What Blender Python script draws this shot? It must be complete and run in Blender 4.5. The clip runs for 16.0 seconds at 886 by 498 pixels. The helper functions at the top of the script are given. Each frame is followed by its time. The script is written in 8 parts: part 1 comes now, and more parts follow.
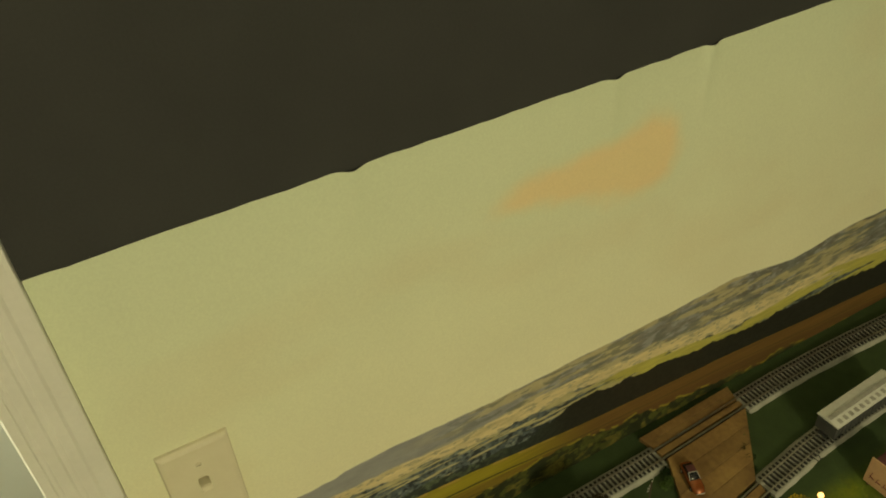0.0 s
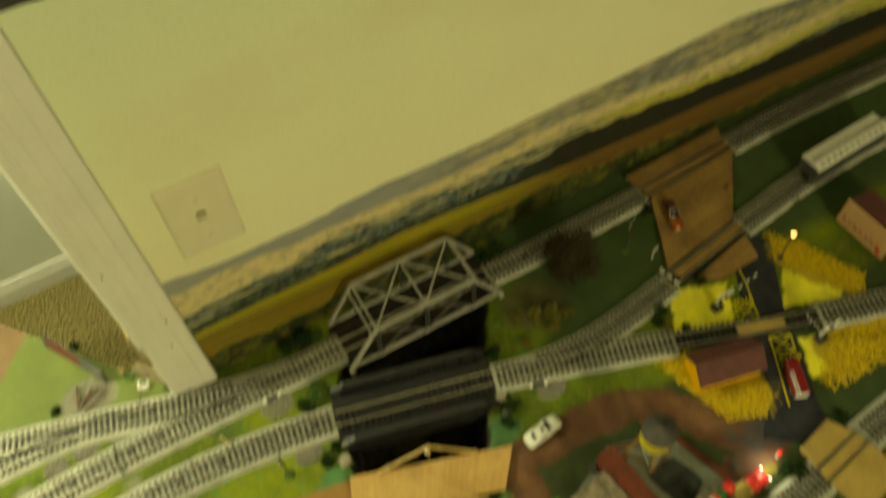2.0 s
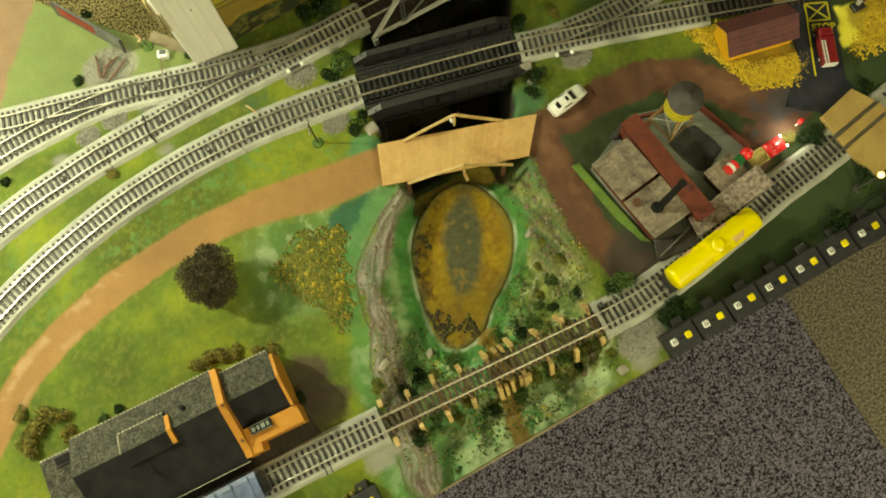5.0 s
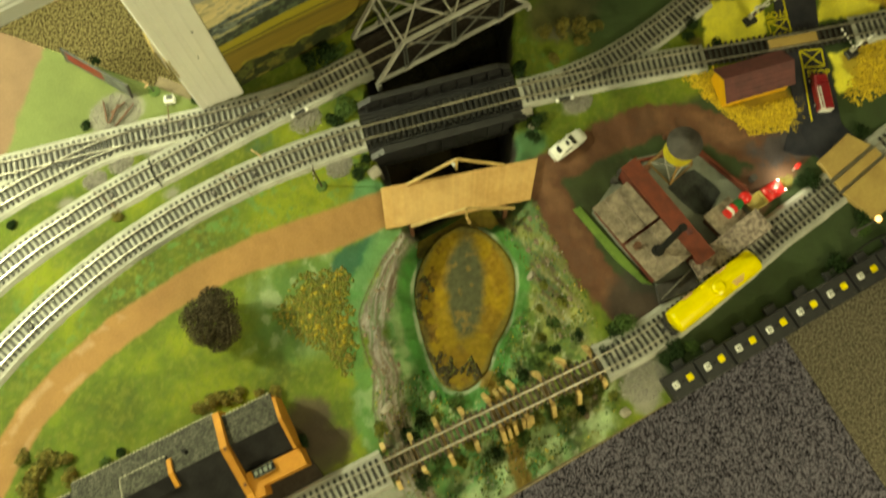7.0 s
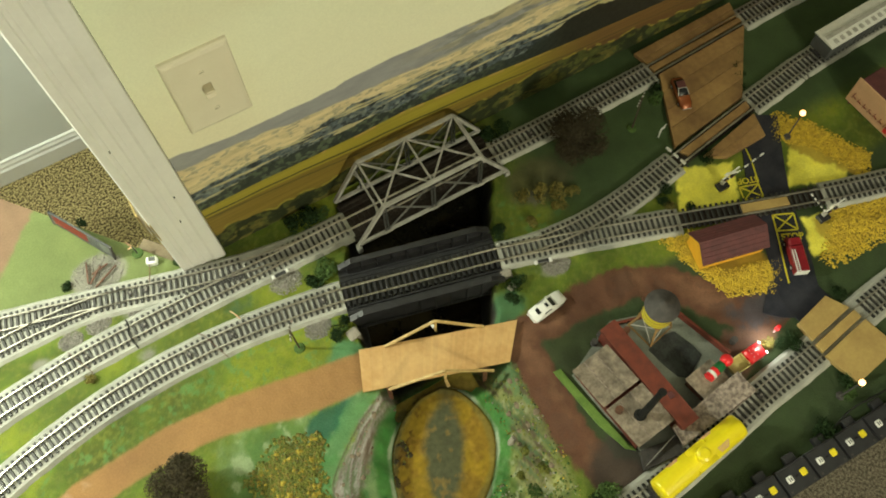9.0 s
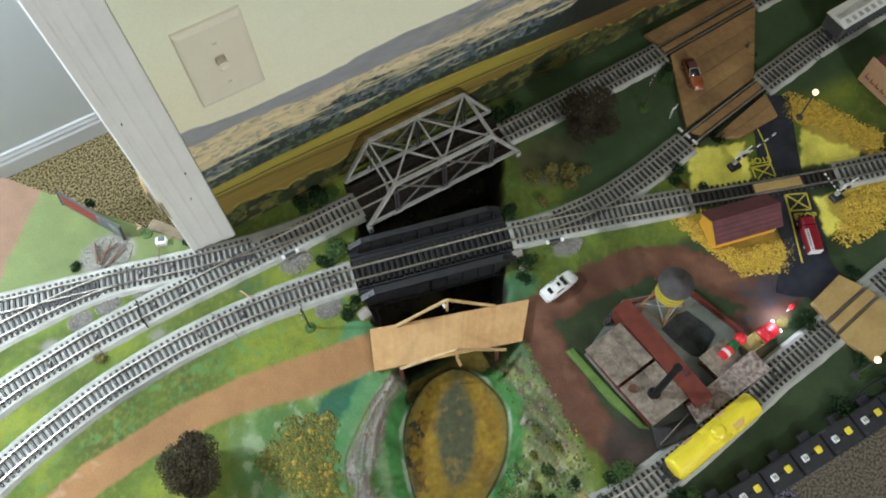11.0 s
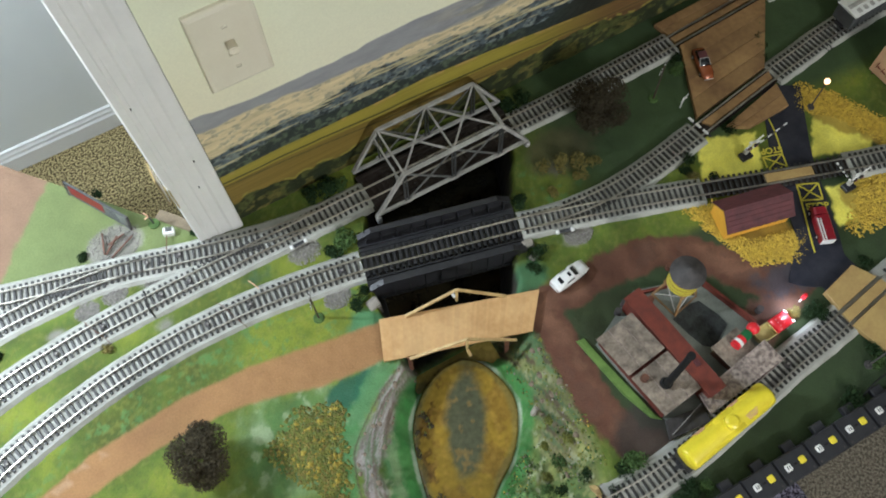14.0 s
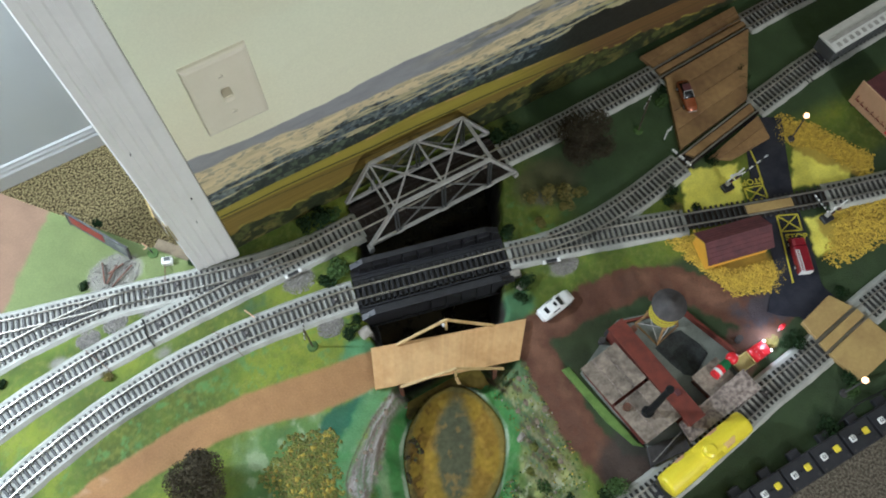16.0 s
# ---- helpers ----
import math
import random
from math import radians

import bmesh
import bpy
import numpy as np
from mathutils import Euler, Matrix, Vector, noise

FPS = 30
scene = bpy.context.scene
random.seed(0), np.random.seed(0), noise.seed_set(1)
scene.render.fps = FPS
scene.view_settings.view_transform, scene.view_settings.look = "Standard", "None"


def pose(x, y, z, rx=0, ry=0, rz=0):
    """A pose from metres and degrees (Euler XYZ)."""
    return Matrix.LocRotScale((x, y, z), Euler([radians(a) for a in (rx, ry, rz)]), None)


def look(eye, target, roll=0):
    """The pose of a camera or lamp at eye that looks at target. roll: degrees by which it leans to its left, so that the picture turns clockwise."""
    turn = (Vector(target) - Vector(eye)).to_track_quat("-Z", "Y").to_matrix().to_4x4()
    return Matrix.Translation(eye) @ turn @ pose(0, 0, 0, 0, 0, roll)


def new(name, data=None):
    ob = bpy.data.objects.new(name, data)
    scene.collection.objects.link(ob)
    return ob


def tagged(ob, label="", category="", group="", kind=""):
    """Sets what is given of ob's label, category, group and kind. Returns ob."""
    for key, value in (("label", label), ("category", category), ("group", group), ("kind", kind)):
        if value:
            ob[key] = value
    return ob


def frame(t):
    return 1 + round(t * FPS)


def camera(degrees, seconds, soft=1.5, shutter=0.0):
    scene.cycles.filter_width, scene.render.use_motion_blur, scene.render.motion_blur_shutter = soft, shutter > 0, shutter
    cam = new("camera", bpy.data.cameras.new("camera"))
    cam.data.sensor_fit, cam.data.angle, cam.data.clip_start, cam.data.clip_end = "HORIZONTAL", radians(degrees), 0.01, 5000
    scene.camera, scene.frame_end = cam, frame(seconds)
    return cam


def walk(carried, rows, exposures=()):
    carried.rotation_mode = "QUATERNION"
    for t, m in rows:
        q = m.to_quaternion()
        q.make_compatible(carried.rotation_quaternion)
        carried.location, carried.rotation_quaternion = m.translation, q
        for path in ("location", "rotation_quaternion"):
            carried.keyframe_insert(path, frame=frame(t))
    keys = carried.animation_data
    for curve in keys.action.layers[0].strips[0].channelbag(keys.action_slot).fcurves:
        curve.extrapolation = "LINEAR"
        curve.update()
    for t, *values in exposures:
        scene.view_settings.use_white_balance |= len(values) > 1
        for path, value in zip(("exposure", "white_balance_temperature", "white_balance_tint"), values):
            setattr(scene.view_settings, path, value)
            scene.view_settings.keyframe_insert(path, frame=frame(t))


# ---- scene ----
SHUTTER = 1.0
cam = camera(55.4, 16.0, soft=1.8, shutter=SHUTTER)
PATH = [
    (0, (0.0243, -0.5745, 1.0171), (0.3781, 0.1120, 0.3818), -3.71),
    (0.5, (0.0264, -0.5759, 1.0229), (0.3778, 0.1091, 0.3848), -3.60),
    (1, (0.0310, -0.5752, 1.0243), (0.3520, 0.0571, 0.3192), -3.55),
    (1.5, (0.0260, -0.5526, 1.0224), (0.3167, -0.0015, 0.2402), -2.21),
    (2, (0.0271, -0.5570, 1.0230), (0.2684, -0.0850, 0.1751), -2.77),
    (2.5, (0.0247, -0.5759, 1.0209), (0.2024, -0.1950, 0.1135), -4.45),
    (3, (-0.0013, -0.5888, 0.9996), (0.1007, -0.3442, 0.0354), -7.01),
    (3.5, (-0.0043, -0.5691, 0.9986), (0.0756, -0.3861, 0.0187), -5.98),
    (4, (-0.0083, -0.5681, 0.9991), (0.0697, -0.3858, 0.0189), -6.39),
    (6.5, (-0.0235, -0.5555, 1.0290), (0.0625, -0.3638, 0.0514), -5.46),
    (7, (-0.0191, -0.5554, 1.0209), (0.0824, -0.3373, 0.0502), -4.66),
    (7.5, (-0.0174, -0.5499, 1.0186), (0.1097, -0.2922, 0.0608), -3.42),
    (8, (-0.0109, -0.5545, 1.0138), (0.1403, -0.2498, 0.0735), -3.24),
    (8.5, (-0.0036, -0.5543, 1.0185), (0.1739, -0.2087, 0.0970), -2.50),
    (9, (0.0081, -0.5563, 1.0191), (0.1962, -0.1917, 0.1072), -2.37),
    (11.5, (-0.0230, -0.5784, 1.0000), (0.1662, -0.2114, 0.0893), -2.43),
    (12, (-0.0278, -0.5900, 1.0053), (0.1609, -0.2211, 0.0952), -2.62),
    (12.5, (-0.0323, -0.5952, 1.0020), (0.1567, -0.2258, 0.0922), -2.62),
    (13, (-0.0343, -0.5900, 0.9938), (0.1549, -0.2233, 0.0828), -2.43),
    (13.5, (-0.0354, -0.5832, 0.9899), (0.1537, -0.2156, 0.0793), -2.49),
    (14, (-0.0310, -0.5744, 0.9882), (0.1580, -0.2048, 0.0784), -2.61),
    (14.5, (-0.0206, -0.5678, 1.0029), (0.1674, -0.2007, 0.0919), -2.54),
    (15, (-0.0143, -0.5637, 1.0269), (0.1730, -0.1977, 0.1154), -2.56),
    (15.5, (-0.0153, -0.5551, 1.0316), (0.1728, -0.1890, 0.1203), -2.45),
    (16, (-0.0068, -0.5569, 1.0375), (0.1809, -0.1921, 0.1255), -2.42),
]
walk(cam, [(t, look(eye, target, roll)) for t, eye, target, roll in PATH],
     exposures=[(0.0, -0.74, 8700, -15), (1.0, -0.86, 10300, -20), (2.0, -0.78, 12200, -27), (2.7, -0.4, 9600, -16),
                (3.3, -0.31, 7900, -18), (4.2, -0.31, 7900, -18), (6.3, -0.31, 9400, -23), (8.4, -0.33, 8500, -24),
                (9.0, -0.28, 6600, -10), (11.3, -0.29, 5100, 8), (14.0, -0.29, 5100, 8), (16.0, -0.34, 4950, 8)])

# ---- light: a ceiling lamp in the room, another in the hallway behind the door ----
world = bpy.data.worlds.new("world")
world.use_nodes = True
world.node_tree.nodes["Background"].inputs[0].default_value = (0.6, 0.62, 0.6, 1)
world.node_tree.nodes["Background"].inputs[1].default_value = 0.02
scene.world = world


def lamp(name, where, power, radius, color):
    data = bpy.data.lights.new(name, "POINT")
    data.shadow_soft_size, data.energy, data.color = radius, power, color
    ob = new(name, data)
    ob.location = where
    return ob


lamp("room_lamp_light", (0.28, -2.30, 0.93), 112, 0.10, (1.0, 0.86, 0.66))
lamp("hall_lamp_light", (-0.78, 0.28, 0.76), 70, 0.035, (1.0, 0.94, 0.82))

lamp("headlight_glow", (0.5040, -0.4600, 0.0180), 0.07, 0.003, (1.0, 0.92, 0.88))

# ---- materials ----


def mat(name, c1, c2=None, scale=60.0, rough=0.7, metal=0.0, bump=0.0, detail=5.0, fine=None, spread=0.12, per_object=0.0, coat=0.0, emit=None):
    """Two-scale noise between two colours, with relief; scale in cycles per metre."""
    m = bpy.data.materials.new(name)
    m.use_nodes = True
    nt = m.node_tree
    b = nt.nodes["Principled BSDF"]
    b.inputs["Roughness"].default_value, b.inputs["Metallic"].default_value = rough, metal
    b.inputs["Coat Weight"].default_value = coat
    c2 = c2 or tuple(v * 0.75 for v in c1)
    tc = nt.nodes.new("ShaderNodeTexCoord")
    n1, n2 = nt.nodes.new("ShaderNodeTexNoise"), nt.nodes.new("ShaderNodeTexNoise")
    n1.inputs["Scale"].default_value, n1.inputs["Detail"].default_value = scale, detail
    n2.inputs["Scale"].default_value, n2.inputs["Detail"].default_value = fine or scale * 7, 3.0
    for n in (n1, n2):
        nt.links.new(tc.outputs["Object"], n.inputs["Vector"])
    add = nt.nodes.new("ShaderNodeMath")
    add.operation = "MULTIPLY_ADD"
    nt.links.new(n2.outputs["Fac"], add.inputs[0])
    add.inputs[1].default_value = 0.5
    nt.links.new(n1.outputs["Fac"], add.inputs[2])
    ramp = nt.nodes.new("ShaderNodeMapRange")
    ramp.inputs["From Min"].default_value, ramp.inputs["From Max"].default_value = 0.75 - spread - 0.1, 0.75 + spread + 0.1
    nt.links.new(add.outputs[0], ramp.inputs["Value"])
    mix = nt.nodes.new("ShaderNodeMix")
    mix.data_type = "RGBA"
    mix.inputs[6].default_value, mix.inputs[7].default_value = (*c1, 1), (*c2, 1)
    nt.links.new(ramp.outputs[0], mix.inputs[0])
    out = mix.outputs[2]
    if per_object:
        info, hsv = nt.nodes.new("ShaderNodeObjectInfo"), nt.nodes.new("ShaderNodeHueSaturation")
        rng = nt.nodes.new("ShaderNodeMapRange")
        rng.inputs["To Min"].default_value, rng.inputs["To Max"].default_value = 1 - per_object, 1 + per_object
        nt.links.new(info.outputs["Random"], rng.inputs["Value"])
        nt.links.new(rng.outputs[0], hsv.inputs["Value"])
        nt.links.new(out, hsv.inputs["Color"])
        out = hsv.outputs[0]
    nt.links.new(out, b.inputs["Base Color"])
    if bump:
        bp = nt.nodes.new("ShaderNodeBump")
        bp.inputs["Strength"].default_value, bp.inputs["Distance"].default_value = 1.0, bump
        nt.links.new(add.outputs[0], bp.inputs["Height"])
        nt.links.new(bp.outputs[0], b.inputs["Normal"])
    if emit:
        b.inputs["Emission Color"].default_value = (*emit[0], 1)
        b.inputs["Emission Strength"].default_value = emit[1]
    return m


def painted(name, rough=0.85, bump=0.0006, scale=300.0, amount=0.35, big=25.0):
    """Colour from the mesh's own colour layer, broken up by grain at two scales."""
    m = bpy.data.materials.new(name)
    m.use_nodes = True
    nt = m.node_tree
    b = nt.nodes["Principled BSDF"]
    b.inputs["Roughness"].default_value = rough
    at = nt.nodes.new("ShaderNodeAttribute")
    at.attribute_name = "paint"
    tc = nt.nodes.new("ShaderNodeTexCoord")
    n1, n2 = nt.nodes.new("ShaderNodeTexNoise"), nt.nodes.new("ShaderNodeTexNoise")
    n1.inputs["Scale"].default_value, n1.inputs["Detail"].default_value = scale, 6.0
    n2.inputs["Scale"].default_value, n2.inputs["Detail"].default_value = big, 4.0
    for n in (n1, n2):
        nt.links.new(tc.outputs["Object"], n.inputs["Vector"])
    add = nt.nodes.new("ShaderNodeMath")
    add.operation = "MULTIPLY_ADD"
    nt.links.new(n2.outputs["Fac"], add.inputs[0])
    add.inputs[1].default_value = 0.6
    nt.links.new(n1.outputs["Fac"], add.inputs[2])
    rng = nt.nodes.new("ShaderNodeMapRange")
    rng.inputs["From Min"].default_value, rng.inputs["From Max"].default_value = 0.5, 1.1
    rng.inputs["To Min"].default_value, rng.inputs["To Max"].default_value = 1 - amount, 1 + amount
    nt.links.new(add.outputs[0], rng.inputs["Value"])
    hsv = nt.nodes.new("ShaderNodeHueSaturation")
    nt.links.new(rng.outputs[0], hsv.inputs["Value"])
    nt.links.new(at.outputs["Color"], hsv.inputs["Color"])
    nt.links.new(hsv.outputs[0], b.inputs["Base Color"])
    bp = nt.nodes.new("ShaderNodeBump")
    bp.inputs["Strength"].default_value, bp.inputs["Distance"].default_value = 1.0, bump
    nt.links.new(n1.outputs["Fac"], bp.inputs["Height"])
    nt.links.new(bp.outputs[0], b.inputs["Normal"])
    return m


M_WALL_DARK = mat("dark_wall_paint", (0.060, 0.061, 0.063), (0.050, 0.051, 0.053), 8, 0.75, bump=0.0004, fine=400)
M_WALL = mat("white_wall_paint", (0.84, 0.86, 0.83), (0.80, 0.82, 0.79), 6, 0.7, bump=0.0003, fine=400)
M_CEIL = mat("ceiling_paint", (0.75, 0.75, 0.72), (0.7, 0.7, 0.67), 6, 0.9, bump=0.001, fine=200)
M_TRIM = mat("white_gloss_trim", (0.86, 0.85, 0.83), (0.80, 0.79, 0.77), 18, 0.38, bump=0.0002, fine=160)
M_PLATE = mat("ivory_plastic", (0.80, 0.75, 0.60), (0.76, 0.71, 0.56), 40, 0.32)
M_TOGGLE = mat("ivory_toggle_plastic", (0.82, 0.76, 0.62), (0.78, 0.72, 0.56), 40, 0.22)
M_SCREW = mat("screw_metal", (0.55, 0.5, 0.38), (0.4, 0.36, 0.28), 400, 0.4, 0.7)
M_BRASS = mat("worn_brass", (0.62, 0.48, 0.22), (0.45, 0.34, 0.16), 120, 0.3, 1.0)
M_TAN_CARPET = mat("tan_carpet", (0.62, 0.51, 0.24), (0.07, 0.046, 0.015), 175, 0.95, bump=0.007, fine=430, spread=-0.01, detail=2.0)
M_TAN_CARPET2 = mat("tan_carpet_room", (0.36, 0.32, 0.24), (0.11, 0.095, 0.07), 160, 0.95, bump=0.006, fine=420, spread=0.03, detail=3.0)
M_RUG = mat("charcoal_rug", (0.006, 0.005, 0.008), (0.40, 0.375, 0.50), 210, 0.95, bump=0.008, fine=560, spread=0.02, detail=6.0)
M_FASCIA = mat("raw_wood_fascia", (0.22, 0.17, 0.10), (0.13, 0.10, 0.06), 60, 0.7, bump=0.0004)
M_ROADBED = mat("light_grey_roadbed", (0.43, 0.43, 0.39), (0.30, 0.30, 0.265), 45, 0.85, bump=0.0003, fine=700)
M_TIE = mat("dark_plastic_tie", (0.036, 0.034, 0.031), (0.02, 0.019, 0.018), 200, 0.55, per_object=0.25)
M_RAIL = mat("nickel_silver_rail", (0.56, 0.54, 0.49), (0.36, 0.33, 0.28), 90, 0.34, 1.0)
M_SILVER = mat("silver_grey_plastic", (0.50, 0.49, 0.47), (0.30, 0.29, 0.27), 60, 0.5, bump=0.0001)
M_DARKGREY = mat("dark_grey_plastic", (0.09, 0.095, 0.095), (0.06, 0.06, 0.06), 80, 0.5)
M_BLACK = mat("black_plastic", (0.030, 0.030, 0.034), (0.016, 0.016, 0.019), 90, 0.42, bump=0.0001)
M_DECK = mat("brown_bridge_floor", (0.05, 0.042, 0.036), (0.028, 0.022, 0.019), 150, 0.7, bump=0.0003)
M_PLANK = mat("pale_balsa_wood", (0.60, 0.39, 0.17), (0.46, 0.27, 0.10), 28, 0.6, bump=0.0001, per_object=0.05)
M_BEAM = mat("stripwood", (0.62, 0.46, 0.20), (0.42, 0.28, 0.11), 90, 0.6, bump=0.0002, per_object=0.18)
M_CROSSWOOD = mat("tan_crossing_wood", (0.42, 0.30, 0.105), (0.30, 0.195, 0.07), 30, 0.6, bump=0.0002)
M_OLDWOOD = mat("weathered_crossing_wood", (0.33, 0.205, 0.078), (0.18, 0.10, 0.040), 18, 0.7, bump=0.0002, per_object=0.12)
M_ASPHALT = mat("model_asphalt", (0.020, 0.021, 0.030), (0.042, 0.043, 0.055), 45, 0.6, bump=0.0003, fine=900)
M_ROADYELLOW = mat("yellow_road_paint", (0.62, 0.55, 0.04), (0.5, 0.44, 0.03), 300, 0.6)
M_WHITE = mat("white_plastic", (0.80, 0.80, 0.78), (0.7, 0.7, 0.68), 150, 0.35)
M_YELLOW = mat("bright_yellow_paint", (0.82, 0.70, 0.02), (0.74, 0.60, 0.02), 40, 0.35, bump=0.0001)
M_BTN_YELLOW = mat("yellow_button_plastic", (0.80, 0.66, 0.03), (0.72, 0.58, 0.03), 200, 0.35)
M_RED = mat("red_plastic", (0.24, 0.009, 0.02), (0.16, 0.008, 0.014), 120, 0.35)
M_BRIGHTRED = mat("bright_red_plastic", (0.75, 0.02, 0.03), (0.6, 0.02, 0.03), 150, 0.3)
M_DARKRED = mat("dark_red_ink", (0.22, 0.02, 0.02), (0.15, 0.014, 0.014), 150, 0.6)
M_GREENPL = mat("green_plastic", (0.02, 0.16, 0.05), (0.015, 0.1, 0.03), 150, 0.4)
M_ORANGECAR = mat("copper_car_paint", (0.34, 0.095, 0.03), (0.25, 0.07, 0.02), 120, 0.25, 0.3, coat=0.5)
M_GLASSDARK = mat("dark_car_glass", (0.015, 0.016, 0.018), (0.01, 0.01, 0.012), 100, 0.12)
M_RUBBER = mat("black_rubber", (0.02, 0.02, 0.02), (0.012, 0.012, 0.012), 150, 0.8)
M_ORANGE = mat("orange_wall_paint", (0.50, 0.225, 0.030), (0.40, 0.165, 0.022), 60, 0.7, bump=0.0002)
M_YELLOWWALL = mat("yellow_orange_siding", (0.72, 0.40, 0.03), (0.64, 0.33, 0.02), 70, 0.6, bump=0.0002)
M_MAROON = mat("maroon_roof", (0.125, 0.036, 0.038), (0.07, 0.022, 0.025), 70, 0.75, bump=0.0003)
M_BRICKRED = mat("red_brick_paint", (0.17, 0.034, 0.018), (0.09, 0.020, 0.012), 80, 0.75, bump=0.0003, fine=900)
M_CORR = mat("pale_slab_roof", (0.31, 0.26, 0.20), (0.12, 0.095, 0.072), 95, 0.8, bump=0.0004, fine=300, spread=0.12)
M_STONE = mat("mottled_stone_roof", (0.42, 0.35, 0.30), (0.13, 0.10, 0.09), 210, 0.85, bump=0.0006, spread=0.06)
M_CONCRETE = mat("grey_green_concrete", (0.22, 0.24, 0.205), (0.12, 0.13, 0.11), 35, 0.85, bump=0.0003, fine=500)
M_YARD_DARK = mat("dark_yard_ground", (0.045, 0.050, 0.046), (0.015, 0.016, 0.016), 70, 0.9, bump=0.0005, spread=0.05)
M_SHINGLE = mat("grey_shingle", (0.090, 0.088, 0.068), (0.020, 0.020, 0.016), 330, 0.9, bump=0.0008, per_object=0.30, spread=0.05)
# front slopes of the station roof: their shade is put into the colour
M_ROOF_SHADED = mat("shaded_roof", (0.024, 0.023, 0.024), (0.013, 0.012, 0.013), 50, 0.9, bump=0.0003)
M_RUST = mat("rusty_steel", (0.15, 0.06, 0.03), (0.08, 0.04, 0.025), 150, 0.7)
M_SOOT = mat("sooty_metal", (0.075, 0.068, 0.066), (0.04, 0.036, 0.036), 150, 0.7)
M_BLUE = mat("blue_grey_car_roof", (0.13, 0.165, 0.30), (0.06, 0.08, 0.15), 60, 0.5, bump=0.0002)
M_FOAM_DK = mat("dark_green_foliage", (0.030, 0.055, 0.020), (0.014, 0.028, 0.010), 120, 0.95, per_object=0.2)
M_FOAM_BR = mat("brown_green_foliage", (0.070, 0.056, 0.026), (0.034, 0.027, 0.013), 140, 0.95, per_object=0.15)
M_FOAM_YE = mat("yellow_foam_flowers", (0.66, 0.48, 0.05), (0.36, 0.25, 0.03), 160, 0.95)
M_FOAM_OL = mat("olive_foam", (0.27, 0.22, 0.05), (0.10, 0.10, 0.03), 140, 0.95)
M_FOAM_GR = mat("green_foam", (0.085, 0.145, 0.032), (0.04, 0.08, 0.018), 140, 0.95)
M_MOSS = mat("olive_green_moss", (0.22, 0.225, 0.040), (0.075, 0.095, 0.020), 150, 0.95)
M_MUSTARD = mat("mustard_foam", (0.40, 0.32, 0.045), (0.26, 0.20, 0.03), 160, 0.95)
M_TRUNK = mat("twig_bark", (0.07, 0.05, 0.03), (0.04, 0.03, 0.02), 200, 0.9)
M_ROCKBR = mat("brown_plaster_rock", (0.23, 0.18, 0.13), (0.10, 0.075, 0.05), 110, 0.9, bump=0.0006)
M_ROCK = mat("painted_plaster_rock", (0.36, 0.33, 0.28), (0.18, 0.16, 0.13), 90, 0.85, bump=0.0006)
M_GRAVEL = mat("grey_gravel", (0.34, 0.32, 0.29), (0.16, 0.15, 0.14), 300, 0.95, bump=0.0006)
M_BULB = mat("lit_bulb", (1, 0.9, 0.7), (1, 0.9, 0.7), 10, 0.3, emit=((1.0, 0.50, 0.20), 4.5))
M_BULBW = mat("lit_white_bulb", (1, 1, 1), (1, 1, 1), 10, 0.3, emit=((1.0, 0.93, 0.9), 14))
M_CREAM = mat("cream_card", (0.66, 0.42, 0.26), (0.58, 0.36, 0.22), 60, 0.7)
M_TERRAIN = painted("scenery_paint", amount=0.15, scale=420, big=40)
M_BACKDROP = painted("printed_paper", rough=0.55, bump=0.00004, scale=420, amount=0.05, big=7)
M_POND = painted("pond_resin", rough=0.16, bump=0.0003, scale=160, amount=0.25, big=60)
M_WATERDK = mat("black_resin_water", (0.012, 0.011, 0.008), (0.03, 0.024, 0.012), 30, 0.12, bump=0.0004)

for m_ in (M_ROOF_SHADED, M_RUG, M_ASPHALT, M_RUBBER, M_WALL_DARK, M_DECK, M_FOAM_DK):
    m_.node_tree.nodes["Principled BSDF"].inputs["Specular IOR Level"].default_value = 0.12

# ---- building helpers ----


def part(name, bm, material, parent=None, label="", smooth=False):
    me = bpy.data.meshes.new(name)
    bmesh.ops.recalc_face_normals(bm, faces=bm.faces)
    bm.to_mesh(me)
    bm.free()
    me.materials.append(material)
    if smooth:
        for p in me.polygons:
            p.use_smooth = True
    ob = new(name, me)
    if parent is not None:
        ob.parent = parent
    if label:
        ob["label"] = label
    return ob


def thing(name, label, category, m=None, group="", kind=""):
    ob = new(name)
    ob.empty_display_size = 0.01
    if m is not None:
        ob.matrix_world = m
    return tagged(ob, label, category, group, kind)


def box(bm, c, s, m=None, bevel=0.0):
    out = bmesh.ops.create_cube(bm, size=1.0)
    vs = out["verts"]
    bmesh.ops.scale(bm, vec=s, verts=vs)
    if bevel:
        es = list({e for v in vs for e in v.link_edges})
        r = bmesh.ops.bevel(bm, geom=es, offset=bevel, segments=1, affect="EDGES")
        vs = r["verts"] if r["verts"] else vs
        vs = list({v for f in r["faces"] for v in f.verts} | {v for v in vs if v.is_valid})
    bmesh.ops.translate(bm, vec=c, verts=vs)
    if m is not None:
        bmesh.ops.transform(bm, matrix=m, verts=vs)
    return vs


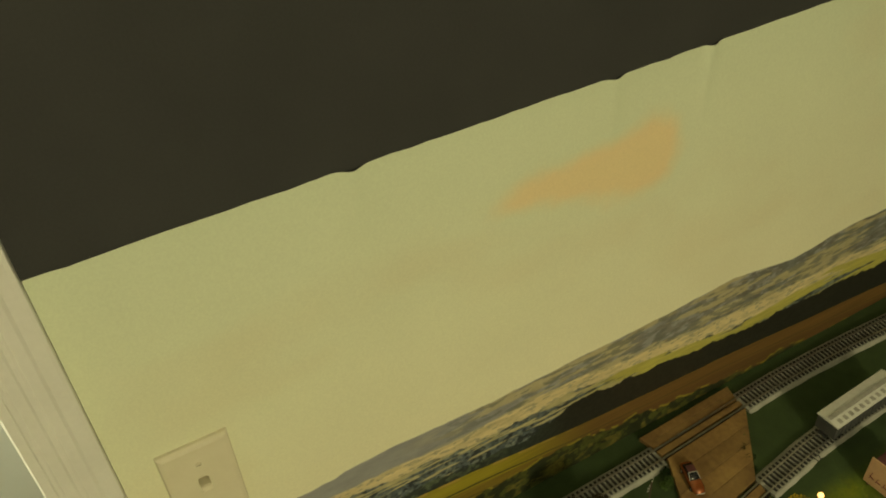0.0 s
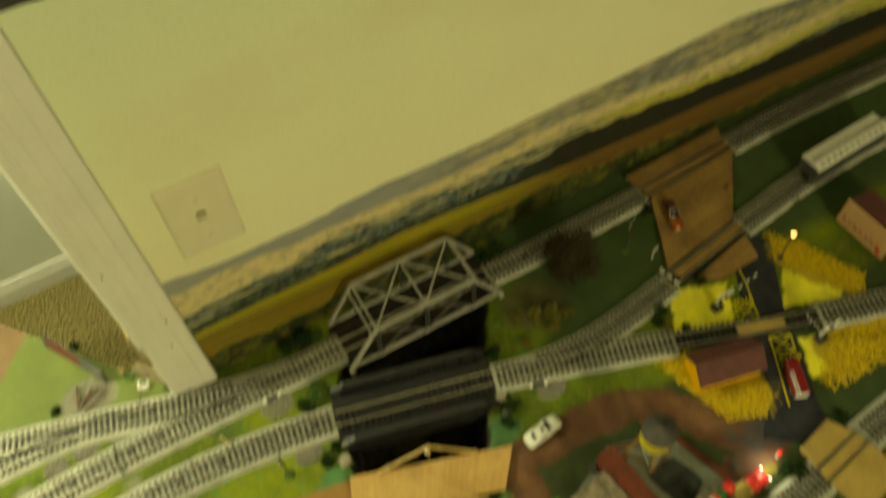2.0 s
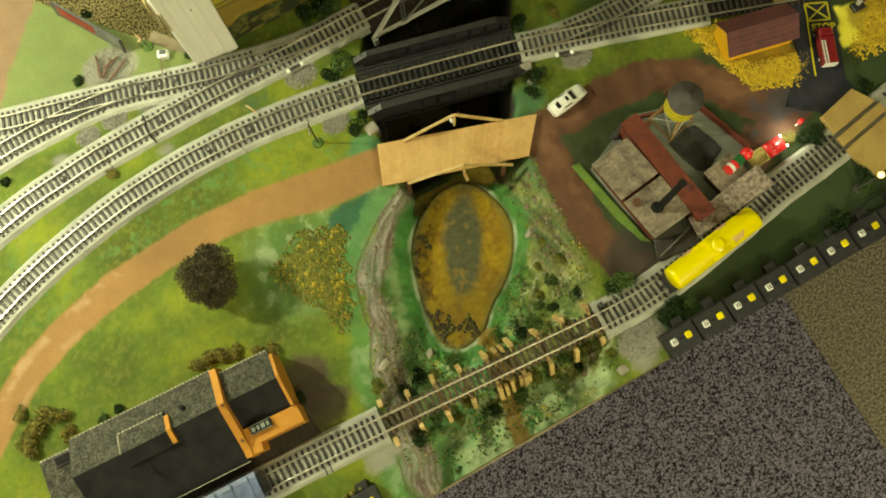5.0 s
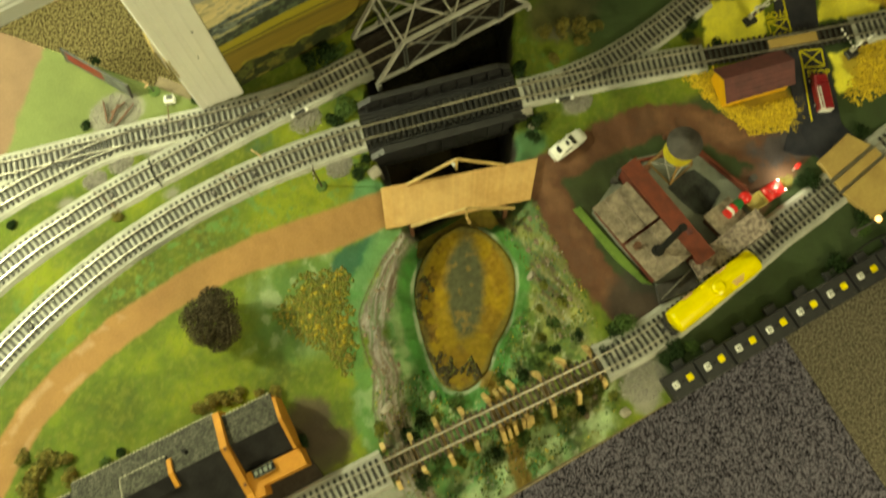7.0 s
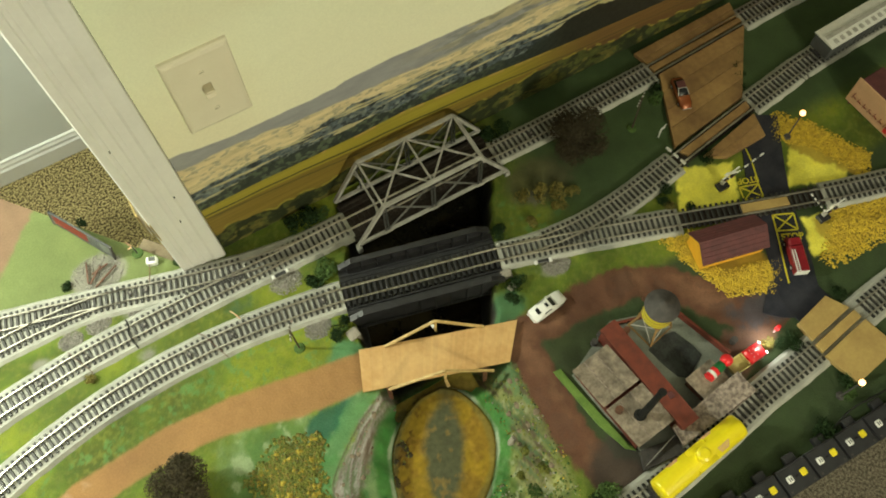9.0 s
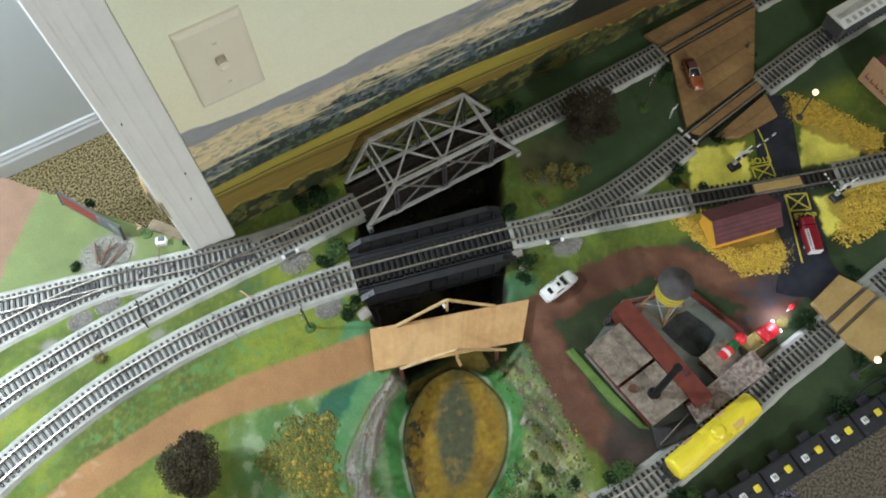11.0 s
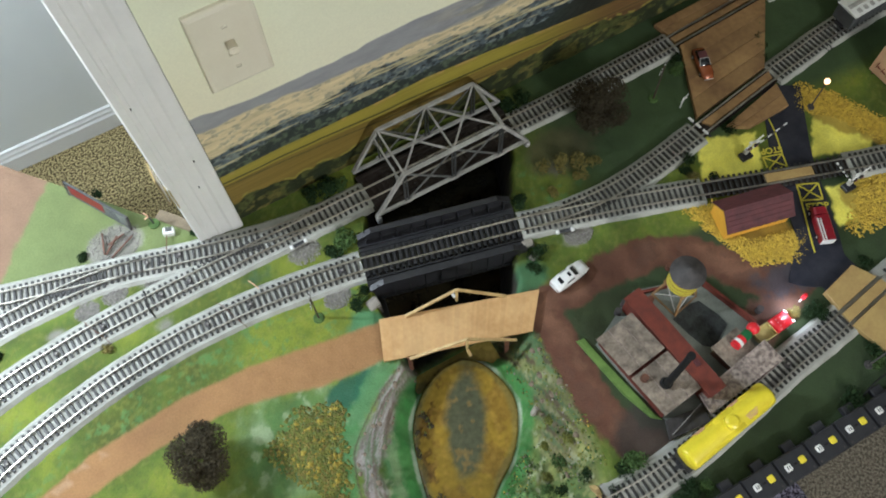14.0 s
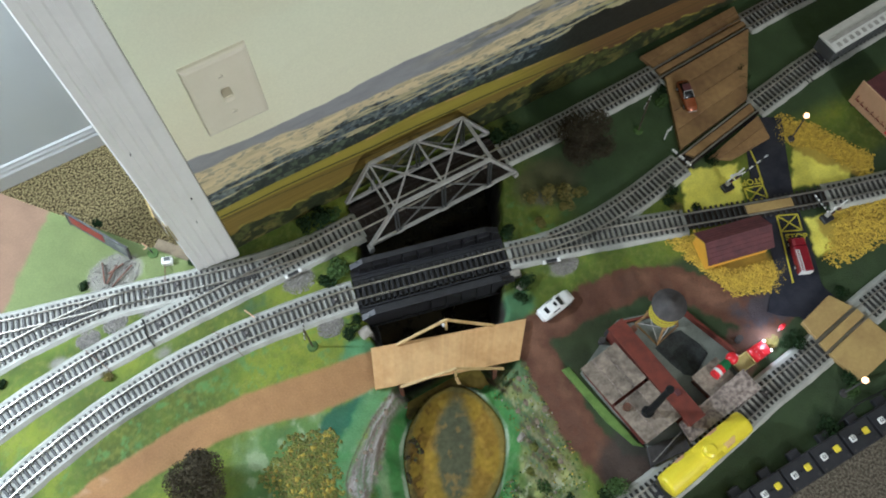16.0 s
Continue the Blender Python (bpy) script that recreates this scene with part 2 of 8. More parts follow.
def beam(bm, a, b, w, h=None, r=None, seg=8, up=(0, 0, 1)):
    """A bar from a to b: w wide and h high, or round with radius r (a pair for a taper)."""
    a, b = Vector(a), Vector(b)
    d = b - a
    z = d.normalized()
    x = Vector(up).cross(z)
    if x.length < 1e-4:
        x = Vector((1, 0, 0))
    x.normalize()
    y = z.cross(x)
    rot = Matrix((x, y, z)).transposed().to_4x4()
    m = Matrix.Translation((a + b) / 2) @ rot
    if r is None:
        vs = bmesh.ops.create_cube(bm, size=1.0)["verts"]
        bmesh.ops.scale(bm, vec=(w, h or w, d.length), verts=vs)
        bmesh.ops.transform(bm, matrix=m, verts=vs)
    else:
        r0, r1 = r if isinstance(r, tuple) else (r, r)
        bmesh.ops.create_cone(bm, cap_ends=True, segments=seg, radius1=r0, radius2=r1, depth=d.length, matrix=m)


def prism(bm, pts, z0, z1):
    """A plan polygon raised from z0 to z1."""
    lo = [bm.verts.new((p[0], p[1], z0)) for p in pts]
    hi = [bm.verts.new((p[0], p[1], z1)) for p in pts]
    n = len(pts)
    bm.faces.new(hi)
    bm.faces.new(lo[::-1])
    for i in range(n):
        bm.faces.new((lo[i], lo[(i + 1) % n], hi[(i + 1) % n], hi[i]))


def profile_x(bm, pts, x0, x1):
    """A (y, z) polygon swept along x."""
    a = [bm.verts.new((x0, p[0], p[1])) for p in pts]
    b = [bm.verts.new((x1, p[0], p[1])) for p in pts]
    n = len(pts)
    bm.faces.new(a)
    bm.faces.new(b[::-1])
    for i in range(n):
        bm.faces.new((a[i], b[i], b[(i + 1) % n], a[(i + 1) % n]))


def profile_z(bm, pts, z0, z1):
    prism(bm, pts, z0, z1)


def spline(pts, step):
    """Points at even steps along a smooth curve through pts (plan)."""
    p = np.array(pts, float)
    p = np.vstack([2 * p[0] - p[1], p, 2 * p[-1] - p[-2]])
    fine = []
    for i in range(1, len(p) - 2):
        for t in np.linspace(0, 1, 24, endpoint=False):
            a, b, c, d = p[i - 1], p[i], p[i + 1], p[i + 2]
            fine.append(0.5 * (2 * b + (c - a) * t + (2 * a - 5 * b + 4 * c - d) * t * t + (3 * b - a - 3 * c + d) * t ** 3))
    fine.append(p[-2])
    fine = np.array(fine)
    s = np.r_[0, np.cumsum(np.hypot(*np.diff(fine, axis=0).T))]
    n = max(2, int(round(s[-1] / step)) + 1)
    at = np.linspace(0, s[-1], n)
    return np.c_[np.interp(at, s, fine[:, 0]), np.interp(at, s, fine[:, 1])]


def sides(line):
    d = np.gradient(line, axis=0)
    d /= np.hypot(d[:, 0], d[:, 1])[:, None]
    return np.c_[-d[:, 1], d[:, 0]]


def sweep(bm, line, section, closed=True):
    """Sweep an (offset, z) section along a plan line."""
    nrm = sides(line)
    rings = [[bm.verts.new((p[0] + n[0] * o, p[1] + n[1] * o, z)) for o, z in section] for p, n in zip(line, nrm)]
    k = len(section)
    for a, b in zip(rings, rings[1:]):
        for i in range(k if closed else k - 1):
            bm.faces.new((a[i], a[(i + 1) % k], b[(i + 1) % k], b[i]))
    if closed:
        bm.faces.new(rings[0][::-1])
        bm.faces.new(rings[-1])


LATTICE = {}


def value_noise(x, y, seed=0):
    """Smooth noise in 0..1 on arrays."""
    g = LATTICE.get(seed)
    if g is None:
        g = LATTICE[seed] = np.random.RandomState(seed).rand(256, 256)
    xi, yi = np.floor(x).astype(int), np.floor(y).astype(int)
    u, v = x - xi, y - yi
    u, v = u * u * (3 - 2 * u), v * v * (3 - 2 * v)
    a, b = g[xi % 256, yi % 256], g[(xi + 1) % 256, yi % 256]
    c, d = g[xi % 256, (yi + 1) % 256], g[(xi + 1) % 256, (yi + 1) % 256]
    return (a * (1 - u) + b * u) * (1 - v) + (c * (1 - u) + d * u) * v


def fbm(x, y, freq, octaves=4, seed=0):
    out, amp, tot = 0.0, 1.0, 0.0
    for o in range(octaves):
        out = out + amp * value_noise(x * freq * 2 ** o + 31.7 * o, y * freq * 2 ** o + 11.3 * o, seed + o)
        tot += amp
        amp *= 0.5
    return out / tot


def sheet(name, X, Y, Z, paint, material, flip=False):
    """A grid mesh from arrays, with its colour layer."""
    ny, nx = X.shape
    me = bpy.data.meshes.new(name)
    idx = np.arange(nx * ny).reshape(ny, nx)
    quads = np.stack([idx[:-1, :-1], idx[:-1, 1:], idx[1:, 1:], idx[1:, :-1]], -1).reshape(-1, 4)
    if flip:
        quads = quads[:, ::-1]
    me.vertices.add(nx * ny)
    me.vertices.foreach_set("co", np.stack([X, Y, Z], -1).astype(np.float32).ravel())
    me.loops.add(quads.size)
    me.loops.foreach_set("vertex_index", quads.ravel().astype(np.int32))
    me.polygons.add(len(quads))
    me.polygons.foreach_set("loop_start", (np.arange(len(quads)) * 4).astype(np.int32))
    me.update(calc_edges=True)
    at = me.color_attributes.new("paint", "FLOAT_COLOR", "POINT")
    rgba = np.ones((nx * ny, 4), np.float32)
    rgba[:, :3] = np.clip(paint, 0, 1).reshape(-1, 3)
    at.data.foreach_set("color", rgba.ravel())
    me.polygons.foreach_set("use_smooth", np.ones(len(quads), bool))
    me.materials.append(material)
    me.validate()
    return new(name, me)


def line_dist(X, Y, pts):
    d = np.full(X.shape, 9.0)
    for (ax, ay), (bx, by) in zip(pts, pts[1:]):
        vx, vy = bx - ax, by - ay
        t = np.clip(((X - ax) * vx + (Y - ay) * vy) / (vx * vx + vy * vy + 1e-12), 0, 1)
        d = np.minimum(d, np.hypot(X - ax - t * vx, Y - ay - t * vy))
    return d


def area_dist(X, Y, poly):
    """Signed distance to a polygon: below 0 inside."""
    ring = list(poly) + [poly[0]]
    d = line_dist(X, Y, ring)
    inside = np.zeros(X.shape, bool)
    for (ax, ay), (bx, by) in zip(ring, ring[1:]):
        if ay != by:
            inside ^= ((ay > Y) != (by > Y)) & (X < (bx - ax) * (Y - ay) / (by - ay) + ax)
    return np.where(inside, -d, d)


def step(v, a, b):
    t = np.clip((v - a) / (b - a), 0, 1)
    return t * t * (3 - 2 * t)


# ---- the model's terrain: heights and painted areas ----
BANK_Y = [0.01, -0.05, -0.10, -0.15, -0.19, -0.25, -0.29, -0.33, -0.40, -0.45, -0.50, -0.56, -0.63]
BANK_L = [0.128, 0.118, 0.100, 0.078, 0.064, 0.062, 0.052, 0.005, -0.045, -0.070, -0.090, -0.090, -0.095]
BANK_R = [0.362, 0.345, 0.322, 0.296, 0.270, 0.244, 0.222, 0.216, 0.212, 0.205, 0.196, 0.190, 0.150]
DEPTH = [0.12, 0.12, 0.12, 0.12, 0.12, 0.11, 0.075, 0.05, 0.045, 0.045, 0.042, 0.035, 0.022]
SLOPE = [0.018, 0.018, 0.018, 0.018, 0.02, 0.022, 0.03, 0.05, 0.06, 0.06, 0.05, 0.05, 0.05]
POND = [(0.128, -0.300), (0.095, -0.300), (0.060, -0.318), (0.034, -0.345), (0.018, -0.385), (0.008, -0.430), (0.006, -0.468),
        (0.026, -0.488), (0.060, -0.482), (0.086, -0.460), (0.120, -0.438), (0.146, -0.408), (0.160, -0.378), (0.158, -0.345), (0.146, -0.315)]
POND = [tuple(p) for p in spline(POND + POND[:1], 0.009)][:-1]
POND_Z = -0.044


def height(X, Y):
    yy = -Y
    l, r = np.interp(yy, [-v for v in BANK_Y], BANK_L), np.interp(yy, [-v for v in BANK_Y], BANK_R)
    dep, wid = np.interp(yy, [-v for v in BANK_Y], DEPTH), np.interp(yy, [-v for v in BANK_Y], SLOPE)
    wob = (fbm(X, Y, 40, 3, 5) - 0.5) * 0.012
    inner = np.minimum(X - l, r - X) + wob
    h = -dep * step(inner, 0, wid) * step(-Y, 0.0, 0.022)
    h = h + (fbm(X, Y, 60, 4, 9) - 0.5) * (0.002 + 0.012 * step(-h, 0.004, 0.03))
    front = step(-Y, 0.50, 0.62) * 0.006
    pd = area_dist(X, Y, POND)
    h = np.where(Y < -0.28, h * (1 - step(-pd, -0.012, 0.004)) + (POND_Z - 0.003) * step(-pd, -0.012, 0.004), h)
    mound = 0.006 * step(0.05 - np.hypot(X + 0.09, (Y + 0.34) * 0.7), 0, 0.05)
    return h - front * step(X, -0.12, -0.05) * step(-X, -0.21, -0.16) + mound


ROAD_PATH = [(0.05, -0.2425), (0.0, -0.238), (-0.04, -0.2315), (-0.11, -0.2150), (-0.185, -0.2080), (-0.245, -0.2115), (-0.31, -0.218), (-0.389, -0.238), (-0.445, -0.262), (-0.50, -0.300), (-0.60, -0.38)]
DIRT_LOOP = [(0.235, -0.302), (0.29, -0.302), (0.35, -0.302), (0.41, -0.312), (0.45, -0.338), (0.475, -0.375), (0.50, -0.41), (0.54, -0.43)]
DIRT_SIDE = [(0.238, -0.305), (0.240, -0.350), (0.236, -0.40), (0.232, -0.45), (0.242, -0.495), (0.262, -0.515)]
CREEK = [(0.068, -0.283), (0.025, -0.307), (-0.008, -0.338), (-0.030, -0.362), (-0.040, -0.393), (-0.046, -0.425), (-0.060, -0.455), (-0.072, -0.50), (-0.088, -0.60)]


def paint_ground(X, Y, Z):
    n_big, n_mid, n_fine = fbm(X, Y, 14, 4, 21), fbm(X, Y, 45, 4, 33), fbm(X, Y, 160, 3, 41)
    rgb = lambda *c: np.array(c)[None, None, :]  # noqa: E731
    col = rgb(0.085, 0.135, 0.010) * (0.35 + 1.15 * n_big)[..., None] + rgb(0.055, 0.035, 0.0) * (n_mid * n_fine)[..., None] + rgb(0.05, 0.035, 0.0) * step(n_big, 0.52, 0.68)[..., None]

    def over(mask, color, vary=0.25):
        nonlocal col
        c = rgb(*color) * (1 - vary + 2 * vary * n_mid)[..., None]
        m = np.clip(mask, 0, 1)[..., None]
        col = col * (1 - m) + c * m

    jag = (n_mid - 0.5) * 0.014 + (n_fine - 0.5) * 0.010
    # flocked tufts, drier blades and sea-green dabs
    tuft = lambda f, sd, a, b: step(fbm(X, Y, f, 4, sd), a, b)  # noqa: E731
    over(tuft(210, 151, 0.52, 0.66) * 0.35, (0.175, 0.185, 0.030), 0.3)
    over(tuft(190, 152, 0.54, 0.66) * 0.25, (0.040, 0.075, 0.012), 0.3)
    over(tuft(130, 153, 0.56, 0.70) * step(-Y, 0.10, 0.14) * step(Y, -0.24, -0.18) * 0.6, (0.085, 0.190, 0.055), 0.3)
    over(step(0.020 - np.hypot(X + 0.045, (Y + 0.090) * 1.4) + jag * 2, 0, 0.015) * 0.6, (0.028, 0.085, 0.045), 0.3)
    # lawns to the right: the weaker light there is painted as darker green
    over(step(X, 0.33, 0.42) * step(Y, -0.24, -0.2), (0.040, 0.068, 0.022))
    over(step(X, 0.225, 0.245) * step(-Y, 0.30, 0.32), (0.030, 0.050, 0.015))
    # pale grass mat in the doorway
    over(step(Y, -0.02, 0.02) * step(-X, 0.05, 0.09), (0.135, 0.170, 0.055), 0.16)
    # creek valley: sea-green paint with pale sponge marks
    vl = np.interp(-Y, [-v for v in BANK_Y], BANK_L)
    vr = np.interp(-Y, [-v for v in BANK_Y], BANK_R)
    valley = step(np.minimum(X - vl, vr - X) + jag * 1.5, -0.012, 0.015) * step(-Y, 0.20, 0.27)
    rbank = step(X, 0.09, 0.14)
    soft = lambda f, sd, a, b: step(fbm(X, Y, f, 5, sd), a, b)  # noqa: E731
    over(valley * (1 - rbank), (0.066, 0.175, 0.050), 0.35)
    over(valley * rbank, (0.135, 0.180, 0.042), 0.4)
    over(valley * (1 - rbank) * soft(22, 74, 0.46, 0.66) * 0.7, (0.090, 0.235, 0.095), 0.35)
    over(valley * soft(48, 77, 0.46, 0.70) * (0.65 - 0.5 * rbank), (0.22, 0.30, 0.14), 0.35)
    over(valley * rbank * soft(38, 81, 0.44, 0.66) * 0.65, (0.27, 0.285, 0.080), 0.4)
    over(valley * rbank * soft(30, 83, 0.48, 0.64) * 0.7, (0.050, 0.100, 0.024), 0.4)
    over(valley * soft(60, 99, 0.50, 0.64) * 0.45, (0.105, 0.080, 0.035))
    over(valley * soft(90, 103, 0.55, 0.66) * 0.5, (0.30, 0.29, 0.11))
    over(valley * soft(75, 107, 0.54, 0.64) * 0.6, (0.026, 0.044, 0.016))
    over(valley * soft(150, 109, 0.60, 0.70) * 0.55, (0.40, 0.42, 0.28))
    # front lower slope, greyer and bluish
    over(valley * step(-Y, 0.555, 0.58) * step(n_mid, 0.40, 0.60) * 0.7, (0.27, 0.34, 0.19), 0.4)
    # pale dabs on the meadow beside the creek, and sea-green washes by the road
    slope = step(0.085 - np.hypot((X + 0.085) * 0.75, Y + 0.305) + jag * 2, 0, 0.045)
    over(slope * 0.75, (0.072, 0.155, 0.042), 0.35)
    over(slope * soft(30, 55, 0.44, 0.66) * 0.55, (0.20, 0.27, 0.13))
    over(slope * soft(75, 56, 0.50, 0.66) * 0.5, (0.34, 0.39, 0.24))
    edge = step(0.022 - np.abs(line_dist(X, Y, CREEK) - 0.030) + jag * 1.5, 0, 0.016)
    over(edge * 0.7, (0.062, 0.190, 0.058), 0.35)
    over(edge * soft(55, 57, 0.48, 0.66) * 0.55, (0.25, 0.33, 0.18))
    over(step(-area_dist(X, Y, [(-0.036, -0.262), (-0.008, -0.258), (0.030, -0.268), (-0.006, -0.297), (-0.028, -0.300), (-0.052, -0.283)]) + jag * 0.8, -0.003, 0.006) * 0.92, (0.018, 0.092, 0.050), 0.25)
    over(step(-area_dist(X, Y, [(0.024, -0.264), (0.058, -0.276), (0.018, -0.300), (-0.020, -0.322), (-0.032, -0.318), (-0.022, -0.301)]) + jag * 0.8, -0.003, 0.006) * 0.85, (0.085, 0.190, 0.070), 0.25)
    over(step(0.03 - np.hypot(X - 0.042, (Y + 0.215) * 1.2) + jag, 0, 0.012) * 0.9, (0.08, 0.21, 0.09))
    over(step(0.034 - np.hypot(X - 0.245, (Y + 0.262) * 1.1) + jag, 0, 0.015) * 0.85, (0.045, 0.13, 0.06))
    over(step(0.022 - line_dist(X, Y, [(0.212, -0.325), (0.222, -0.37)]) + jag, 0, 0.008) * 0.9, (0.04, 0.15, 0.055))
    # right bank: rock strata falling towards the pond
    xr = X - vr
    strata = lambda sd: fbm((xr + 0.35 * Y) * 3.2, (Y - 0.35 * X) * 0.45, 70, 4, sd)  # noqa: E731
    rocky = step(0.034 - np.abs(xr + 0.020) + jag * 1.5, 0, 0.018) * step(-Y, 0.285, 0.30) * step(Y, -0.50, -0.44)
    over(rocky * 0.45, (0.120, 0.110, 0.045), 0.4)
    over(rocky * step(strata(131), 0.48, 0.58) * 0.85, (0.060, 0.040, 0.022), 0.3)
    over(rocky * step(strata(132), 0.54, 0.64) * 0.7, (0.155, 0.150, 0.070), 0.3)
    over(rocky * step(strata(133), 0.54, 0.62) * 0.7, (0.045, 0.095, 0.035), 0.3)
    # dry rock bed of the creek, streaked along its run
    cd = line_dist(X, Y, CREEK)
    order = CREEK[::-1]
    run = X - np.interp(Y, [p[1] for p in order], [p[0] for p in order])
    half = np.interp(-Y, [0.28, 0.31, 0.34, 0.38, 0.42, 0.46, 0.60], [0.009, 0.014, 0.020, 0.018, 0.017, 0.021, 0.024])
    bed = step(half - cd + jag * 0.9, 0, 0.008)
    streak = lambda sd, f=150: fbm(run * 2.2 + 0.006 * np.sin(Y * 90), Y * 0.22, f, 4, sd)  # noqa: E731
    over(bed * 0.95, (0.165, 0.140, 0.115), 0.35)
    over(bed * step(streak(63), 0.48, 0.68) * 0.6, (0.27, 0.245, 0.24), 0.3)
    over(bed * step(streak(64), 0.52, 0.64) * 0.75, (0.090, 0.060, 0.042), 0.3)
    over(bed * step(streak(65), 0.54, 0.64) * 0.6, (0.085, 0.145, 0.060), 0.3)
    over(bed * step(streak(66, 260), 0.58, 0.68) * 0.4, (0.36, 0.34, 0.34), 0.2)
    over(step(0.0022 - np.abs(cd - half + 0.001 + jag * 0.25), 0, 0.002) * step(-run, -0.002, 0.004) * 0.7, (0.060, 0.036, 0.026), 0.3)
    col = col * (1 + 0.22 * valley[..., None])
    # pond rim
    pd = area_dist(X, Y, POND)
    over(step(0.014 - np.abs(pd - 0.010) + jag * 0.5, 0, 0.008) * 0.85, (0.048, 0.185, 0.034), 0.3)
    over(step(0.003 - np.abs(pd - 0.003) + jag * 0.2, 0, 0.002) * (0.35 + 0.6 * step(n_mid, 0.42, 0.55)), (0.30, 0.36, 0.26))
    # outlet of the creek under the trestle
    over(step(0.014 - line_dist(X, Y, [(0.06, -0.49), (0.055, -0.54), (0.04, -0.60), (0.035, -0.63)]) + jag, 0, 0.006) * 0.9, (0.20, 0.12, 0.02), 0.4)
    # weedy ground in front of the factory, its shade painted in as dark green
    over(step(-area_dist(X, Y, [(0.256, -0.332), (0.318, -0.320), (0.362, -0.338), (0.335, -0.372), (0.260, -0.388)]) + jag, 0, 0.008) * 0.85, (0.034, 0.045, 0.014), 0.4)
    over(step(-area_dist(X, Y, [(0.43, -0.425), (0.53, -0.42), (0.545, -0.455), (0.50, -0.475), (0.445, -0.495)]) + jag, 0, 0.01) * 0.9, (0.135, 0.065, 0.045), 0.35)
    # dirt
    dirt = np.minimum(line_dist(X, Y, DIRT_LOOP) - 0.026, line_dist(X, Y, DIRT_SIDE) - 0.026)
    over(step(-dirt + jag * 0.8, 0, 0.006), (0.108, 0.045, 0.024), 0.35)
    over(step(-dirt - 0.006 + jag, 0, 0.012) * step(n_big, 0.45, 0.62) * 0.8, (0.19, 0.095, 0.053), 0.3)
    over(step(-dirt - 0.004 + jag, 0, 0.014) * step(n_mid, 0.52, 0.62) * 0.6, (0.085, 0.042, 0.026), 0.25)
    # dark patches by the factory dock, the road's end and the station
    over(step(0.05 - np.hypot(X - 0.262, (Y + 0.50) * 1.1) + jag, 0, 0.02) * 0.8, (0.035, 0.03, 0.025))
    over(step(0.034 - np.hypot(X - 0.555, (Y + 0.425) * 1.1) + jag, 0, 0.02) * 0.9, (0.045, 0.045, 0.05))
    over(step(0.045 - np.hypot((X + 0.155) * 1.2, Y + 0.435) + jag, 0, 0.02) * 0.9, (0.050, 0.034, 0.022))
    over(step(0.05 - np.hypot((X + 0.150) * 1.1, (Y + 0.462) * 1.2) + jag * 1.6, 0, 0.025) * step(n_mid, 0.36, 0.5) * 0.9, (0.040, 0.028, 0.018))
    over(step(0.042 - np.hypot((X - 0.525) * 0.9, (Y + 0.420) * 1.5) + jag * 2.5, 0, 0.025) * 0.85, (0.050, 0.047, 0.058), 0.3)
    # dirt road, smooth, with pale scuffs along its far edge
    pth = line_dist(X, Y, ROAD_PATH) - np.interp(X, [-0.5, -0.15, -0.04, 0.05], [0.0215, 0.0215, 0.0285, 0.0255])
    over(step(-pth + jag * 0.25, -0.001, 0.004), (0.275, 0.150, 0.055), 0.10)
    over(step(-pth + jag * 0.3, 0, 0.008) * step(fbm(X, Y, 12, 3, 143), 0.45, 0.7) * 0.5, (0.225, 0.116, 0.044), 0.1)
    far = line_dist(X, Y, [(-0.25, -0.197), (-0.31, -0.205), (-0.389, -0.226), (-0.445, -0.250), (-0.52, -0.305)])
    over(step(0.009 - far + jag * 0.6, 0, 0.007) * step(fbm(X + Y, (Y - X) * 0.5, 40, 4, 147), 0.44, 0.56) * step(-X, 0.27, 0.31) * 0.65, (0.40, 0.265, 0.150), 0.15)
    near = line_dist(X, Y, [(-0.33, -0.236), (-0.42, -0.262), (-0.50, -0.316)])
    over(step(0.006 - near + jag * 0.6, 0, 0.006) * step(fbm(X + Y, (Y - X) * 0.5, 45, 4, 148), 0.50, 0.60) * 0.5, (0.38, 0.25, 0.14), 0.15)
    # road in the next room
    over(step(-(X + 0.398 - 0.90 * Y) * 0.74 + jag * 0.5, 0, 0.006) * step(Y, 0.02, 0.04), (0.195, 0.122, 0.074), 0.08)
    # gravel by the tracks
    for cx, cy, r in ((-0.195, 0.045, 0.042), (-0.16, -0.033, 0.03), (0.02, -0.085, 0.026), (0.028, -0.165, 0.022), (-0.175, -0.090, 0.015), (-0.217, -0.021, 0.020), (-0.255, -0.026, 0.020), (-0.300, -0.034, 0.016), (-0.125, -0.032, 0.018), (0.335, -0.24, 0.024),
                      (0.365, -0.145, 0.02), (0.215, -0.585, 0.036), (0.205, -0.610, 0.022), (-0.12, -0.555, 0.026), (0.30, -0.06, 0.02)):
        over(step(r - np.hypot(X - cx, (Y - cy) * 1.3) + jag, 0, 0.012) * 0.9, (0.23, 0.22, 0.19), 0.35)
    # painted meadow patches
    for poly in ([(0.555, -0.20), (0.632, -0.232), (0.60, -0.29), (0.52, -0.262)], [(0.735, -0.222), (0.775, -0.31), (0.745, -0.335), (0.668, -0.303), (0.705, -0.255)],
                 [(0.655, -0.345), (0.715, -0.362), (0.66, -0.405), (0.632, -0.402)]):
        over(step(-area_dist(X, Y, poly) + jag * 0.6, 0, 0.004), (0.82, 0.76, 0.11), 0.3)
